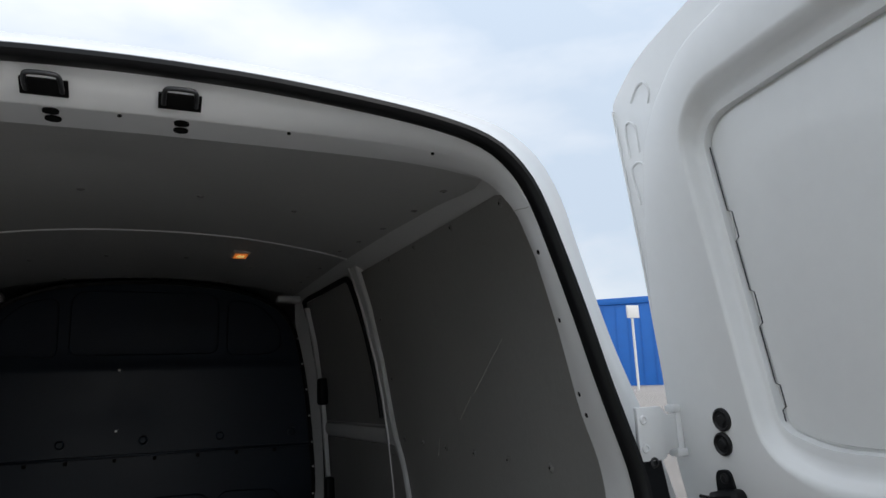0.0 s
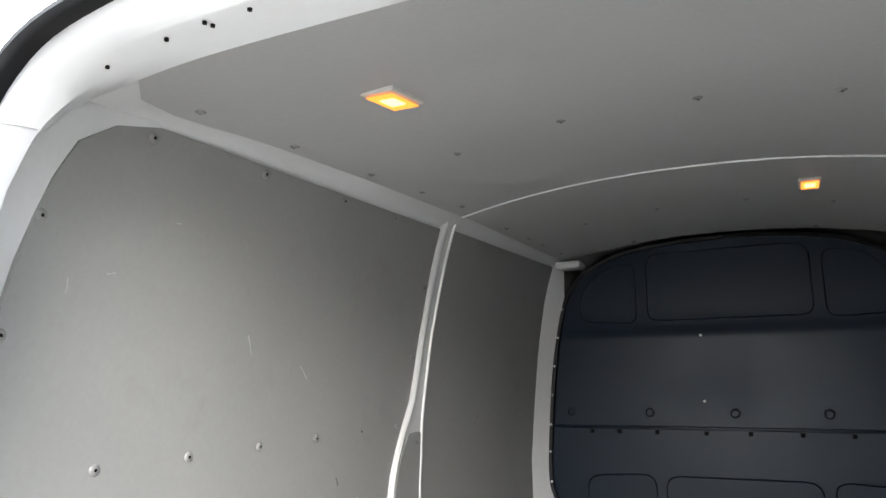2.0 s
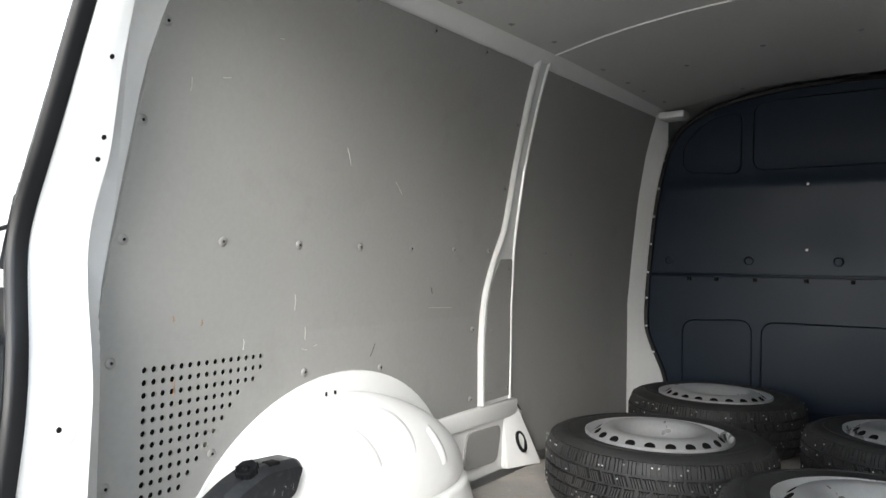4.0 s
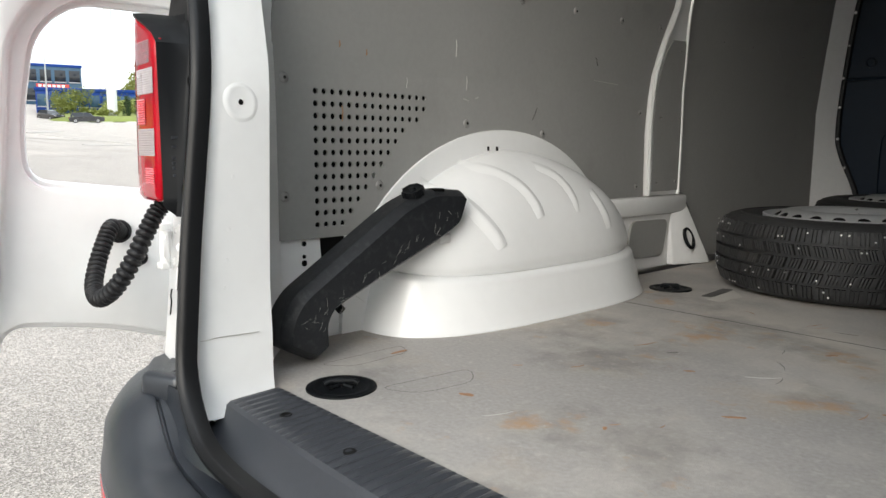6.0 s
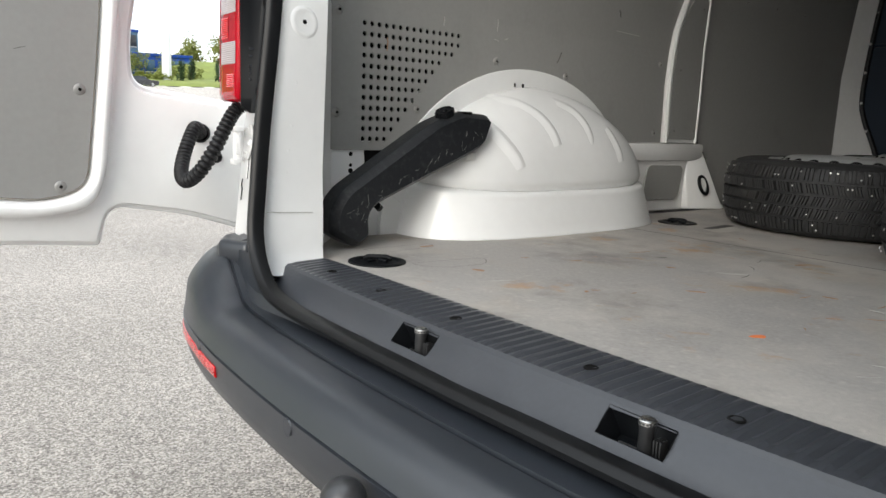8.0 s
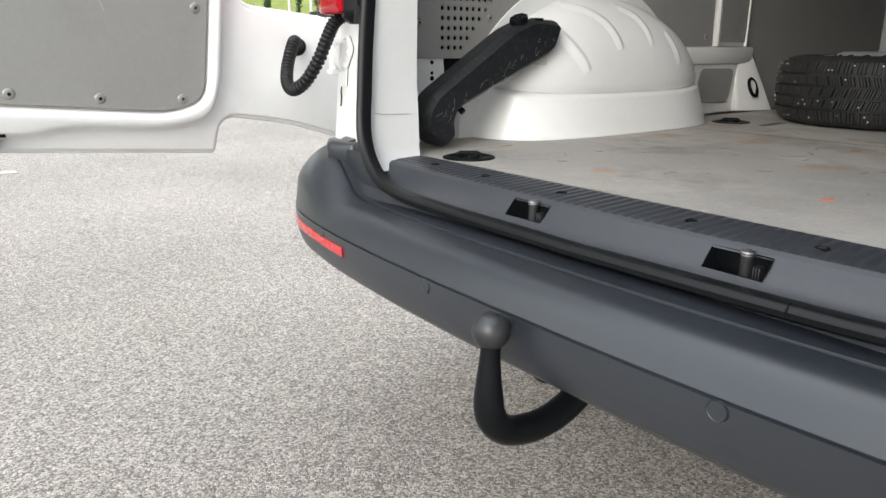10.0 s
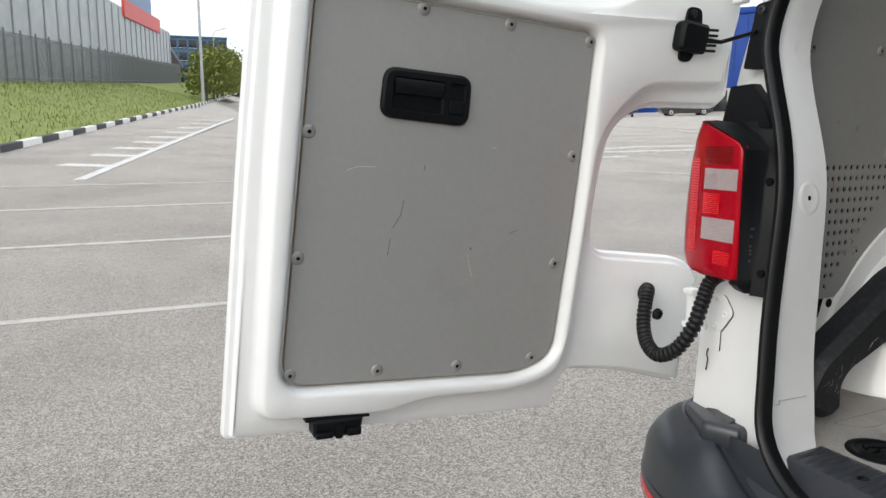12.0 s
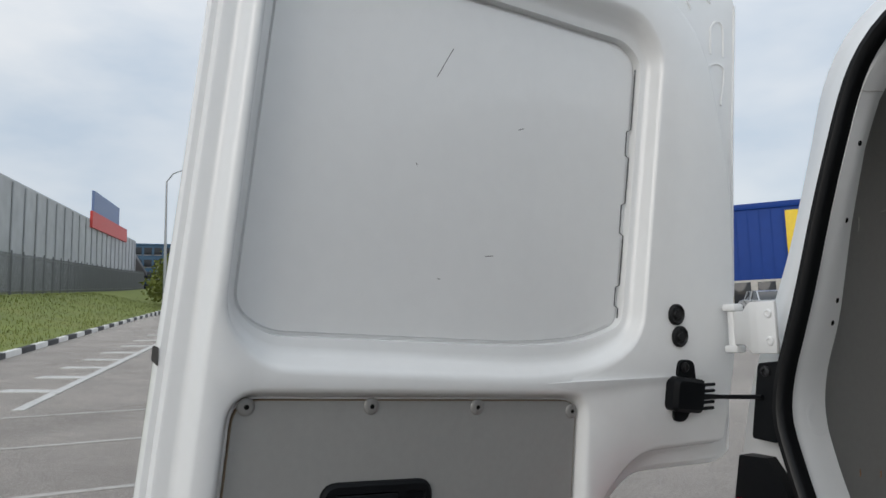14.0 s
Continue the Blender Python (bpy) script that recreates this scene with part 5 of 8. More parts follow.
tow = van_part("tow_bar", tube(spline([(hx, -0.276, 0.448), (hx, -0.277, 0.425), (hx, -0.278, 0.385), (hx, -0.274, 0.346), (hx, -0.250, 0.317), (hx, -0.205, 0.303), (hx, -0.150, 0.306), (hx, -0.095, 0.332), (hx, -0.03, 0.40)], 4), [0.0135, 0.0135, 0.0135, 0.014, 0.0145, 0.0155, 0.0165, 0.0175, 0.019, 0.020, 0.0205, 0.021] + [0.0215] * 21, 18), PLASTIC, van, "black swan-neck tow bar")
ball = lathe([(0.0008, 0.4945)] + [(0.0255 * math.sin(a), 0.470 + 0.0255 * math.cos(a)) for a in [math.pi * k / 16 for k in range(2, 15)]] + [(0.0135, 0.443)], 28, "z", None, (hx, -0.276, 0))
van_part("tow_ball", ball, DARK_STEEL, tow, "black painted tow ball", 60)
sock = lathe([(0.030, -0.19), (0.033, -0.187), (0.033, -0.16), (0.028, -0.155), (0.028, -0.11)], 20, "y", None, (hx + 0.005, 0, 0.405))
van_part("tow_socket", sock, RUBBER, tow, "black trailer socket")

# ---- tail lights ----


def tail_light(sign):
    def q(s, y, z):
        return Vector((sign * s, y, z))
    # black housing between the lamp and the seal: a flange with a raised shell behind the lens
    inner = [(0.87, 0.666), (1.128, 0.666), (1.150, 0.706), (1.168, 0.746), (1.19, 0.768)]
    secs = []
    for z in (0.872, 0.876, 0.886, 0.90, 0.95, 1.0, 1.06, 1.10, 1.122, 1.136, 1.150, 1.162, 1.172):
        i = polyline_at([(b, a) for a, b in SEAL], z) + 0.008
        e = polyline_at(inner, z)
        dep = -0.088 * min(1.0, 0.80 + (z - 0.872) / 0.07)
        f = min(e - 0.012, max(i + 0.022, e - 0.022))
        secs.append([q(i, lean(z) - 0.046, z), q(i + 0.008, lean(z) - 0.055, z), q(f, lean(z) - 0.060, z), q(f + 0.004, lean(z) - 0.064, z), q(f + 0.008, dep + 0.008, z), q(e - 0.001, dep - 0.008, z), q(e + 0.03, dep + 0.004, z), q(e + 0.03, lean(z) + 0.02, z), q(i + 0.03, lean(z) - 0.02, z)])
    light = van_part("tail_light", rings(secs), PLASTIC, van, "red and clear tail light in a black housing", 40)
    # black plate above
    up = [q(0.664, lean(1.17) - 0.062, 1.160), q(0.785, lean(1.17) - 0.050, 1.160), q(0.780, lean(1.225) - 0.044, 1.236), q(0.728, lean(1.24) - 0.050, 1.238), q(0.694, lean(1.22) - 0.058, 1.206)]
    van_part("upper_plate", rings([up, [p + Vector((0, 0.03, 0)) for p in up]]), PLASTIC, light)
    # red lens: faces the rear and wraps round the corner
    left = [(0.891, 0.690), (0.896, 0.673), (0.906, 0.671), (0.93, 0.669), (1.12, 0.669), (1.134, 0.677), (1.150, 0.713), (1.166, 0.752), (1.174, 0.768)]
    right = [(0.891, 0.745), (0.896, 0.790), (0.906, 0.815), (0.92, 0.829), (0.945, 0.836), (1.00, 0.836), (1.06, 0.829), (1.10, 0.819), (1.134, 0.806), (1.150, 0.798), (1.166, 0.787), (1.174, 0.776)]

    def lens_at(s, z, d):
        flat, turn = max(0.0, s - 0.664), max(0.0, s - 0.745)
        return q(s, -0.090 + 0.02 * (z - 1.03) + 0.07 * flat + 2.8 * turn * turn + 0.064 * turn - d, z)

    def patch(s0, s1, z0, z1, d, nz, wave):
        return rings([[lens_at(s0 + (s1 - s0) * k / 6, z0 + (z1 - z0) * j / nz, d + (wave if j % 2 else 0.0)) for k in range(7)] for j in range(nz + 1)], False, False)
    zs = [0.891, 0.8925, 0.896, 0.901, 0.906, 0.913, 0.93, 0.96, 1.0, 1.04, 1.08, 1.10, 1.12, 1.127, 1.134, 1.142, 1.150, 1.158, 1.166, 1.171, 1.174]
    cols = [0.0, 0.015, 0.04, 0.08, 0.15, 0.25, 0.35, 0.45, 0.55, 0.65, 0.75, 0.83, 0.90, 0.95, 0.98, 1.0]
    secs = []
    for j, z in enumerate(zs):
        a, b = polyline_at(left, z), polyline_at(right, z)
        vz = min(1.0, (z - 0.891) / 0.016, (1.174 - z) / 0.012)
        row = [lens_at(a - 0.001, z, -0.008)]
        for c in cols:
            e = min(1.0, c * (b - a) / 0.010, (1 - c) * (b - a) / 0.012, max(0.0, vz))
            row.append(lens_at(a + (b - a) * c, z, 0.010 * math.sqrt(max(0.0, 1 - (1 - e) ** 2))))
        row.append(lens_at(b + 0.001, z, -0.03))
        secs.append(row)
    secs.insert(0, [p + Vector((0, 0.05, 0)) for p in secs[0]])
    secs.append([p + Vector((0, 0.05, 0)) for p in secs[-1]])
    van_part("lens", rings(secs, False, False), RED, light, "glossy red lens", 60)
    for z0, z1 in ((1.051, 1.088), (0.960, 1.000)):
        van_part("clear_segment", patch(0.676, 0.757, z0, z1, 0.0104, 22, 0.0006), CLEAR, light, "clear ribbed lamp segment", 10)
    van_part("ribbed_segment", patch(0.715, 0.757, 1.006, 1.044, 0.0104, 22, 0.0012), RED_BRIGHT, light, "", 10)
    van_part("ribbed_segment", patch(0.774, 0.806, 0.930, 1.105, 0.0102, 70, 0.0009), RED_BRIGHT, light, "", 10)
    van_part("ribbed_segment", patch(0.682, 0.722, 0.918, 0.942, 0.0102, 14, 0.0012), RED_BRIGHT, light, "", 10)
    van_part("deep_segment", patch(0.690, 0.760, 1.095, 1.128, 0.0100, 22, 0.0007), RED_DARK, light, "", 10)
    for side_s, o in ((left, -0.0005), (right, 0.0005)):
        van_part("lens_rim", tube([lens_at(polyline_at(side_s, z) + o, z, 0.0) for z in (zs[2:-1] if o > 0 else zs[2:-7])], 0.0040, 8), RED_DARK, light, "dark red lens rim")
    for z in (0.912, 1.068):
        i = polyline_at([(b, a) for a, b in SEAL], z) + 0.022
        disc = lathe([(0.0068, -0.004), (0.0064, 0.0008)], 14, "y", None, (sign * i, lean(z) - 0.0585, z))
        van_part("screw_hole", disc, BLACK_HOLE, light)
    # moulded marks: unreadable, plain bars
    for k, (w, z) in enumerate(((0.010, 0.985), (0.012, 0.972), (0.008, 0.955), (0.008, 0.948), (0.008, 0.941), (0.006, 0.930))):
        van_part("moulded_mark", box((sign * 0.6545 - 0.0012, -0.084, z), (sign * 0.6545 + 0.0012, -0.084 + w, z + 0.004)), SILL, light)
    return light


for sign in (-1, 1):
    tail_light(sign)


# ---- rear doors ----
D_O = Vector((-1.0003, -0.3533, 0.7211))
D_U = Vector((0.03775, -0.99668, 0.07212))
D_W = Vector((0.09112, 0.07530, 0.99299))
D_IN = Vector((0.99513, 0.03091, -0.09366))
R_O = Vector((-0.978, -0.355, 0.721))
R_U = Vector((0.00997, -0.99652, 0.08271))
R_W = Vector((0.09920, 0.08329, 0.99158))
R_IN = Vector((0.99502, 0.00168, -0.09969))


def left_door(u, w, d):
    """A place on the left door: u from the hinge side to the free edge, w up, d towards the inside."""
    return D_O + D_U * u + D_W * w + D_IN * (d + 0.125 * max(0.0, -0.06 - u))


def right_door(u, w, d):
    p = R_O + R_U * u + R_W * w + R_IN * d
    return Vector((2 * xc(p.y) - p.x - 0.008, p.y, p.z - 0.030))


OUTLINE = [(0.572, -0.116, 0.012), (-0.092, -0.128, 0.012), (-0.102, -0.060, 0.012), (-0.122, -0.044, 0.012), (-0.255, -0.052, 0.05), (-0.395, -0.085, 0.012), (-0.394, 0.120, 0.02), (-0.402, 0.160, 0.012), (-0.376, 0.189, 0.015), (-0.340, 0.200, 0.02), (-0.132, 0.208, 0.035), (-0.122, 0.30, 0.05), (-0.132, 0.440, 0.05), (-0.185, 0.497, 0.04), (-0.372, 0.512, 0.012), (-0.392, 0.533, 0.012), (-0.389, 0.58, 0.03), (-0.384, 0.655, 0.015), (-0.368, 0.680, 0.01), (-0.372, 0.775, 0.01), (-0.386, 0.800, 0.015), (-0.366, 1.05, 0.2), (-0.352, 1.342, 0.028), (-0.25, 1.392, 0.05), (0.10, 1.428, 0.1), (0.536, 1.430, 0.02), (0.552, 0.90, 0.2), (0.568, 0.45, 0.2)]
PLATEAU = [(0.534, -0.080, 0.05), (0.300, -0.090, 0.04), (0.215, -0.070, 0.04), (0.030, -0.074, 0.06), (-0.074, -0.046, 0.05), (-0.094, 0.030, 0.06), (-0.094, 0.20, 0.05), (-0.096, 0.445, 0.06), (-0.170, 0.530, 0.04), (-0.350, 0.548, 0.02), (-0.366, 0.70, 0.03), (-0.335, 1.00, 0.1), (-0.255, 1.245, 0.07), (-0.12, 1.335, 0.05), (0.20, 1.372, 0.1), (0.508, 1.378, 0.04), (0.522, 0.90, 0.2), (0.536, 0.45, 0.2)]
WINDOW = [(0.486, 0.720, 0.05), (0.440, 0.690, 0.04), (0.040, 0.694, 0.06), (-0.075, 0.708, 0.06), (-0.140, 0.738, 0.02), (-0.145, 1.178, 0.025), (-0.109, 1.206, 0.03), (0.10, 1.204, 0.1), (0.472, 1.184, 0.05)]
WINDOW_OUT = [(0.502, 0.700, 0.06), (0.450, 0.648, 0.05), (0.040, 0.640, 0.06), (-0.078, 0.655, 0.07), (-0.160, 0.712, 0.06), (-0.168, 1.196, 0.06), (-0.115, 1.254, 0.06), (0.10, 1.252, 0.1), (0.492, 1.232, 0.06)]
PLY_RIM = [(0.492, -0.022, 0.05), (0.020, -0.034, 0.06), (-0.058, -0.005, 0.05), (-0.062, 0.30, 0.1), (-0.054, 0.622, 0.03), (0.480, 0.620, 0.035)]
PLY_LOOP = [(0.486, -0.016, 0.045), (0.020, -0.028, 0.06), (-0.052, 0.0, 0.05), (-0.056, 0.30, 0.1), (-0.048, 0.616, 0.025), (0.474, 0.614, 0.03)]


def door_skin(fn):
    """Inner door pressing: flange, raised frame, sunk window field and a shallow bed for the panel."""
    bm = bmesh.new()
    out = rounded(OUTLINE, 5)
    plat = rounded(PLATEAU, 6)
    win = rounded(WINDOW, 5)
    bed = rounded(PLY_RIM, 6)
    back = loop_verts(bm, out, fn, -0.034)
    edge0 = loop_verts(bm, out, fn, -0.022)
    edge1 = loop_verts(bm, inset(out, 0.003), fn, -0.017)
    edge2 = loop_verts(bm, inset(out, 0.010), fn, -0.016)
    edge3 = loop_verts(bm, inset(out, 0.013), fn, -0.002)
    edge4 = loop_verts(bm, inset(out, 0.017), fn, 0.0)
    for a, b in ((back, edge0), (edge0, edge1), (edge1, edge2), (edge2, edge3), (edge3, edge4)):
        strip(bm, a, b)
    fill(bm, back)
    rows = [loop_verts(bm, inset(plat, o), fn, d) for o, d in ((-0.003, 0.0), (0.002, 0.002), (0.006, 0.009), (0.010, 0.019), (0.014, 0.026), (0.019, 0.029))]
    fill(bm, edge4, rows[0])
    for a, b in zip(rows, rows[1:]):
        strip(bm, a, b)
    wout = rounded(WINDOW_OUT, 5)
    wrows = [loop_verts(bm, [a.lerp(b, k) for a, b in zip(wout, win)], fn, d) for k, d in ((0.0, 0.029), (0.12, 0.028), (0.26, 0.022), (0.42, 0.010), (0.58, 0.002), (0.75, 0.0), (0.93, -0.001), (1.0, -0.002))]
    wrows += [loop_verts(bm, inset(win, 0.0008), fn, -0.017), loop_verts(bm, inset(win, 0.005), fn, -0.017), loop_verts(bm, inset(win, 0.007), fn, -0.0125), loop_verts(bm, inset(win, 0.012), fn, -0.012)]
    brows = [loop_verts(bm, inset(bed, o), fn, d) for o, d in ((-0.012, 0.029), (-0.008, 0.0275), (-0.004, 0.021), (-0.001, 0.011), (0.002, 0.006), (0.010, 0.006))]
    fill(bm, rows[-1], wrows[0], brows[0])
    for rr in (wrows, brows):
        for a, b in zip(rr, rr[1:]):
            strip(bm, a, b)
    fill(bm, wrows[-1])
    fill(bm, brows[-1])
    return bm


def rear_door(fn, side):
    door = part("rear_door", door_skin(fn), WHITE, van, "white inner side of an open rear door", 45)
    outward = (fn(0, 0, 1) - fn(0, 0, 0)).normalized()
    up = (fn(0, 1, 0) - fn(0, 0, 0)).normalized()
    ply = part("door_panel", slab(rounded(PLY_LOOP, 6), fn, 0.0065, 0.0145, 0.0008), PLY, door, "scratched grey plywood door panel", 30)
    part("panel_edge", slab(inset(rounded(PLY_LOOP, 6), -0.0012), fn, 0.0062, 0.0135), PLY_EDGE, ply, "bare plywood edge")
    for u, w in ((0.460, 0.607), (0.297, 0.608), (0.133, 0.607), (-0.040, 0.601), (0.471, 0.401), (0.475, 0.201), (0.475, 0.003), (0.320, -0.001), (0.161, -0.005), (-0.005, -0.001), (-0.037, 0.394), (-0.029, 0.188)):
        piece("rivet", RIVET_BIG, ply, frame_at(fn(u, w, 0.0143), outward))
    # dark notched bar paints the shadow line in the window field's edge gap
    gap = [(-0.116, 0.748), (-0.116, 0.764), (-0.109, 0.768), (-0.109, 0.798), (-0.116, 0.802), (-0.117, 0.884), (-0.110, 0.888), (-0.110, 0.934), (-0.117, 0.938), (-0.118, 1.014), (-0.111, 1.018), (-0.111, 1.058), (-0.119, 1.062), (-0.120, 1.165)]
    part("window_gap", tube([fn(u - 0.022, w, -0.0115) for u, w in gap], 0.0010, 6), SILL, door)
    # folded edge along the hinge side
    skin = bvhtree.BVHTree.FromBMesh(door_skin(fn))
    fold = [p for p in inset(rounded(OUTLINE, 5), 0.0085) if p.x < -0.33 and 0.535 < p.y < 1.33]
    part("edge_fold", tube([skin.find_nearest(fn(p.x, p.y, 0.02))[0] for p in fold], 0.0028, 8), WHITE, door)
    # pressed pads by the upper hinge corner
    for pts in (((-0.318, 1.135), (-0.322, 1.19), (-0.316, 1.205), (-0.298, 1.206), (-0.286, 1.19), (-0.296, 1.135)), ((-0.318, 1.222), (-0.314, 1.268), (-0.305, 1.283), (-0.292, 1.278), (-0.286, 1.262), (-0.290, 1.222)), ((-0.282, 1.312), (-0.256, 1.330), (-0.238, 1.328), (-0.230, 1.308), (-0.240, 1.290))):
        part("pressed_pad", tube(spline([fn(u, w, 0.0) for u, w in pts], 4), 0.0026, 6), WHITE, door)
    # inside handle: a framed bowl with a flap and a small lock
    rim = rounded([(0.358, 0.434, 0.022), (0.196, 0.430, 0.022), (0.198, 0.512, 0.022), (0.356, 0.512, 0.022)], 5)
    bowl = rounded([(0.342, 0.446, 0.006), (0.246, 0.444, 0.006), (0.248, 0.499, 0.006), (0.340, 0.499, 0.006)], 4)
    lock = rounded([(0.238, 0.447, 0.004), (0.207, 0.446, 0.004), (0.208, 0.499, 0.004), (0.238, 0.499, 0.004)], 4)
    bm = bmesh.new()
    a = loop_verts(bm, inset(rim, -0.001), fn, 0.0145)
    b = loop_verts(bm, rim, fn, 0.0185)
    c = loop_verts(bm, inset(rim, 0.004), fn, 0.0215)
    strip(bm, a, b)
    strip(bm, b, c)
    ho = loop_verts(bm, bowl, fn, 0.0215)
    hi = loop_verts(bm, inset(bowl, 0.003), fn, 0.0153)
    lo = loop_verts(bm, lock, fn, 0.0215)
    li = loop_verts(bm, inset(lock, 0.002), fn, 0.017)
    fill(bm, c, ho, lo)
    strip(bm, ho, hi)
    strip(bm, lo, li)
    fill(bm, hi)
    fill(bm, li)
    handle = part("handle", bm, PLASTIC, door, "black plastic recessed door handle", 30)
    flap = [[fn(u, w, d) for w, d in ((0.497, 0.020), (0.494, 0.0225), (0.482, 0.023), (0.473, 0.021), (0.472, 0.015))] for u in (0.338, 0.250)]
    part("handle_flap", rings(flap, False, False), PLASTIC, handle)
    part("lock_slider", slab(rounded([(0.236, 0.449, 0.002), (0.209, 0.448, 0.002), (0.210, 0.470, 0.002), (0.236, 0.470, 0.002)], 2), fn, 0.016, 0.0215, 0.001), PLASTIC, handle)
    # rubber plugs, check arm, latch
    for u, w in ((-0.218, 0.762), (-0.228, 0.727)):
        bm = lathe([(0.0175, 0.0), (0.0172, 0.004), (0.0145, 0.006), (0.012, 0.003), (0.008, 0.003), (0.0065, 0.0055), (0.001, 0.0058)], 22)
        bm.transform(frame_at(fn(u, w, 0.0285), outward))
        part("rubber_plug", bm, RUBBER, door, "black rubber plug")
    plate = part("check_plate", slab(rounded([(-0.222, 0.590, 0.012), (-0.250, 0.590, 0.012), (-0.268, 0.640, 0.012), (-0.258, 0.690, 0.012), (-0.226, 0.690, 0.012)], 4), fn, 0.027, 0.033, 0.001), PLASTIC, door)
    part("check_housing", slab(rounded([(-0.205, 0.608, 0.012), (-0.268, 0.606, 0.010), (-0.270, 0.660, 0.010), (-0.206, 0.664, 0.016)], 5), fn, 0.030, 0.052, 0.006), PLASTIC, door, "black door check housing")
    part("check_bolt", lathe_at(fn(-0.238, 0.678, 0.033), outward, [(0.008, 0), (0.008, 0.003), (0.005, 0.0045), (0.001, 0.003)]), RUBBER, door)
    for w in (0.614, 0.624, 0.642, 0.652):
        part("check_finger", tube([fn(-0.268, w, 0.045), fn(-0.290, w + 0.002, 0.045)], 0.0028, 6), PLASTIC, door)
    end = Vector((-0.785, -0.018, 1.328)) if side < 0 else Vector((2 * xc(0) + 0.782, -0.018, 1.30))
    part("check_rod", tube([fn(-0.262, 0.633, 0.045), fn(-0.30, 0.634, 0.046), end], [0.0055, 0.0038, 0.0038], 8), PLASTIC, door, "black steel check rod")
    if side < 0:
        latch = part("latch", slab(rounded([(0.430, -0.110, 0.006), (0.346, -0.112, 0.006), (0.343, -0.078, 0.004), (0.432, -0.078, 0.004)], 3), fn, 0.0, 0.030, 0.004), PLASTIC, door, "black latch under the panel")
        part("latch_flange", slab(rounded([(0.446, -0.080, 0.002), (0.330, -0.081, 0.002), (0.332, -0.070, 0.002), (0.445, -0.070, 0.002)], 2), fn, 0.002, 0.026, 0.001), PLASTIC, latch)
        part("latch_claw", slab(rounded([(0.392, -0.112, 0.002), (0.380, -0.112, 0.002), (0.378, -0.088, 0.003), (0.394, -0.088, 0.003)], 2), fn, 0.029, 0.034, 0.001), BLACK_HOLE, latch)
        for u0, u1, w0, w1 in ((0.428, 0.398, -0.108, -0.098), (0.372, 0.348, -0.108, -0.094)):
            part("latch_tooth", slab(rounded([(u0, w0, 0.002), (u1, w0, 0.002), (u1, w1, 0.002), (u0, w1, 0.002)], 2), fn, 0.028, 0.037, 0.001), PLASTIC, latch)
        # scratches on the panel
        for pts, me in ((((0.405, 0.345), (0.385, 0.352), (0.372, 0.352), (0.357, 0.353)), SCRATCH_SEAM), (((0.300, 0.300), (0.303, 0.275), (0.316, 0.252)), SCRATCH_DARK), (((0.318, 0.235), (0.321, 0.205)), SCRATCH_DARK), (((0.165, 0.205), (0.157, 0.180), (0.150, 0.165)), SCRATCH_SEAM), (((0.082, 0.245), (0.070, 0.250), (0.064, 0.252)), SCRATCH_DARK), (((0.268, 0.360), (0.267, 0.352)), SCRATCH_DARK), (((0.162, 0.220), (0.159, 0.214)), BLACK_HOLE), (((0.142, 0.398), (0.132, 0.398)), SCRATCH_SEAM)):
            part("scratch", tube([fn(u, w, 0.0146) for u, w in pts], 0.0006, 5), me, ply)
        for pts in (((0.205, 1.115), (0.222, 1.080), (0.228, 1.068)), ((0.122, 0.822), (0.108, 0.824)), ((0.08, 1.02), (0.07, 1.024)), ((0.20, 0.782), (0.195, 0.782)), ((0.485, 0.60), (0.487, 0.56)), ((0.25, 0.94), (0.247, 0.937))):
            part("scratch", tube([fn(u, w, -0.0121) for u, w in pts], 0.0006, 5), SCRATCH_DARK, door)
        part("edge_chip", slab(rounded([(0.566, 0.655, 0.002), (0.558, 0.648, 0.002), (0.559, 0.670, 0.002), (0.566, 0.672, 0.002)], 2), fn, -0.018, -0.0158), SCRATCH_DARK, door, "dark chip on the door's edge")
        # grommets and cable hose to the tail light
        for u, w, r in ((-0.265, 0.128, 0.021), (-0.303, 0.080, 0.0125)):
            part("grommet", lathe_at(fn(u, w, 0.001), outward, [(r, 0), (r * 0.95, 0.006), (r * 0.7, 0.009), (r * 0.55, 0.004), (0.001, 0.004)]), RUBBER, door, "black rubber grommet")
        path = spline([fn(-0.265, 0.128, 0.004), (-0.940, -0.101, 0.838), (-0.925, -0.119, 0.815), (-0.907, -0.138, 0.780), (-0.876, -0.154, 0.750), (-0.840, -0.157, 0.738), (-0.808, -0.143, 0.758), (-0.795, -0.119, 0.800), (-0.802, -0.092, 0.845), (-0.808, -0.068, 0.878), (-0.792, -0.044, 0.894), (-0.75, -0.03, 0.90)], 24)
        rad = [0.0130 + (-0.0022, 0.0004, 0.0014, 0.0014, 0.0004)[i % 5] for i in range(len(path))]
        part("cable_hose", tube(path, rad, 14), RUBBER, door, "black corrugated cable hose")
    # hinges: a knuckle by the door's edge and a leaf bolted to the pillar
    for pts, zc, hp, ha in (((((-0.866, 0.030), (-0.848, 0.016), (-0.825, 0.004), (-0.806, -0.004), (-0.790, -0.007), (-0.758, -0.007)), 1.433, 0.040, 0.027)), ((((-0.892, -0.030), (-0.872, -0.037), (-0.855, -0.041), (-0.836, -0.043), (-0.815, -0.061), (-0.782, -0.063)), 0.805, 0.032, 0.018))):
        if side > 0:
            pts = [(2 * xc(0) - x, y) for x, y in pts]
            zc -= 0.025
        kx, ky = pts[0]
        hinge = part("hinge", tube([(kx, ky, zc - 0.034), (kx, ky, zc + 0.034)], 0.0100, 16), WHITE, door, "white painted door hinge")
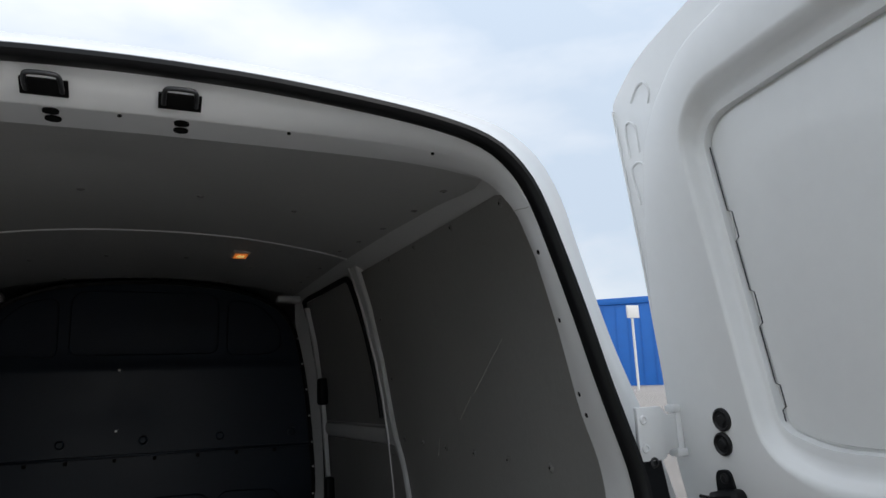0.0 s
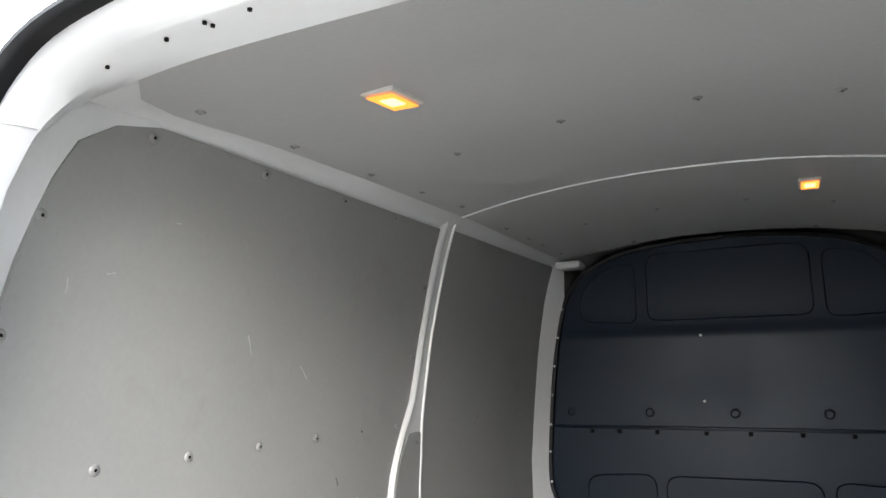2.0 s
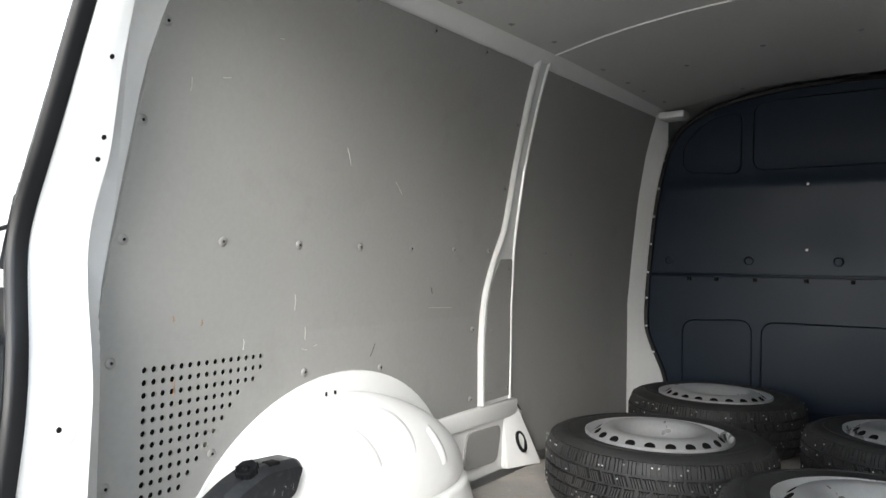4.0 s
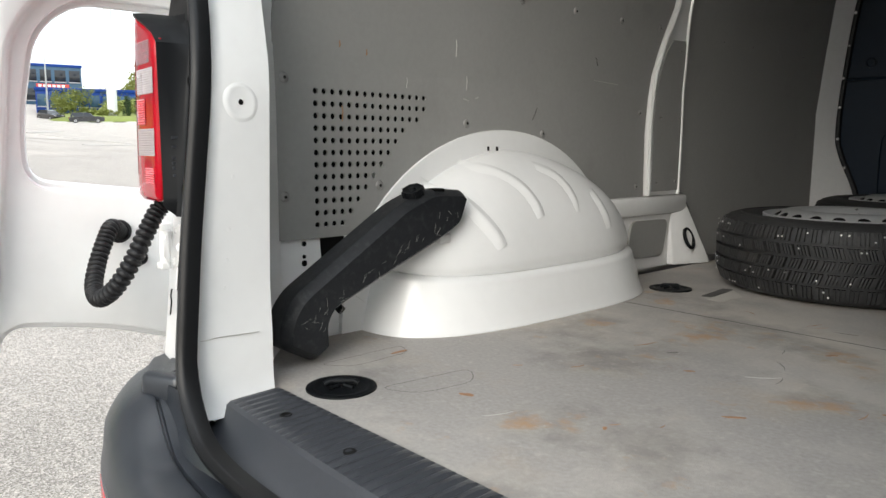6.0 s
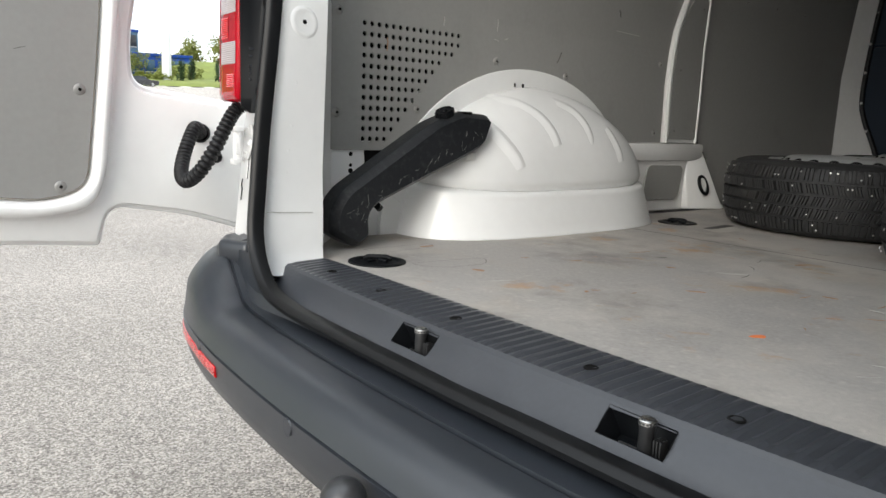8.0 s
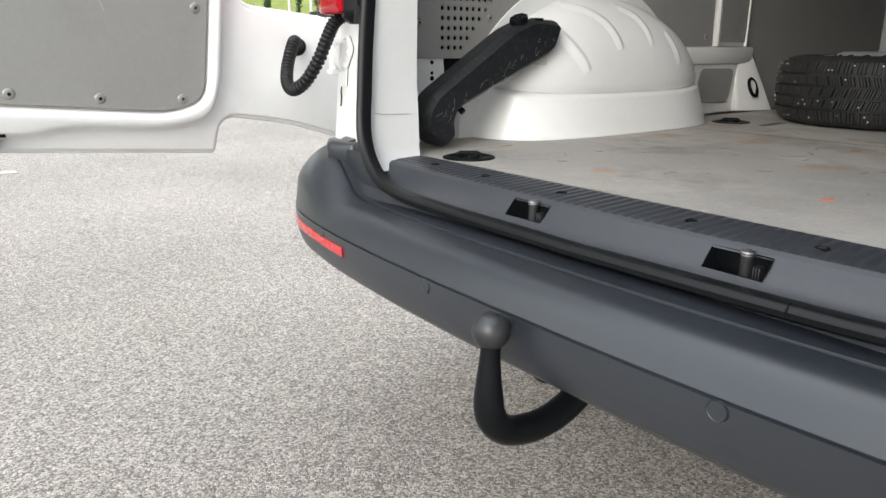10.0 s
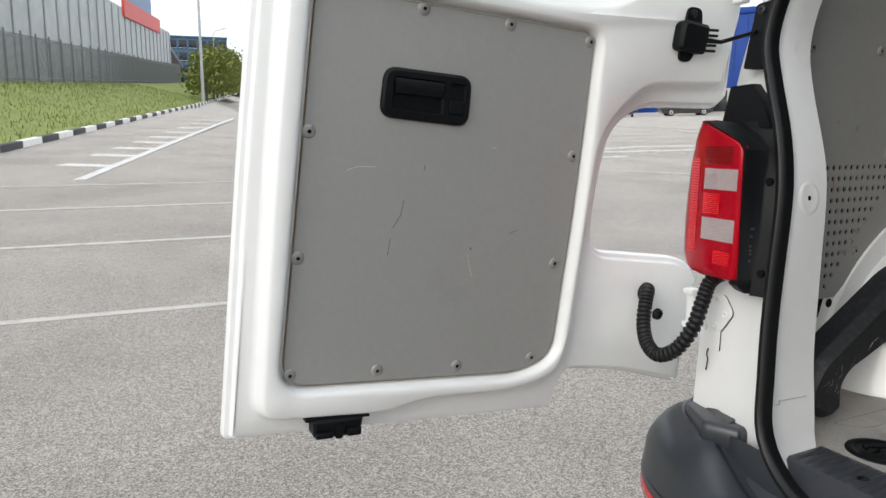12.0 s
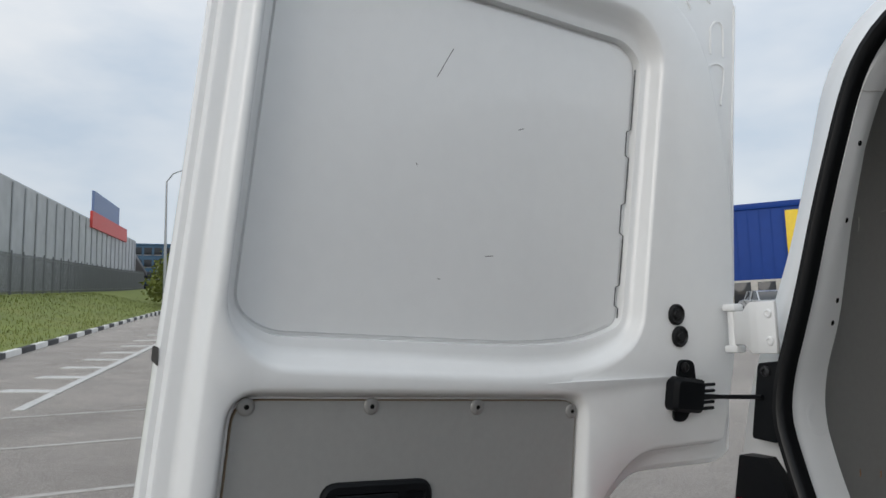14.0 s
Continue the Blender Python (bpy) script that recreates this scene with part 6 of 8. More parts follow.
        for z in (-0.034, 0.034):
            part("hinge_lug", box((kx - 0.013, ky - 0.013, zc + z - 0.0065), (kx + 0.013, ky + 0.011, zc + z + 0.0065), 0.004), WHITE, hinge)
        secs = []
        for i, (x, y) in enumerate(pts):
            h = ha if i < 3 else hp
            secs.append([Vector((x, y - 0.004, zc - h)), Vector((x, y + 0.004, zc - h)), Vector((x, y + 0.004, zc + h)), Vector((x, y - 0.004, zc + h))])
        low = zc < 1.0
        hb = rings(secs[:4] if low else secs)
        bmesh.ops.bevel(hb, geom=hb.edges[:], offset=0.002, segments=2, affect="EDGES", profile=0.5)
        part("hinge_leaf", hb, WHITE, hinge)
        if low:
            def leaf_at(x, z, d):
                return Vector((x if side < 0 else 2 * xc(0) - x, -0.0435 - 0.175 * (x + 0.81) + 0.125 * (z + zc - 0.8) - d, zc + z))
            leaf = rounded([(-0.846, 0.038, 0.008), (-0.800, 0.047, 0.010), (-0.7665, 0.017, 0.012), (-0.796, -0.026, 0.010), (-0.836, -0.021, 0.008)], 5)
            part("hinge_plate", slab(leaf, leaf_at, -0.004, 0.004, 0.0015), WHITE, hinge)
            # black copy of the outline, shifted sideways, as a painted shadow edge
            part("hinge_gap", slab([p + Vector((0.0022, -0.0004)) for p in leaf], leaf_at, -0.004, 0.0006), BLACK_HOLE, hinge)
            strap = rounded([(-0.8235, -0.018, 0.004), (-0.796, -0.022, 0.004), (-0.792, -0.061, 0.004), (-0.809, -0.059, 0.004), (-0.824, -0.034, 0.006)], 4)
            part("hinge_strap", slab(strap, leaf_at, -0.004, 0.0025, 0.001), WHITE, hinge)
            # the strap's shadow edge, painted the same way
            part("hinge_gap", slab([p + Vector((0.0018, 0.0)) for p in strap], leaf_at, -0.004, 0.0006), BLACK_HOLE, hinge)
            bolts = [leaf_at(x, z, 0.004) for x, z in ((-0.812, 0.0335), (-0.787, 0.010), (-0.809, -0.015))]
        else:
            bolts = [Vector((pts[4][0] * 0.35 + pts[5][0] * 0.65, pts[4][1] - 0.004, zc + z)) for z in (-0.021, 0.021)]
        for p in bolts:
            part("hinge_bolt", lathe_at(p, (0, -1, 0), [(0.0072, 0), (0.0066, 0.0022), (0.0042, 0.0030), (0.0034, 0.0008), (0.001, 0.0008)]), WHITE, hinge)
    for pts in (((-0.822, 0.742), (-0.824, 0.730), (-0.819, 0.722), (-0.820, 0.700)),):
        if side > 0:
            pts = [(2 * xc(0) - x, z) for x, z in pts]
        part("panel_gap", tube([(x, -0.0432 + 0.125 * (z - 0.8), z) for x, z in pts], 0.0013, 6), BLACK_HOLE, door)
    part("check_bracket", slab(rounded([(0.706, 1.262, 0.006), (0.752, 1.265, 0.006), (0.744, 1.378, 0.006), (0.706, 1.382, 0.006)], 3), lambda s, z, d, k=side: Vector((k * s + xc(0), lean(z) - 0.046 - d, z)), -0.03, 0.008, 0.002), PLASTIC, door, "black check bracket on the pillar")
    part("bracket_bolt", lathe_at(Vector((side * 0.728 + xc(0), lean(1.366) - 0.053, 1.366)), (0, -1, 0), [(0.0085, 0), (0.0080, 0.004), (0.0045, 0.005), (0.0035, 0.002), (0.001, 0.002)]), DARK_STEEL, door)
    return door


def lathe_at(p, direction, profile, n=18):
    bm = lathe(profile, n)
    bm.transform(frame_at(p, direction))
    return bm


RIVET_BIG = domed("rivet", 0.0105, 0.0035, RIVET)
rear_door(left_door, -1)
rear_door(right_door, 1)


# ---- ground ----
def rise(u):
    return (u + math.sqrt(u * u + 1)) / 2


def kerb_y(x):
    """Line of the kerb along the grass."""
    return -2.7 + (-18.8 - x) * 0.217


def ground_z(x, y):
    """The car park is flat by the van and climbs gently away from it."""
    far = max(0.0, min(1.0, (-x - 36) / 24))
    hollow = max(0.0, min(1.0, (y - kerb_y(x) - 3.5 + 2.5 * far) / (7 - 3 * far)))
    return 0.068 * (rise(-x - 5) - 0.05) + 0.035 * (rise(y - 8) - 0.06) - hollow * (0.030 * rise(-x - 14) + 0.013 * rise(-x - 42) - 0.055 * rise(-x - 112))


def ground_sheet():
    bm = bmesh.new()
    rad = [0.0]
    r = 0.6
    while r < 1500:
        rad.append(r)
        r *= 1.14
    n = 96
    vs = []
    for k in range(n):
        a = 2 * math.pi * k / n
        vs.append([(rr * math.cos(a), rr * math.sin(a)) for rr in rad[1:]])
    c = bm.verts.new((0, 0, ground_z(0, 0)))
    grid = []
    for row in vs:
        out = []
        for x, y in row:
            q = min(1.0, 260 / max(1.0, math.hypot(x, y)))
            out.append(bm.verts.new((x, y, ground_z(x * q, y * q))))
        grid.append(out)
    for k in range(n):
        a, b = grid[k], grid[(k + 1) % n]
        bm.faces.new((c, a[0], b[0]))
        for j in range(len(a) - 1):
            bm.faces.new((a[j], a[j + 1], b[j + 1], b[j]))
    return bm


ground = part("ground", ground_sheet(), ASPHALT, None)
tagged(ground, "pale worn asphalt car park with fine chippings", "ground", "", "structure")


# ---- things in the load space ----
def loose_wheel():
    """A steel wheel with a studded winter tyre, lying flat; its base at the origin."""
    w = thing("spare_wheel", (0, 0, 0), "studded winter tyre on a silver steel rim, lying flat", "wheel", "loose wheels on the load floor")
    R, H = 0.330, 0.205
    prof = [(0.206, 0.020), (0.214, 0.012), (0.240, 0.006), (0.275, 0.003), (0.298, 0.010), (0.310, 0.024), (0.315, 0.034), (0.3175, 0.060), (0.3185, H / 2), (0.3175, H - 0.060), (0.315, H - 0.034), (0.310, H - 0.024), (0.298, H - 0.010), (0.275, H - 0.003), (0.240, H - 0.006), (0.214, H - 0.012), (0.206, H - 0.020)]
    part("tyre", lathe_open(prof, 72), TYRE, w, "worn black winter tyre", 50)
    # tread blocks in five staggered rows
    rnd = random.Random(5)
    verts, faces = [], []
    n = 56
    rows = [(0.018, 0.050, 0.0), (0.057, 0.083, 0.5), (0.090, 0.115, 0.2), (0.122, 0.148, 0.7), (0.155, 0.187, 0.35)]
    for z0, z1, ph in rows:
        shoulder = z0 < 0.03 or z1 > 0.18
        cuts = 3 if shoulder else 4
        for k in range(n):
            start = 2 * math.pi * (k + ph + 0.06) / n
            span = 2 * math.pi * (0.76 + 0.06 * rnd.random()) / n
            skew = 0.012 * (1 if int(z0 * 100) % 2 else -1) if not shoulder else 0.0
            top = R - (0.004 if shoulder else 0.0) - 0.0008 * rnd.random()
            for c in range(cuts):
                a0 = start + span * c / cuts
                a1 = start + span * (c + 0.84 if c < cuts - 1 else c + 1.0) / cuts
                b = len(verts)
                for r, sh in ((0.312, 0.0), (top, 0.0008)):
                    for a, z, s2 in ((a0, z0, -skew), (a1, z0, -skew), (a1, z1, skew), (a0, z1, skew)):
                        rr = r
                        if shoulder and ((z0 < 0.03 and z == z0) or (z1 > 0.18 and z == z1)):
                            rr = r - 0.012
                        ad = a + s2 + (sh / R if a == a0 else -sh / R)
                        zz = z + (sh if z == z0 else -sh)
                        verts.append((rr * math.cos(ad), rr * math.sin(ad), zz))
                for f in ((4, 5, 6, 7), (0, 1, 5, 4), (1, 2, 6, 5), (2, 3, 7, 6), (3, 0, 4, 7)):
                    faces.append([b + i for i in f])
    me = bpy.data.meshes.new("tread")
    me.from_pydata(verts, [], faces)
    me.materials.append(TYRE)
    ob = new("tread", me)
    ob.parent = w
    tagged(ob, "tread blocks", "", "", "stuff")
    # studs in the tread
    bm = bmesh.new()
    for k in range(130):
        a = 2 * math.pi * (k * 0.381966 % 1)
        z = rnd.choice((0.028, 0.040, 0.066, 0.078, 0.128, 0.140, 0.165, 0.178))
        rr = R - (0.005 if z < 0.05 or z > 0.155 else 0.001)
        c = Vector((rr * math.cos(a), rr * math.sin(a), z))
        lathe_s = lathe([(0.0026, 0.0), (0.0022, 0.0016), (0.0008, 0.002)], 7)
        lathe_s.transform(frame_at(c, (math.cos(a), math.sin(a), 0)))
        merge(bm, lathe_s)
    studs = part("studs", bm, STUD, w, "bright steel studs")
    tagged(studs, "", "", "", "stuff")
    # sidewall rib and rim
    part("sidewall_rib", lathe_open([(0.262, H - 0.0045), (0.264, H - 0.0015), (0.267, H - 0.0015), (0.269, H - 0.004)], 60), TYRE, w)
    part("rim", slotted_rim(H), STEEL, w, "silver steel rim with a ring of vent holes", 35)
    part("rim_back", lathe([(0.20, 0.03), (0.19, 0.05), (0.15, 0.06), (0.01, 0.06)], 36), BLACK_HOLE, w)
    part("hub_cap", lathe([(0.034, H - 0.044), (0.033, H - 0.036), (0.028, H - 0.034), (0.001, H - 0.036)], 24), BLACK_HOLE, w, "dark centre bore")
    hole_me = None
    for k in range(20):
        a = 2 * math.pi * (k + 0.5) / 20
        if hole_me is None:
            hb = lathe([(1.0, -0.001), (1.0, 0.0007), (0.9, 0.0009), (0.001, 0.0008)], 16)
            hb.transform(Matrix.Diagonal((0.0125, 0.0150, 1.0, 1.0)))
            hole_me = mesh_from("vent_hole", hb, BLACK_HOLE)
        ho = new("vent_hole", hole_me)
        ho.parent = w
        ho.matrix_basis = Matrix.Rotation(a, 4, "Z") @ Matrix.Translation((0.1755, 0, H - 0.0072)) @ Matrix.Rotation(math.atan2(0.022, 0.029), 4, "Y")
    for k in range(5):
        a = 2 * math.pi * k / 5
        part("bolt_hole", lathe([(0.0085, -0.004), (0.0085, 0.0015)], 12, "z", None, (0.060 * math.cos(a), 0.060 * math.sin(a), H - 0.0395)), BLACK_HOLE, w)
    part("valve", tube([(0.192, 0.02, H - 0.03), (0.186, 0.02, H - 0.002)], 0.004, 8), RUBBER, w)
    return w


def lathe_open(profile, n):
    return rings([[Vector((r * math.cos(2 * math.pi * k / n), r * math.sin(2 * math.pi * k / n), h)) for k in range(n)] for r, h in profile], True, False)


def slotted_rim(H):
    """Rim flange, well, and a dished face with slots near its edge."""
    prof = [(0.212, H - 0.013), (0.2125, H - 0.005), (0.209, H - 0.003), (0.205, H - 0.008), (0.201, H - 0.018), (0.198, H - 0.022), (0.195, H - 0.023), (0.191, H - 0.019), (0.162, H + 0.003), (0.150, H + 0.008), (0.132, H + 0.009), (0.115, H + 0.002), (0.100, H - 0.014), (0.086, H - 0.032), (0.074, H - 0.040), (0.034, H - 0.040)]
    n = 120
    bm = bmesh.new()
    rows = [[bm.verts.new((r * math.cos(2 * math.pi * k / n), r * math.sin(2 * math.pi * k / n), h)) for k in range(n)] for r, h in prof]
    for j in range(len(rows) - 1):
        for k in range(n):
            a, b = rows[j], rows[j + 1]
            q = (k + 1) % n
            bm.faces.new((a[k], a[q], b[q], b[k]))
    return bm


wheel = loose_wheel()
spots = [(-0.340, 1.600, 20), (0.250, 1.225, 75), (-0.385, 2.430, 130), (0.305, 2.080, 200)]
wheel.matrix_basis = pose(spots[0][0], spots[0][1], 0.600, 0, 0, spots[0][2])
for x, y, r in spots[1:]:
    copy_thing(wheel, pose(x, y, 0.600, 0, 0, r))


# black plastic arm against the wheel housing
def tool_cover():
    c = thing("tool_cover", (-0.745, 0.14, 0.600), "black scuffed plastic jack cover leaning on the wheel housing", "tool cover")
    loop = rounded([(0.088, 0.636, 0.012), (0.150, 0.602, 0.010), (0.186, 0.622, 0.012), (0.182, 0.668, 0.02), (0.200, 0.690, 0.02), (0.455, 0.795, 0.02), (0.500, 0.818, 0.015), (0.522, 0.874, 0.008), (0.508, 0.890, 0.01), (0.420, 0.894, 0.02), (0.350, 0.868, 0.02), (0.115, 0.722, 0.03), (0.090, 0.680, 0.02)], 4)

    def fn(y, z, d):
        return Vector((-0.765 + d, y, z))
    bm = bmesh.new()
    a = loop_verts(bm, loop, fn, 0.0)
    b = loop_verts(bm, loop, fn, 0.044)
    e = loop_verts(bm, inset(loop, 0.002), fn, 0.050)
    f = loop_verts(bm, inset(loop, 0.0125), fn, 0.066)
    strip(bm, a, b)
    strip(bm, b, e)
    strip(bm, e, f)
    fill(bm, f)
    fill(bm, a)
    body = part("cover_body", bm, SCUFFED, c, "black scuffed plastic cover", 18)
    knob = bmesh.new()
    lathe([(0.020, 0.0), (0.021, 0.010), (0.0195, 0.014), (0.016, 0.012), (0.007, 0.012), (0.005, 0.016), (0.001, 0.016)], 24, "z", knob)
    knob.transform(frame_at((-0.728, 0.392, 0.884), (0.15, -0.45, 0.9)))
    part("knob", knob, PLASTIC, c, "round ribbed plastic knob")
    for k in range(8):
        a = 2 * math.pi * k / 8
        m = frame_at((-0.728, 0.392, 0.884), (0.15, -0.45, 0.9))
        rib = tube([m @ Vector((0.0205 * math.cos(a), 0.0205 * math.sin(a), 0.001)), m @ Vector((0.0205 * math.cos(a), 0.0205 * math.sin(a), 0.013))], 0.0026, 6)
        part("knob_rib", rib, PLASTIC, c)
    part("slot", box((-0.735, 0.432, 0.886), (-0.712, 0.458, 0.8948), 0.0005), BLACK_HOLE, c)
    part("hook", tube([(-0.752, 0.205, 0.700), (-0.745, 0.222, 0.686), (-0.735, 0.226, 0.678)], 0.008, 8), PLASTIC, c)
    part("clip", box((-0.755, 0.455, 0.783), (-0.720, 0.485, 0.802), 0.003), WHITE_IN, c, "white clip under the cover")
    rnd = random.Random(11)
    for k in range(44):
        t = rnd.random()
        y, z = 0.13 + 0.35 * t, 0.66 + 0.19 * t
        y += rnd.uniform(-0.02, 0.02)
        z += rnd.uniform(-0.02, 0.02)
        a = rnd.uniform(-0.8, 1.6)
        l = rnd.uniform(0.004, 0.020)
        part("scratch", tube([(-0.6989, y, z), (-0.6989, y + l * 0.5 * math.cos(a), z + l * 0.5 * math.sin(a)), (-0.6989, y + l * math.cos(a + 0.06), z + l * math.sin(a + 0.06))], 0.00022, 4), SCRATCH_SEAM, body)


tool_cover()


def floor_dish(x, y, turn):
    """A round black lashing dish let into the floor."""
    d = thing("lashing_dish", (x, y, 0.600), "round black lashing dish with a steel bar, let into the floor", "lashing point", "lashing dishes in the floor")
    bm = lathe_open([(0.056, 0.0), (0.0555, 0.0025), (0.050, 0.0038), (0.043, 0.0030), (0.041, 0.0012), (0.034, 0.0006), (0.001, 0.0006)], 36)
    bm.transform(Matrix.Translation((x, y, 0.600)))
    part("dish", bm, PLASTIC, d)
    bm = tube([(-0.026, 0.004, 0.005), (-0.018, 0.006, 0.009), (0.018, 0.006, 0.009), (0.026, 0.004, 0.005)], 0.005, 10)
    bm.transform(pose(x, y, 0.600, 0, 0, turn))
    part("bar", bm, PLASTIC, d, "dark bar")
    for s in (-1, 1):
        bm = tube([(s * 0.018, -0.014, 0.004), (s * 0.004, -0.004, 0.0055)], 0.003, 8)
        bm.transform(pose(x, y, 0.600, 0, 0, turn))
        part("claw", bm, PLASTIC, d)


floor_dish(-0.575, 0.112, 55)
floor_dish(-0.650, 1.238, 40)
floor_dish(0.520, 0.112, -55)


# plates, slot, stains and chips on the floor
def floor_map(x, y, d):
    return Vector((x, y, 0.600 + d))


boards = [o for o in van.children if o.name.startswith("floor_board")]
for loop in (rounded([(-0.700, 0.150, 0.02), (-0.650, 0.190, 0.03), (-0.655, 0.320, 0.03), (-0.70, 0.335, 0.02)], 4), rounded([(-0.535, 0.150, 0.03), (-0.470, 0.185, 0.03), (-0.455, 0.290, 0.03), (-0.510, 0.335, 0.03)], 4)):
    bm = bmesh.new()
    n = len(loop)
    a = loop_verts(bm, loop, floor_map, 0.0003)
    b = loop_verts(bm, inset(loop, 0.0014), floor_map, 0.0003)
    strip(bm, a, b)
    part("cut_line", bm, SCRATCH_DARK, boards[0])
part("floor_slot", slab(rounded([(-0.545, 1.205, 0.003), (-0.555, 1.345, 0.003), (-0.528, 1.350, 0.003), (-0.518, 1.210, 0.003)], 2), floor_map, -0.004, 0.0008), SCRATCH_DARK, boards[1])
part("floor_slot_edge", slab(rounded([(-0.517, 1.180, 0.003), (-0.520, 1.335, 0.003), (-0.470, 1.280, 0.003), (-0.478, 1.175, 0.003)], 2), floor_map, -0.004, 0.0007), CONCRETE, boards[1], "pale patch on the floor")
rnd = random.Random(3)
for x, y, l, w, a, m in [(0.098, 0.280, 0.014, 0.007, 1.2, ORANGE), (-0.668, 0.305, 0.020, 0.004, 1.6, RUST), (-0.420, 0.235, 0.012, 0.006, 0.4, RUST), (-0.10, 0.45, 0.016, 0.003, 0.7, RUST), (-0.25, 0.60, 0.008, 0.003, 0.6, RUST), (0.05, 0.62, 0.012, 0.003, 0.2, RUST), (-0.12, 0.88, 0.012, 0.003, 1.0, RUST), (0.22, 0.45, 0.010, 0.004, 0.5, RUST), (-0.2, 0.28, 0.006, 0.003, 2.0, RUST)]:
    pts = []
    for k in range(9):
        t = 2 * math.pi * k / 9
        r = 0.75 + 0.5 * rnd.random()
        u, v = l * r * math.cos(t), w * r * math.sin(t)
        pts.append(Vector((x + u * math.cos(a) - v * math.sin(a), y + u * math.sin(a) + v * math.cos(a))))
    part("floor_mark", slab(pts, floor_map, -0.001, 0.0006), m, boards[0])

rnd = random.Random(29)
for k in range(46):
    x, y = rnd.uniform(-0.5, 0.45), 0.12 + 1.05 * rnd.random() ** 0.8
    a, l = rnd.gauss(0.9, 0.7), rnd.uniform(0.012, 0.06)
    pts = [(x + l * t * math.cos(a + 0.3 * t), y + l * t * math.sin(a + 0.3 * t), 0.6002) for t in (0.0, 0.4, 0.75, 1.0)]
    part("floor_scratch", tube(pts, [0.0003, 0.0008, 0.0007, 0.0002], 4), (RUST, SCRATCH_SEAM, RUST, SCRATCH_DARK)[k % 4], boards[0 if y < 0.99 else 1])

# scuffs and rust marks on the left wall panel
for y, z, dy, dz, m in [(0.62, 1.21, 0.004, -0.035, SCRATCH_SEAM), (0.48, 1.12, 0.001, -0.022, SCRATCH_SEAM), (0.66, 1.135, 0.003, -0.03, SCRATCH_SEAM), (0.65, 1.085, 0.02, -0.004, SCRATCH_SEAM), (0.69, 1.088, 0.012, 0.003, SCRATCH_SEAM), (0.75, 1.56, 0.02, -0.04, SCRATCH_SEAM), (0.95, 1.50, 0.035, -0.03, SCRATCH_SEAM), (0.37, 1.155, 0.003, 0.012, RUST), (0.305, 1.165, 0.002, 0.012, RUST), (0.312, 1.055, 0.002, -0.03, RUST), (0.90, 1.045, 0.02, 0.03, SCRATCH_DARK), (1.16, 1.22, 0.012, -0.02, SCRATCH_DARK), (0.3, 1.60, 0.002, 0.025, SCRATCH_SEAM), (0.5, 1.75, 0.012, 0.001, SCRATCH_SEAM), (1.16, 1.16, 0.12, -0.004, SCRATCH_SEAM), (0.37, 1.64, 0.02, 0.004, SCRATCH_SEAM)]:
    pts = [Vector((-(wall(y + dy * t, z + dz * t) - 0.0004), y + dy * t + 0.0015 * math.sin(5 * t), z + dz * t)) for t in (0, 0.35, 0.7, 1.0)]
    van_part("scratch", tube(pts, 0.0011, 5), m, lining_l)
for y, z, dy, dz in ((0.55, 1.60, 0.22, -0.12), (0.80, 1.47, 0.10, -0.06), (1.1, 1.35, 0.03, -0.05)):
    pts = [Vector(((wall(y + dy * t, z + dz * t) - 0.0004), y + dy * t, z + dz * t)) for t in (0, 0.35, 0.7, 1.0)]
    van_part("scratch", tube(pts, 0.0012, 5), SCRATCH_SEAM, lining_r)


# ---- the car park around ----
def draped(pts, width, lift, name, material):
    """A painted stripe laid on the ground."""
    bm = bmesh.new()
    path = []
    for (x0, y0), (x1, y1) in zip(pts, pts[1:]):
        n = max(1, int(math.hypot(x1 - x0, y1 - y0) / 0.6))
        path += [Vector((x0 + (x1 - x0) * k / n, y0 + (y1 - y0) * k / n)) for k in range(n)]
    path.append(Vector(pts[-1]))
    secs = []
    for i, p in enumerate(path):
        t = (path[min(i + 1, len(path) - 1)] - path[max(i - 1, 0)]).normalized()
        s = Vector((-t.y, t.x)) * width / 2
        ring = []
        for q, dz in ((p - s, -0.004), (p - s, lift), (p + s, lift), (p + s, -0.004)):
            ring.append(Vector((q.x, q.y, ground_z(q.x, q.y) + dz + 0.0012 * math.hypot(q.x, q.y) ** 0.9 * (1 if dz > 0 else 0))))
        secs.append(ring)
    rings(secs, True, True, bm)
    ob = part(name, bm, material, None)
    return tagged(ob, "worn white painted parking line on asphalt", "road marking", "painted car park lines", "structure")


for x, end in ((-4.86, -0.25), (-7.3, 1.6), (-9.53, 1.6), (-11.75, 1.6)):
    draped([(x - 0.02, -3.9), (x + 0.07, end)], 0.085, 0.004, "parking_line", LINE_WORN)
draped([(-2.40, -2.60), (-2.00, -0.98)], 0.085, 0.004, "parking_line", LINE_WORN)
draped([(-12.4, -1.35), (-36.6, 5.1)], 0.16, 0.004, "parking_line", LINE)
for x in (-14.4, -16.4, -18.2, -20.1, -22.2, -24.6, -27.2, -30.2, -33.5):
    yl = -1.35 + (-12.4 - x) * 0.2665
    draped([(x, yl - 0.02), (x - 0.45, yl - 0.86 - 0.004 * (x + 14) ** 2 * 0.1)], 0.32, 0.004, "parking_line", LINE)
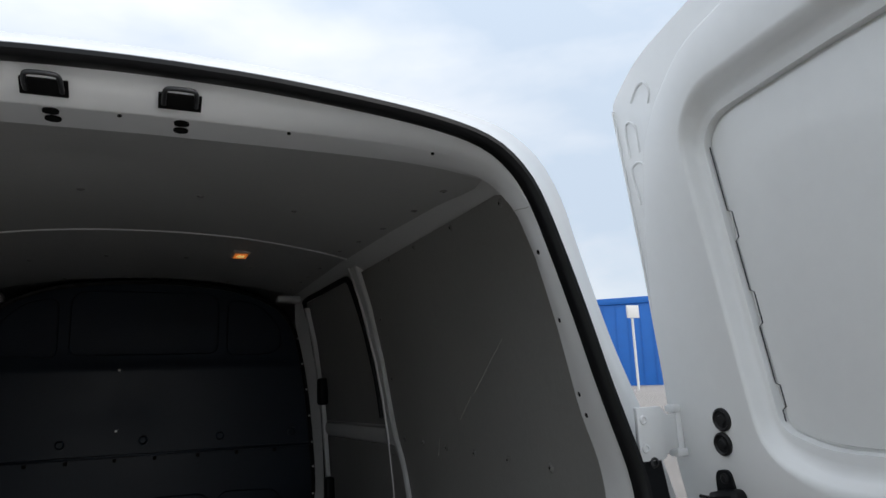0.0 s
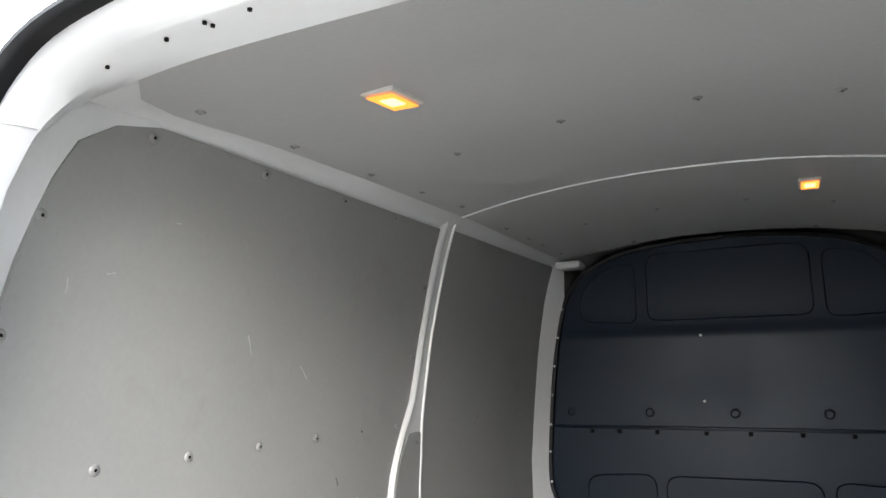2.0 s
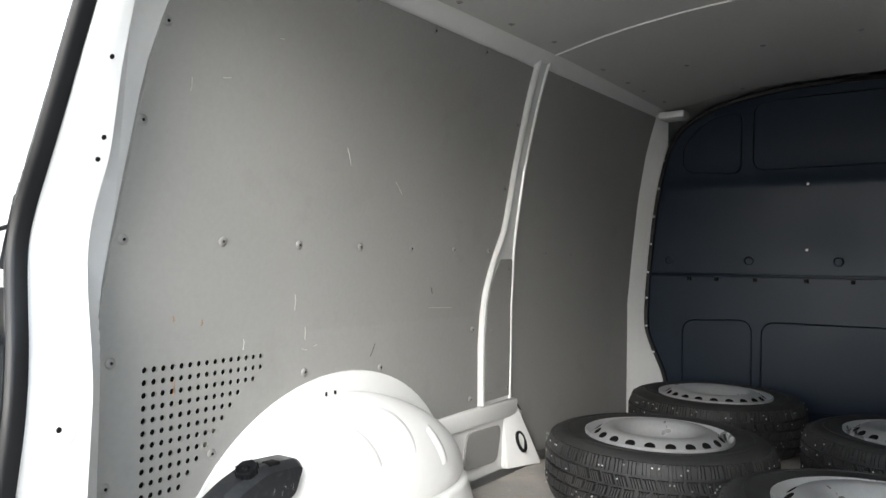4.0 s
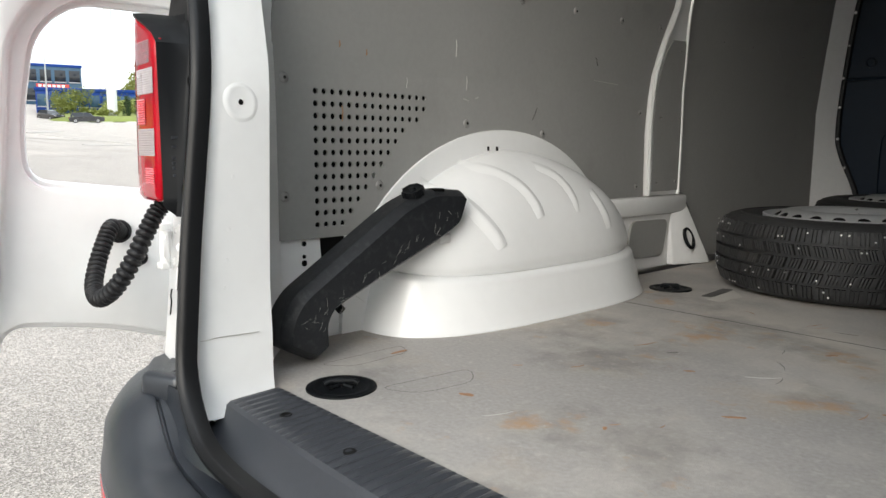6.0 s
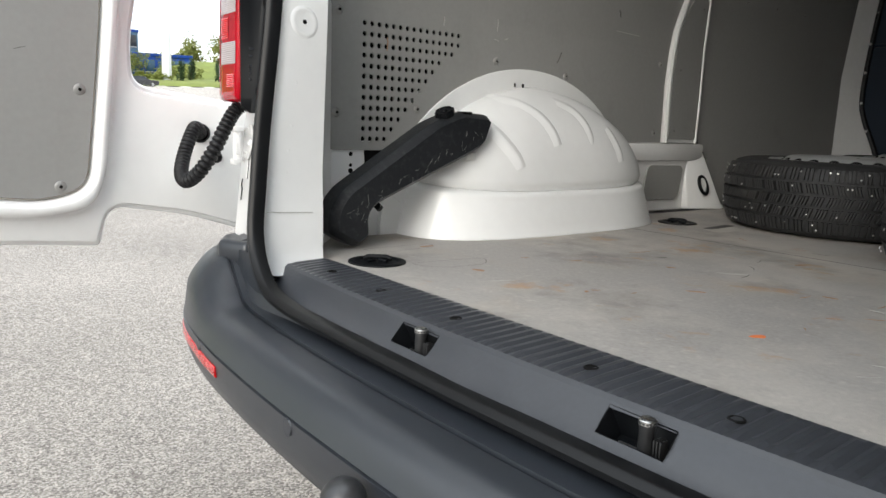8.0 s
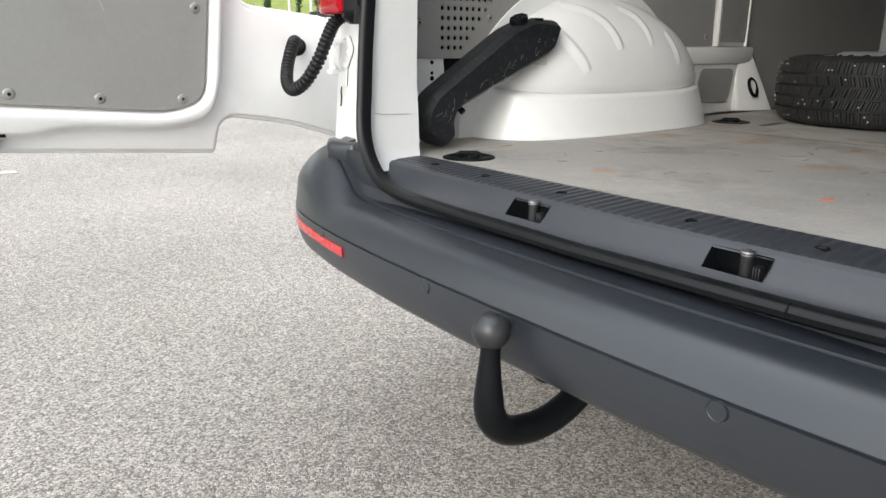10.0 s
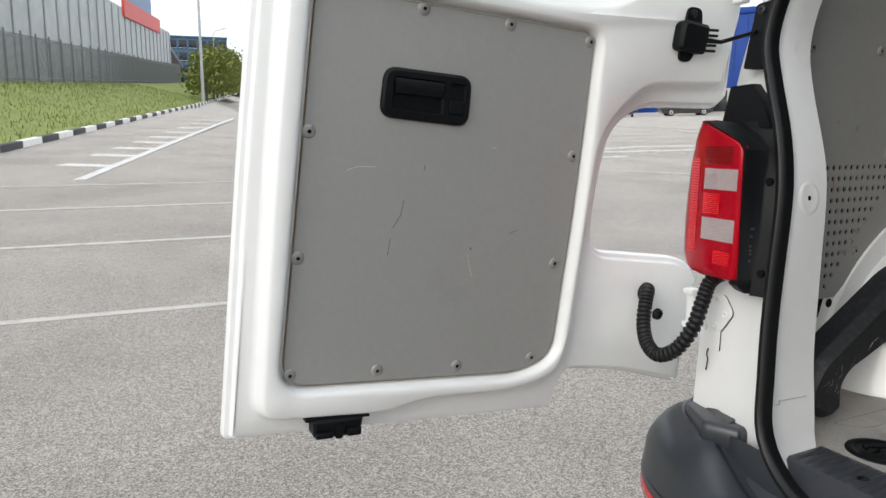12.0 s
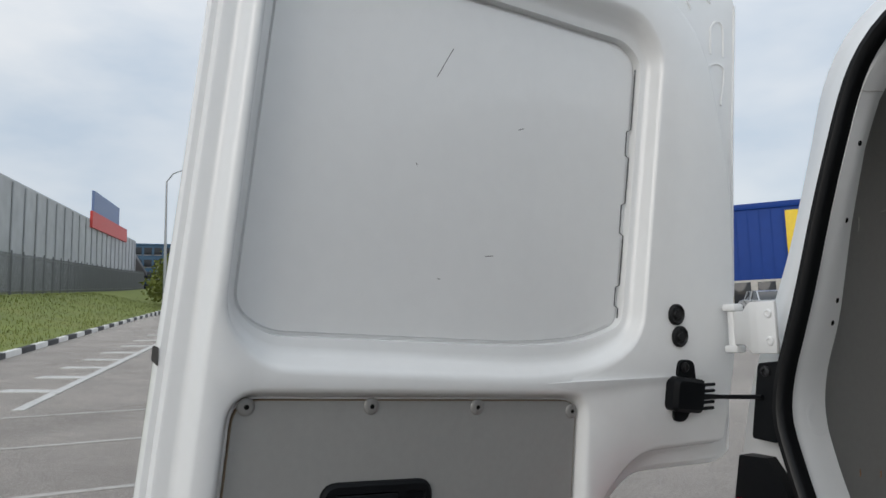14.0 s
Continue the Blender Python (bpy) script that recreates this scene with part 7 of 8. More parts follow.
for x0, y0, x1, y1 in ((-9, 5.2, -17, 8.8), (-12, 4.2, -21, 9.5), (-15, 12.5, -26, 15), (-22, 6.0, -24.5, 12.5), (-24.4, 3.2, -25.2, 8.2), (-24, 8.0, -29, 6.2), (-29, 6.2, -33, 8.4), (-12.1, 8.4, -10.5, 9.8), (-29.3, 24.3, -24.4, 23.4), (-22, 21, -33, 25)):
    draped([(x0, y0), (x1, y1)], 0.12, 0.004, "parking_line", LINE_WORN)

for pts in ([(-16.3, 9.3), (-15.34, 12.1), (-14.2, 15.4)], [(-15.9, 10.5), (-16.8, 13.4), (-15.8, 15.8)], [(-14.9, 8.2), (-14.06, 10.9)]):
    draped(pts, 0.17, 0.004, "parking_line", LINE)


def kerb_row(pts, name_group):
    """Black and white painted kerb stones in turn."""
    stones = {}
    for m, key in ((KERB_W, "w"), (KERB_B, "b")):
        bm = box((-0.72, -0.09, -0.20), (0.72, 0.09, 0.16), 0.02)
        stones[key] = mesh_from("kerb_stone", bm, m)
    kerb = thing("kerb", (pts[0][0], pts[0][1], ground_z(*pts[0])), "row of black and white painted kerb stones", "kerb", "", "structure")
    total = []
    for (x0, y0), (x1, y1) in zip(pts, pts[1:]):
        n = max(1, int(math.hypot(x1 - x0, y1 - y0) / 1.47))
        for k in range(n):
            t = (k + 0.5) / n
            total.append((x0 + (x1 - x0) * t, y0 + (y1 - y0) * t, math.atan2(y1 - y0, x1 - x0), x1 - x0, y1 - y0))
    for i, (x, y, a, dx, dy) in enumerate(total):
        l = math.hypot(dx, dy)
        ux, uy = dx / l, dy / l
        slope = (ground_z(x + ux * 0.5, y + uy * 0.5) - ground_z(x - ux * 0.5, y - uy * 0.5))
        ob = new("kerb_stone", stones["w" if i % 2 else "b"])
        ob.parent = kerb
        ob.matrix_parent_inverse = kerb.matrix_basis.inverted()
        ob.matrix_basis = Matrix.Translation((x, y, ground_z(x, y))) @ Matrix.Rotation(a, 4, "Z") @ Matrix.Rotation(-math.atan(slope), 4, "Y")


kerb_row([(-6, kerb_y(-6)), (-134, kerb_y(-134))], "long")


def bank_z(x, y):
    """The grass bank climbs from the kerb to the fence."""
    off = (kerb_y(x) - y) * 0.977
    t = max(0.0, min(1.0, off / 9.0))
    return ground_z(x, y) + 0.12 + (1.25 + 0.006 * max(0.0, -x - 50)) * t * t * (3 - 2 * t)


def grass_bank():
    bm = bmesh.new()
    rows = []
    for k in range(70):
        x = -5.5 - 135 * (k / 69) ** 1.5
        row = []
        for j in range(16):
            off = 0.09 + 26.0 * (j / 15) ** 1.6
            y = kerb_y(x) - off / 0.977
            z = bank_z(x, y) + (0.05 * noise.noise(Vector((x * 0.7, y * 0.7, 0))) if j else 0.0)
            row.append(Vector((x, y, z)))
        rows.append(row)
    return rings(rows, False, False, bm)


tagged(part("grass_bank", grass_bank(), GRASS, None), "green grass bank with yellowed patches above the kerb", "grass", "", "structure")


def blades(name, area, count, height, seed, label):
    """Tufts of grass as single leaves."""
    rnd = random.Random(seed)
    verts, faces = [], []
    for _ in range(count):
        x, y, z = area(rnd)
        a = rnd.uniform(0, 6.283)
        h = height * rnd.uniform(0.5, 1.3)
        w = 0.02 + 0.018 * h
        dx, dy = math.cos(a), math.sin(a)
        b = len(verts)
        verts += [(x - dx * w, y - dy * w, z), (x + dx * w, y + dy * w, z), (x + dy * h * 0.4, y - dx * h * 0.4, z + h)]
        faces.append((b, b + 1, b + 2))
    me = bpy.data.meshes.new(name)
    me.from_pydata(verts, [], faces)
    me.materials.append(LEAF)
    tagged(new(name, me), label, "grass", "", "stuff")


def bank_spot(rnd):
    x = -12 - 70 * rnd.random() ** 1.3
    y = kerb_y(x) - 0.2 - 8.5 * rnd.random()
    return x, y, bank_z(x, y) - 0.02


blades("grass", bank_spot, 9000, 0.16, 4, "tufts of green and dry grass on the bank")


def off_line(x, off):
    return kerb_y(x) - off / 0.977


def long_fence():
    f = thing("fence", (-60, off_line(-60, 9.4), bank_z(-60, off_line(-60, 9.4))), "dark grey slatted fence along the bank", "fence")
    rail_a, rail_b, slats = bmesh.new(), bmesh.new(), bmesh.new()
    x = -26.0
    k = 0
    post_me = mesh_from("post", box((-0.06, -0.06, -0.3), (0.06, 0.06, 3.2), 0.01), FENCE)
    while x > -136:
        y = off_line(x, 9.4)
        ob = new("post", post_me)
        ob.parent = f
        ob.matrix_parent_inverse = f.matrix_basis.inverted()
        ob.matrix_basis = Matrix.Translation((x, y, bank_z(x, y)))
        x2 = x - 3.0
        y2 = off_line(x2, 9.4)
        for j in range(16):
            t = (j + 0.5) / 16
            xx, yy = x + (x2 - x) * t, y + (y2 - y) * t
            z = bank_z(xx, yy)
            box((xx - 0.045, yy - 0.015, z + 0.05), (xx + 0.045, yy + 0.015, z + 3.0), 0.0, slats)
        for h, rail_m in ((0.3, rail_a), (2.8, rail_b)):
            tube([(x, y, bank_z(x, y) + h), (x2, y2, bank_z(x2, y2) + h)], 0.035, 5, True, rail_m)
        x = x2
    part("rail", rail_a, FENCE, f)
    part("rail", rail_b, FENCE, f)
    s = part("slats", slats, FENCE, f)
    tagged(s, "dark fence slats", "", "", "stuff")


long_fence()


def cladded_hall():
    """The long grey metal hall behind the fence, with ribs, a plinth and a tricolour board at its end."""
    x0, x1 = -40.0, -182.0
    hall = thing("warehouse", (-100, off_line(-100, 16.5), 0), "long grey corrugated metal warehouse", "building")
    bm = bmesh.new()
    secs = []
    n = 240
    for k in range(n + 1):
        x = x0 + (x1 - x0) * k / n
        y = off_line(x, 16.3) + (0.10 if k % 2 else 0.0)
        g = ground_z(x, y) + 0.5
        secs.append([Vector((x, y, g - 1)), Vector((x, y, g + 12.7)), Vector((x, y - 0.4, g + 13.0)), Vector((x, y - 30, g + 13.2)), Vector((x, y - 30, g - 1))])
    rings(secs, True, True, bm)
    part("wall", bm, CLAD, hall, "ribbed grey cladding", 20)
    for k in range(30):
        x = x0 + (x1 - x0) * (k + 0.5) / 30
        y = off_line(x, 16.3) + 0.14
        g = ground_z(x, y)
        part("downpipe", tube([(x, y, g + 0.3), (x, y, g + 13.0)], 0.11, 8), POLE, hall)
    for k in range(12):
        x = x0 + (x1 - x0) * (k + 0.3) / 12
        y = off_line(x, 20)
        g = ground_z(x, y) + 13.4
        part("roof_mast", tube([(x, y, g), (x, y, g + 1.6)], 0.06, 6), POLE, hall)
    for z0, z1, m, nm, xa, xb in ((14.1, 17.5, SIGN_BLUE, "blue_board", -127, -153), (11.4, 14.1, SIGN_RED, "red_board", -126, -164)):
        ring = []
        for x in (xa, xb):
            y = off_line(x, 16.3) + 0.45
            g = ground_z(x, y) + 0.5
            ring.append([Vector((x, y, g + z0)), Vector((x, y, g + z1)), Vector((x, y - 0.4, g + z1)), Vector((x, y - 0.4, g + z0))])
        part(nm, rings(ring), m, hall, "faded sign board")
    x = -182
    y = off_line(x, 16.3)
    g = ground_z(x, y) + 0.5
    part("canopy", rings([[Vector((x, y, g + 9.0)), Vector((x, y, g + 9.9)), Vector((x, y - 10, g + 9.9)), Vector((x, y - 10, g + 9.0))], [Vector((x - 22, y + 5, g + 6.6)), Vector((x - 22, y + 5, g + 7.4)), Vector((x - 22, y - 6, g + 7.4)), Vector((x - 22, y - 6, g + 6.6))]]), FENCE, hall)


cladded_hall()


def street_lamp(x, y, h, arm=(1.2, 1.0)):
    z = ground_z(x, y)
    l = thing("street_lamp", (x, y, z), "tall grey steel street lamp", "street lamp", "street lamps")
    part("pole", tube([(x, y, z - 0.2), (x, y, z + h * 0.5), (x, y, z + h)], [0.16, 0.12, 0.08], 10), POLE, l)
    part("arm", tube([(x, y, z + h), (x + arm[0] * 0.5, y + arm[1] * 0.5, z + h + 0.7), (x + arm[0] * 1.6, y + arm[1] * 1.6, z + h + 1.0)], 0.06, 8), POLE, l)
    hd = box((-0.35, -0.14, -0.06), (0.45, 0.14, 0.06), 0.04)
    hd.transform(Matrix.Translation((x + arm[0] * 1.8, y + arm[1] * 1.8, z + h + 1.05)) @ Matrix.Rotation(math.atan2(arm[1], arm[0]), 4, "Z"))
    part("head", hd, POLE, l)


street_lamp(-70.0, 8.1, 12.0)
street_lamp(-128.0, 32.0, 11.0)
street_lamp(-150.0, 21.0, 11.0)


def leafy(name, x, y, h, crown, material, label, seed, leaves=1500, low=0.25, size=0.16, base_z=None):
    """A small tree: tapered trunk, limbs, and a crown of single leaves with gaps."""
    rnd = random.Random(seed)
    z = ground_z(x, y) if base_z is None else base_z
    t = thing(name, (x, y, z), label, "tree")
    bm = bmesh.new()
    tube([(x, y, z - 0.2), (x + 0.05 * h * 0.2, y, z + h * 0.45), (x, y, z + h * 0.9)], [0.022 * h, 0.015 * h, 0.004 * h], 8, True, bm)
    tips = []
    for k in range(11):
        a = rnd.uniform(0, 6.283)
        zz = z + h * rnd.uniform(low, 0.8)
        r = crown * rnd.uniform(0.5, 1.0)
        p = Vector((x + r * math.cos(a), y + r * math.sin(a), zz + h * rnd.uniform(0.05, 0.2)))
        tube([(x, y, zz), ((x + p.x) / 2, (y + p.y) / 2, zz + (p.z - zz) * 0.35), p], [0.009 * h, 0.006 * h, 0.002 * h], 5, True, bm)
        tips.append(p)
    tips.append(Vector((x, y, z + h * 0.92)))
    part("trunk", bm, BARK, t)
    verts, faces = [], []
    for _ in range(leaves):
        c = rnd.choice(tips)
        q = c + Vector((rnd.gauss(0, crown * 0.30), rnd.gauss(0, crown * 0.30), rnd.gauss(0, h * 0.085)))
        if q.z < z + 0.1:
            continue
        u = Vector((rnd.gauss(0, 1), rnd.gauss(0, 1), rnd.gauss(0, 0.7))).normalized()
        v = u.orthogonal().normalized()
        s = size * rnd.uniform(0.6, 1.4)
        b = len(verts)
        verts += [q - u * s, q + v * s * 0.55, q + u * s, q - v * s * 0.55]
        faces.append((b, b + 1, b + 2, b + 3))
    me = bpy.data.meshes.new("crown")
    me.from_pydata([tuple(p) for p in verts], [], faces)
    me.materials.append(material)
    ob = new("crown", me)
    ob.parent = t
    ob.matrix_parent_inverse = t.matrix_basis.inverted()
    tagged(ob, "loose leafy crown", "", "", "stuff")
    return t


for i, (x, y, h, c) in enumerate([(-74, 9.0, 4.6, 1.8), (-79, 10.4, 5.2, 2.0), (-85, 11.6, 5.0, 2.0), (-92, 13.2, 6.0, 2.2), (-100, 14.6, 5.5, 2.2), (-110, 17.0, 6.5, 2.6)]):
    leafy("roadside_tree", x, y, h, c, LEAF, "young yellow-green tree beside the road", 20 + i, 1300, 0.12, 0.20)
leafy("roadside_tree", -27.0, -6.3, 8.8, 2.4, LEAF, "young tree with sparse leaves on the grass bank", 77, 420, 0.4, 0.14, bank_z(-27.0, -6.3))


def island():
    """The grass island opposite the van, with its kerb and bushes."""
    bm = bmesh.new()
    loop = rounded([(-115, 28.5, 1.5), (-110, 32.5, 2.0), (-107, 42, 2.0), (-98, 60, 3.0), (-126, 70, 4.0), (-140, 40, 4.0), (-130, 32.5, 3.0)], 5)
    a = [bm.verts.new((p.x, p.y, ground_z(p.x, p.y) + 0.02)) for p in loop]
    b = [bm.verts.new((p.x, p.y, ground_z(p.x, p.y) + 0.16)) for p in inset(loop, 0.12)]
    c = [bm.verts.new((p.x, p.y, ground_z(p.x, p.y) + 0.75)) for p in inset(loop, 3.2)]
    strip(bm, a, b)
    strip(bm, b, c)
    fill(bm, c)
    return bm, loop


bm, ISLAND = island()
tagged(part("grass_island", bm, GRASS, None), "low green grass island between the lanes", "grass", "", "structure")
kerb_row([(-130, 32.5), (-115, 28.5), (-110, 32.5), (-107, 42), (-98, 60)], "island")
for i, (x, y, h, c) in enumerate([(-126, 33.5, 3.2, 1.5), (-130, 35, 4.2, 1.8), (-124, 35, 2.4, 1.3), (-132, 38.5, 4.6, 2.0), (-120, 35.5, 1.8, 1.2), (-118, 38, 1.6, 1.2), (-128, 42, 3.4, 1.8), (-122, 44, 3.0, 1.6), (-134, 44, 5.0, 2.2), (-114, 48, 2.0, 1.4)]):
    leafy("bush", x, y, h, c, LEAF, "rounded spring bush on the grass island", 40 + i, 900, 0.08, 0.15)
for i, (x, y, h) in enumerate([(-118, 42.5, 4.0), (-114, 45.5, 4.2), (-112, 50, 4.4), (-110, 54.5, 4.2), (-116, 40, 3.6), (-108, 57, 4.0)]):
    leafy("conifer", x, y, h, 0.5, LEAF_DARK, "small dark green columnar conifer", 60 + i, 900, 0.05, 0.12)


def parked_car(x, y, turn, paint, label, wagon=False):
    """A parked car: body with wheel openings' line, glasshouse, windows, wheels, lights."""
    c = thing("parked_car", (0, 0, 0), label, "car", "parked cars")
    L, W = 4.5, 0.9
    low = [(-2.25, 0.35), (-2.28, 0.62), (-2.2, 0.86), (-1.5, 0.93), (-0.9, 0.96), (1.2, 0.96), (1.9, 0.90), (2.2, 0.70), (2.25, 0.35)]
    secs = []
    for wv, k in ((-W, 0.96), (-W * 0.97, 1.0), (0, 1.01), (W * 0.97, 1.0), (W, 0.96)):
        secs.append([Vector((px * (0.985 if abs(wv) == W else 1.0), wv, 0.26 + (pz - 0.26) * (k if pz > 0.5 else 1.0))) for px, pz in low] + [Vector((2.0, wv, 0.22)), Vector((-2.0, wv, 0.22))])
    part("body", rings(secs), paint, c, "", 30)
    back = 2.05 if wagon else 1.35
    top = [(-0.95, 0.94), (-0.25, 1.42), (0.2, 1.48), (1.0, 1.47), (back - 0.25, 1.40 if wagon else 1.25), (back, 0.95)]
    part("glasshouse", rings([[Vector((px, wv * (1.0 if pz < 1.0 else 0.80), pz)) for px, pz in top] for wv in (-0.84, 0.84)]), GLASS_DARK, c, "dark windows")
    part("roof", rings([[Vector((px, wv, pz + 0.012)) for px, pz in top[1:-1]] + [Vector((px, wv, pz - 0.05)) for px, pz in top[1:-1]][::-1] for wv in (-0.66, 0.66)]), paint, c)
    for px in (-0.95, 0.35, back - 0.1):
        for s in (-1, 1):
            part("window_post", tube([(px, s * 0.845, 0.93), (px + (0.65 if px < 0 else 0.0 if px < 1 else -0.2), s * 0.69, 1.44)], 0.04, 6), paint, c)
    for px in (-1.42, 1.42):
        for s in (-1, 1):
            wh = part("wheel", lathe([(0.20, -0.10), (0.31, -0.10), (0.325, -0.07), (0.325, 0.07), (0.31, 0.10), (0.20, 0.10)], 24, "y", None, (px, s * 0.82, 0.325)), TYRE, c)
            part("rim", lathe([(0.21, 0.088), (0.16, 0.105), (0.04, 0.095), (0.01, 0.10)] if s > 0 else [(0.21, -0.088), (0.16, -0.105), (0.04, -0.095), (0.01, -0.10)], 20, "y", None, (px, s * 0.82, 0.325)), STEEL, wh)
    for s in (-1, 1):
        part("headlight", box((-2.30, s * 0.62 - 0.17, 0.66), (-2.12, s * 0.62 + 0.17, 0.80), 0.04), CLEAR, c)
        part("rear_light", box((2.10, s * 0.66 - 0.14, 0.68), (2.26, s * 0.66 + 0.14, 0.82), 0.03), RED_DARK, c)
    slope = (ground_z(x + 1, y) - ground_z(x - 1, y)) / 2
    slope_y = (ground_z(x, y + 1) - ground_z(x, y - 1)) / 2
    tilt = Matrix.Rotation(-math.atan(slope), 4, "Y") @ Matrix.Rotation(math.atan(slope_y), 4, "X")
    m = Matrix.Translation((x, y, ground_z(x, y))) @ tilt @ Matrix.Rotation(radians(turn), 4, "Z")
    c.matrix_basis = m
    return c


parked_car(-108.0, 31.8, 252, CAR_DARK, "dark grey hatchback on the far lane", True)
parked_car(-120.0, 30.3, 195, CAR_BLACK, "black car going up the far lane", True)
parked_car(-77.0, 47.0, 120, CAR_DARK, "dark grey estate car under the canopy", True)
parked_car(-75.5, 51.5, 62, CAR_SILVER, "silver car under the canopy", True)
parked_car(-79.0, 43.0, 62, CAR_BLACK, "black car under the canopy", True)
parked_car(-70.0, 55.5, 65, CAR_DARK, "dark grey car under the canopy", True)
parked_car(-52.0, 42.0, 140, CAR_BLACK, "black estate car at the canopy's edge", True)
parked_car(-49.5, 47.0, 60, CAR_BLACK, "black estate car by the store", True)
parked_car(-27.5, 35.5, 150, CAR_SILVER, "silver car beside the blue store", False)


def canopy():
    """Parking canopy on round white columns with a light lattice roof."""
    c = thing("parking_canopy", (-80, 50, ground_z(-80, 50)), "white steel parking canopy on round columns", "canopy")
    roof_b = bmesh.new()
    for i, u in enumerate((-80.0, -74.5, -86.0)):
        for v in (43.0, 46.5, 50.0, 53.5, 57.0):
            x, y = u + 0.5 * (v - 50), v
            z = ground_z(x, y)
            part("column", tube([(x, y, z - 0.2), (x, y, z + 5.4)], 0.17, 12), SIGN_WHITE, c, "round white column")
            for a in (0.4, 2.5, 3.6, 5.6):
                part("strut", tube([(x, y, z + 4.4), (x + 1.6 * math.cos(a), y + 1.6 * math.sin(a), z + 5.5)], 0.06, 6), POLE, c)
    secs = []
    for v in (41.0, 59.0):
        xa, xb = -89 + 0.5 * (v - 50), -71.5 + 0.5 * (v - 50)
        secs.append([Vector((xa, v, ground_z(xa, v) + 5.5)), Vector((xb, v, ground_z(xb, v) + 5.5)), Vector((xb, v, ground_z(xb, v) + 5.8)), Vector((xa, v, ground_z(xa, v) + 5.8))])
    part("roof", rings(secs), POLE, c, "pale grey canopy roof")
    for k in range(9):
        v = 41.5 + 2.0 * k
        xa, xb = -89 + 0.5 * (v - 50), -71.4 + 0.5 * (v - 50)
        part("beam", tube([(xa, v, ground_z(xa, v) + 5.35), (xb, v, ground_z(xb, v) + 5.35)], 0.10, 6), POLE, c)


canopy()


def rear_slope():
    """A grass slope behind the parking canopy."""
    rows = []
    for k in range(25):
        x, y = -124 + 30 * k / 24, 36 + 32 * k / 24
        row = []
        for j in range(9):
            t = j / 8
            px, py = x - 16 * t, y + 12 * t
            row.append(Vector((px, py, ground_z(px, py) * (1 - t) + ground_z(x, y) * t - 0.05 + 5.0 * t * t * (3 - 2 * t) + 0.08 * noise.noise(Vector((px, py, 3.0))))))
        rows.append(row)
    return rings(rows, False, False)


tagged(part("grass_bank", rear_slope(), GRASS, None), "green grass slope behind the parking canopy", "grass", "", "structure")


def storey_building(name, label, x, y, w, d, h, turn, wall_m, floors, bays, window_m, base=0.0, trim=None):
    """A simple block with a parapet and a grid of real windows on its front."""
    z = ground_z(x, y) + base
    b = thing(name, (0, 0, 0), label, "building")
    part("wall", box((-w / 2, 0, -4), (w / 2, d, h), 0.05), wall_m, b)
    part("parapet", box((-w / 2 - 0.15, -0.15, h - 0.05), (w / 2 + 0.15, d + 0.15, h + 0.5), 0.05), trim or wall_m, b)
    fh = h / floors
    if bays == 0:
        for k in range(int(w / 1.0)):
            part("cladding_rib", box((-w / 2 + 1.0 * k + 0.45, -0.05, -1), (-w / 2 + 1.0 * k + 0.55, 0.01, h - 0.1)), wall_m, b)
    for f in range(floors):
        for k in range(bays):
            a = -w / 2 + w * (k + 0.12) / bays
            win = part("window", box((a, -0.10, f * fh + fh * 0.22), (a + w * 0.76 / bays, 0.10, f * fh + fh * 0.82), 0.02), window_m, b)
            part("sill", box((a - 0.08, -0.22, f * fh + fh * 0.17), (a + w * 0.76 / bays + 0.08, 0.02, f * fh + fh * 0.215), 0.01), POLE, win)
    b.matrix_basis = Matrix.Translation((x, y, z)) @ Matrix.Rotation(radians(turn), 4, "Z")
    return b


# glass-fronted blue store up the lane, with a plain sign strip
b = storey_building("blue_store", "blue glass-fronted store with a light sign strip", -167.5, 36.5, 24, 16, 7.8, 77, TEAL, 2, 9, GLASS_DARK, 0.6, BLUE)
m_store = b.matrix_basis.copy()


def on_store(name, lo, hi, m, label=""):
    bm = box(lo, hi, 0.02)
    bm.transform(m_store)
    ob = new(name, mesh_from(name, bm, m))
    ob.parent = b
    ob.matrix_parent_inverse = m_store.inverted()
    tagged(ob, label)


on_store("sign_strip", (3.5, -0.5, 3.4), (9.5, -0.2, 4.2), SIGN_RED, "red sign strip with plain pale bars")
for k in range(6):
    on_store("sign_bar", (3.9 + 0.85 * k, -0.56, 3.55), (4.5 + 0.85 * k, -0.5, 4.05), SIGN_WHITE)
for k in range(3):
    on_store("sign_bar", (-12.5 + 1.2 * k, -0.3, 6.3), (-11.6 + 1.2 * k, -0.1, 7.6), SIGN_WHITE)
for i, (x, y, h, c) in enumerate([(-146, 60, 8.0, 3.0), (-140, 66, 9.0, 3.2), (-133, 72, 8.0, 3.0), (-126, 78, 9.0, 3.2), (-150, 54, 7.0, 2.6), (-120, 84, 8.0, 3.0)]):
    leafy("roadside_tree", x, y, h, c, LEAF, "leafy green tree behind the grass island", 120 + i, 1500, 0.12, 0.30)
storey_building("blue_shop", "long blue shop building behind the canopy", -88.5, 76.0, 30, 14, 8.2, 55, BLUE, 2, 9, GLASS_DARK, 0.0, BLUE)
for i, (x, y, h, c) in enumerate([(-97, 56, 2.2, 1.4), (-93, 60, 2.6, 1.5), (-89, 65, 2.0, 1.3), (-86, 70, 2.4, 1.4)]):
    leafy("bush", x, y, h, c, LEAF, "rounded spring bush before the blue shop", 90 + i, 700, 0.08, 0.15)
storey_building("low_store", "low blue pavilion along the lane", -134, 40.0, 16, 8, 3.4, 73, BLUE, 1, 8, TEAL, 0.6)
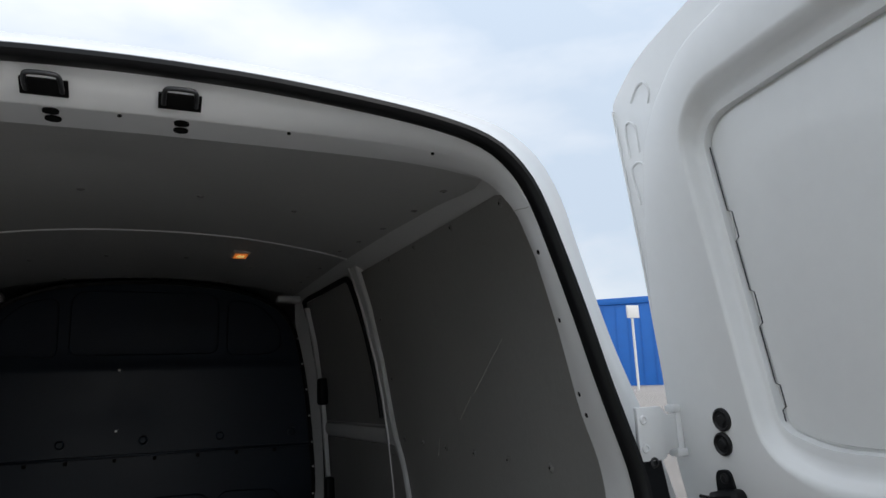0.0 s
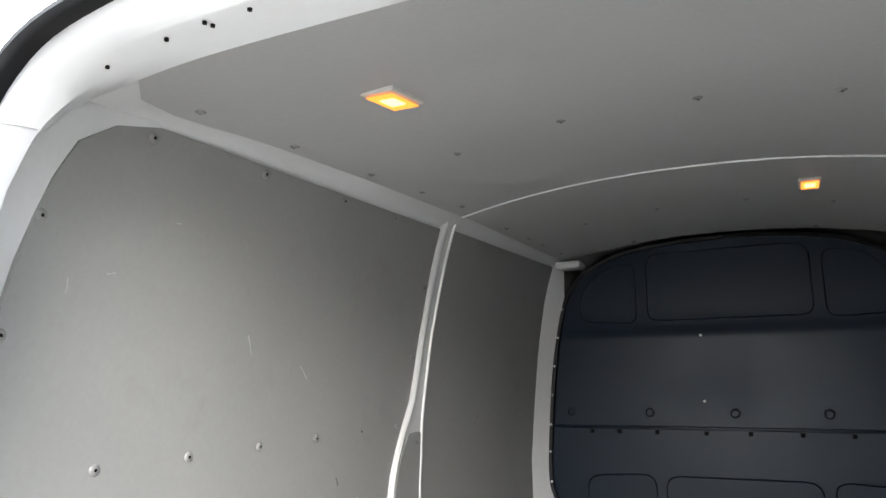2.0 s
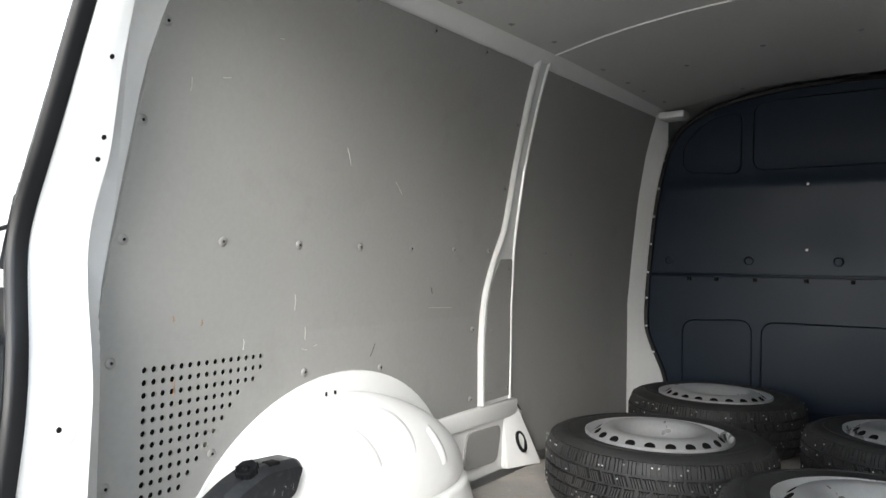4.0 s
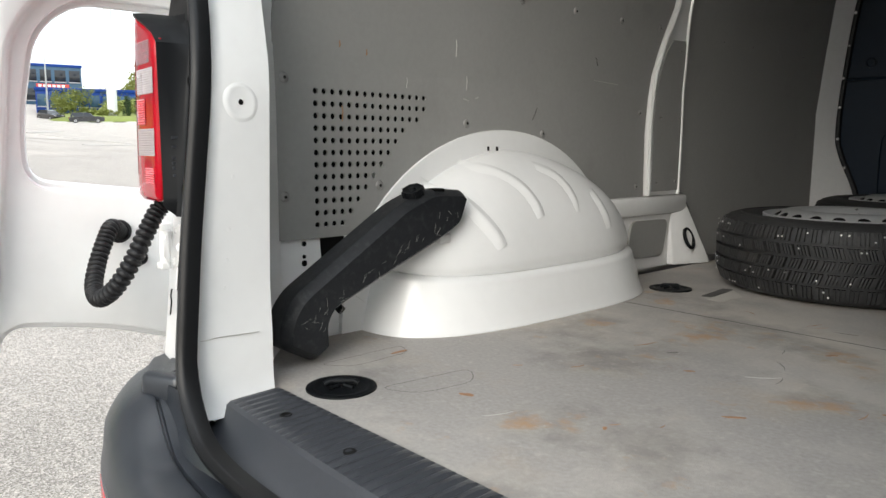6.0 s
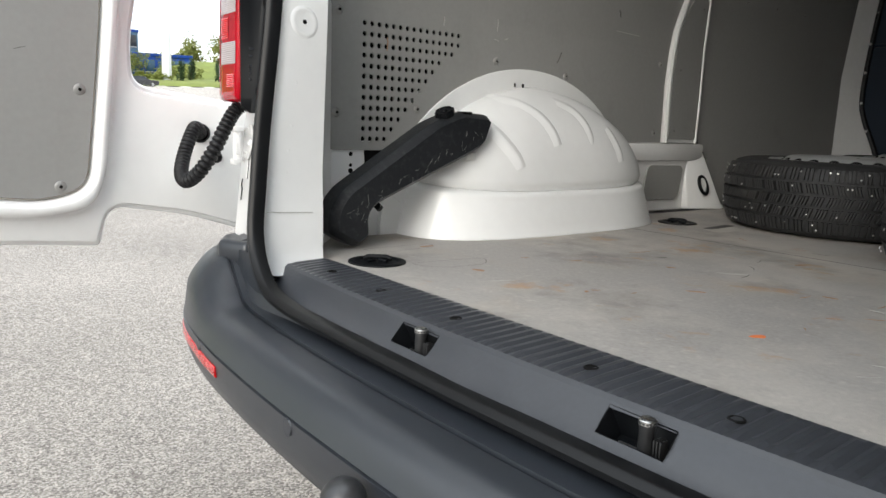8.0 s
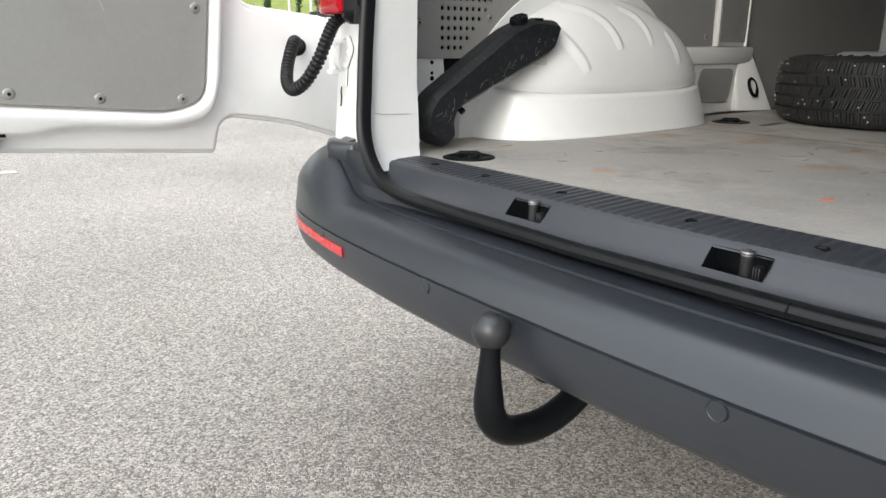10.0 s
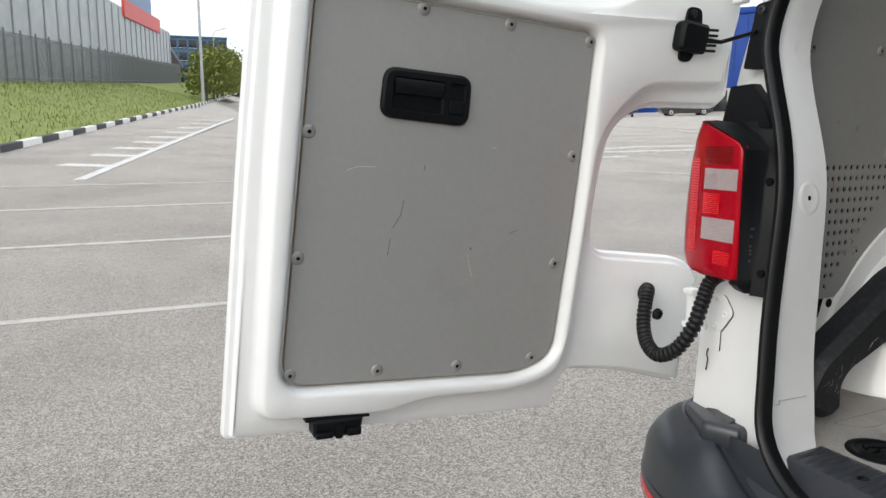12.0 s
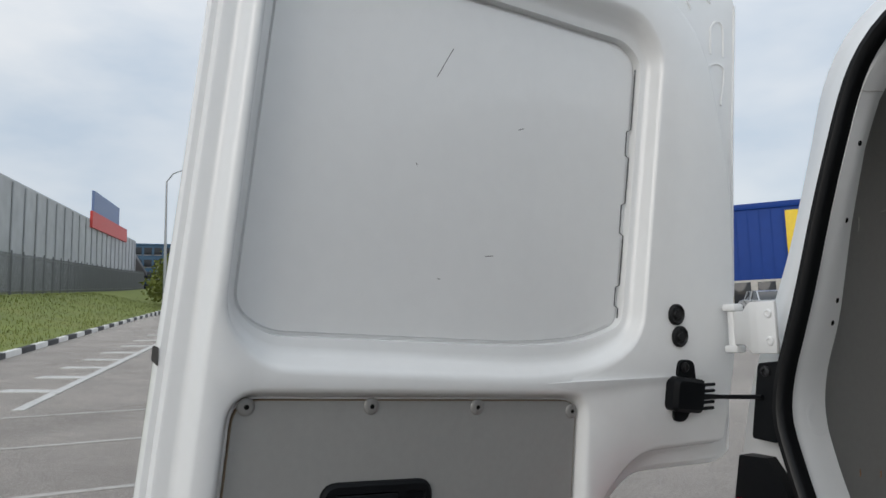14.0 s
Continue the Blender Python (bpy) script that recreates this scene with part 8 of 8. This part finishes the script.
storey_building("far_office", "dark teal office block far down the road", -205, 22.5, 20, 20, 13.0, 83, TEAL, 4, 8, GLASS_DARK, 0.5)
storey_building("blue_hall", "bright blue metal hall across the car park", 38.2, 49.0, 16, 14, 6.3, -38, BLUE_BRIGHT, 1, 0, BLUE_BRIGHT, 0.6)
b = storey_building("wholesale_store", "dark blue store with a yellow corner stripe", -42.0, 57.0, 30, 20, 9.0, 36, BLUE, 1, 0, BLUE, 0.0)
m_store = b.matrix_basis.copy()
on_store("base_wall", (-15.1, -0.12, -3), (15.1, 0.0, 2.4), CONCRETE, "pale base wall")
for k in range(14):
    on_store("shop_window", (-14.6 + 2.1 * k, -0.2, 0.3), (-13.1 + 2.1 * k, -0.1, 2.2), GLASS_DARK)
on_store("yellow_stripe", (0.7, -0.16, 2.6), (1.8, -0.02, 8.6), YELLOW, "yellow stripe on the facade")
pole_hall = thing("sign_post", (32.5, 40.4, ground_z(32.5, 40.4)), "thin white sign post with a square sign", "sign post")
zz = ground_z(32.5, 40.4)
part("post", tube([(32.5, 40.4, zz), (32.5, 40.4, zz + 5.2)], 0.09, 8), SIGN_WHITE, pole_hall)
part("plate", box((32.0, 40.2, zz + 5.0), (33.0, 40.35, zz + 5.9), 0.02), SIGN_WHITE, pole_hall)


def pylon():
    """Tall sign pylon with a blue box; its yellow letters are plain bars."""
    x, y = -118.0, 38.6
    z = ground_z(x, y)
    p = thing("sign_pylon", (x, y, z), "tall white pylon with a blue and yellow sign box", "sign pylon")
    part("mast", tube([(x, y, z - 0.3), (x, y, z + 18.2)], [0.75, 0.6], 14), SIGN_WHITE, p)
    m = Matrix.Translation((x, y, z)) @ Matrix.Rotation(radians(72), 4, "Z")
    bm = rings([[Vector((a, 0.9, 21.4)), Vector((a, -0.9, 21.4)), Vector((a, -0.9, 18.2)), Vector((a, 0.0, 17.2)), Vector((a, 0.9, 18.2))] for a in (-4.8, 4.8)])
    bm.transform(m)
    part("sign_box", bm, BLUE, p, "dark blue sign box")
    for k, (w0, w1) in enumerate(((-4.1, -2.7), (-2.3, -1.2), (-0.8, 0.4), (0.8, 2.0), (2.4, 3.9))):
        bm = box((w0, -1.0, 18.7), (w1, -0.88, 20.8), 0.03)
        bm.transform(m)
        part("letter_bar", bm, YELLOW, p)


pylon()
sg = thing("parking_sign", (-72.5, 51.0, ground_z(-72.5, 51.0)), "blue square parking sign on a post", "sign")
zz = ground_z(-72.5, 51.0)
part("post", tube([(-72.5, 51.0, zz), (-72.5, 51.0, zz + 4.2)], 0.06, 8), POLE, sg)
bm = box((-1.1, -0.05, 2.0), (1.1, 0.05, 4.2), 0.03)
bm.transform(Matrix.Translation((-72.5, 51.0, zz)) @ Matrix.Rotation(radians(55), 4, "Z"))
part("plate", bm, BLUE, sg, "blue sign plate")
fc = bpy.data.curves.new("letter", "FONT")
fc.body = "P"
fc.size = 1.6
fc.extrude = 0.01
fc.align_x = "CENTER"
fo = bpy.data.objects.new("letter_source", fc)
letter_me = bpy.data.meshes.new_from_object(fo)
bpy.data.objects.remove(fo)
letter_me.materials.append(SIGN_WHITE)
lo = new("letter", letter_me)
lo.parent = sg
lo.matrix_parent_inverse = sg.matrix_basis.inverted()
lo.matrix_basis = Matrix.Translation((-72.5, 51.0, zz)) @ Matrix.Rotation(radians(55), 4, "Z") @ pose(0, -0.07, 2.55, 90, 0, 0)
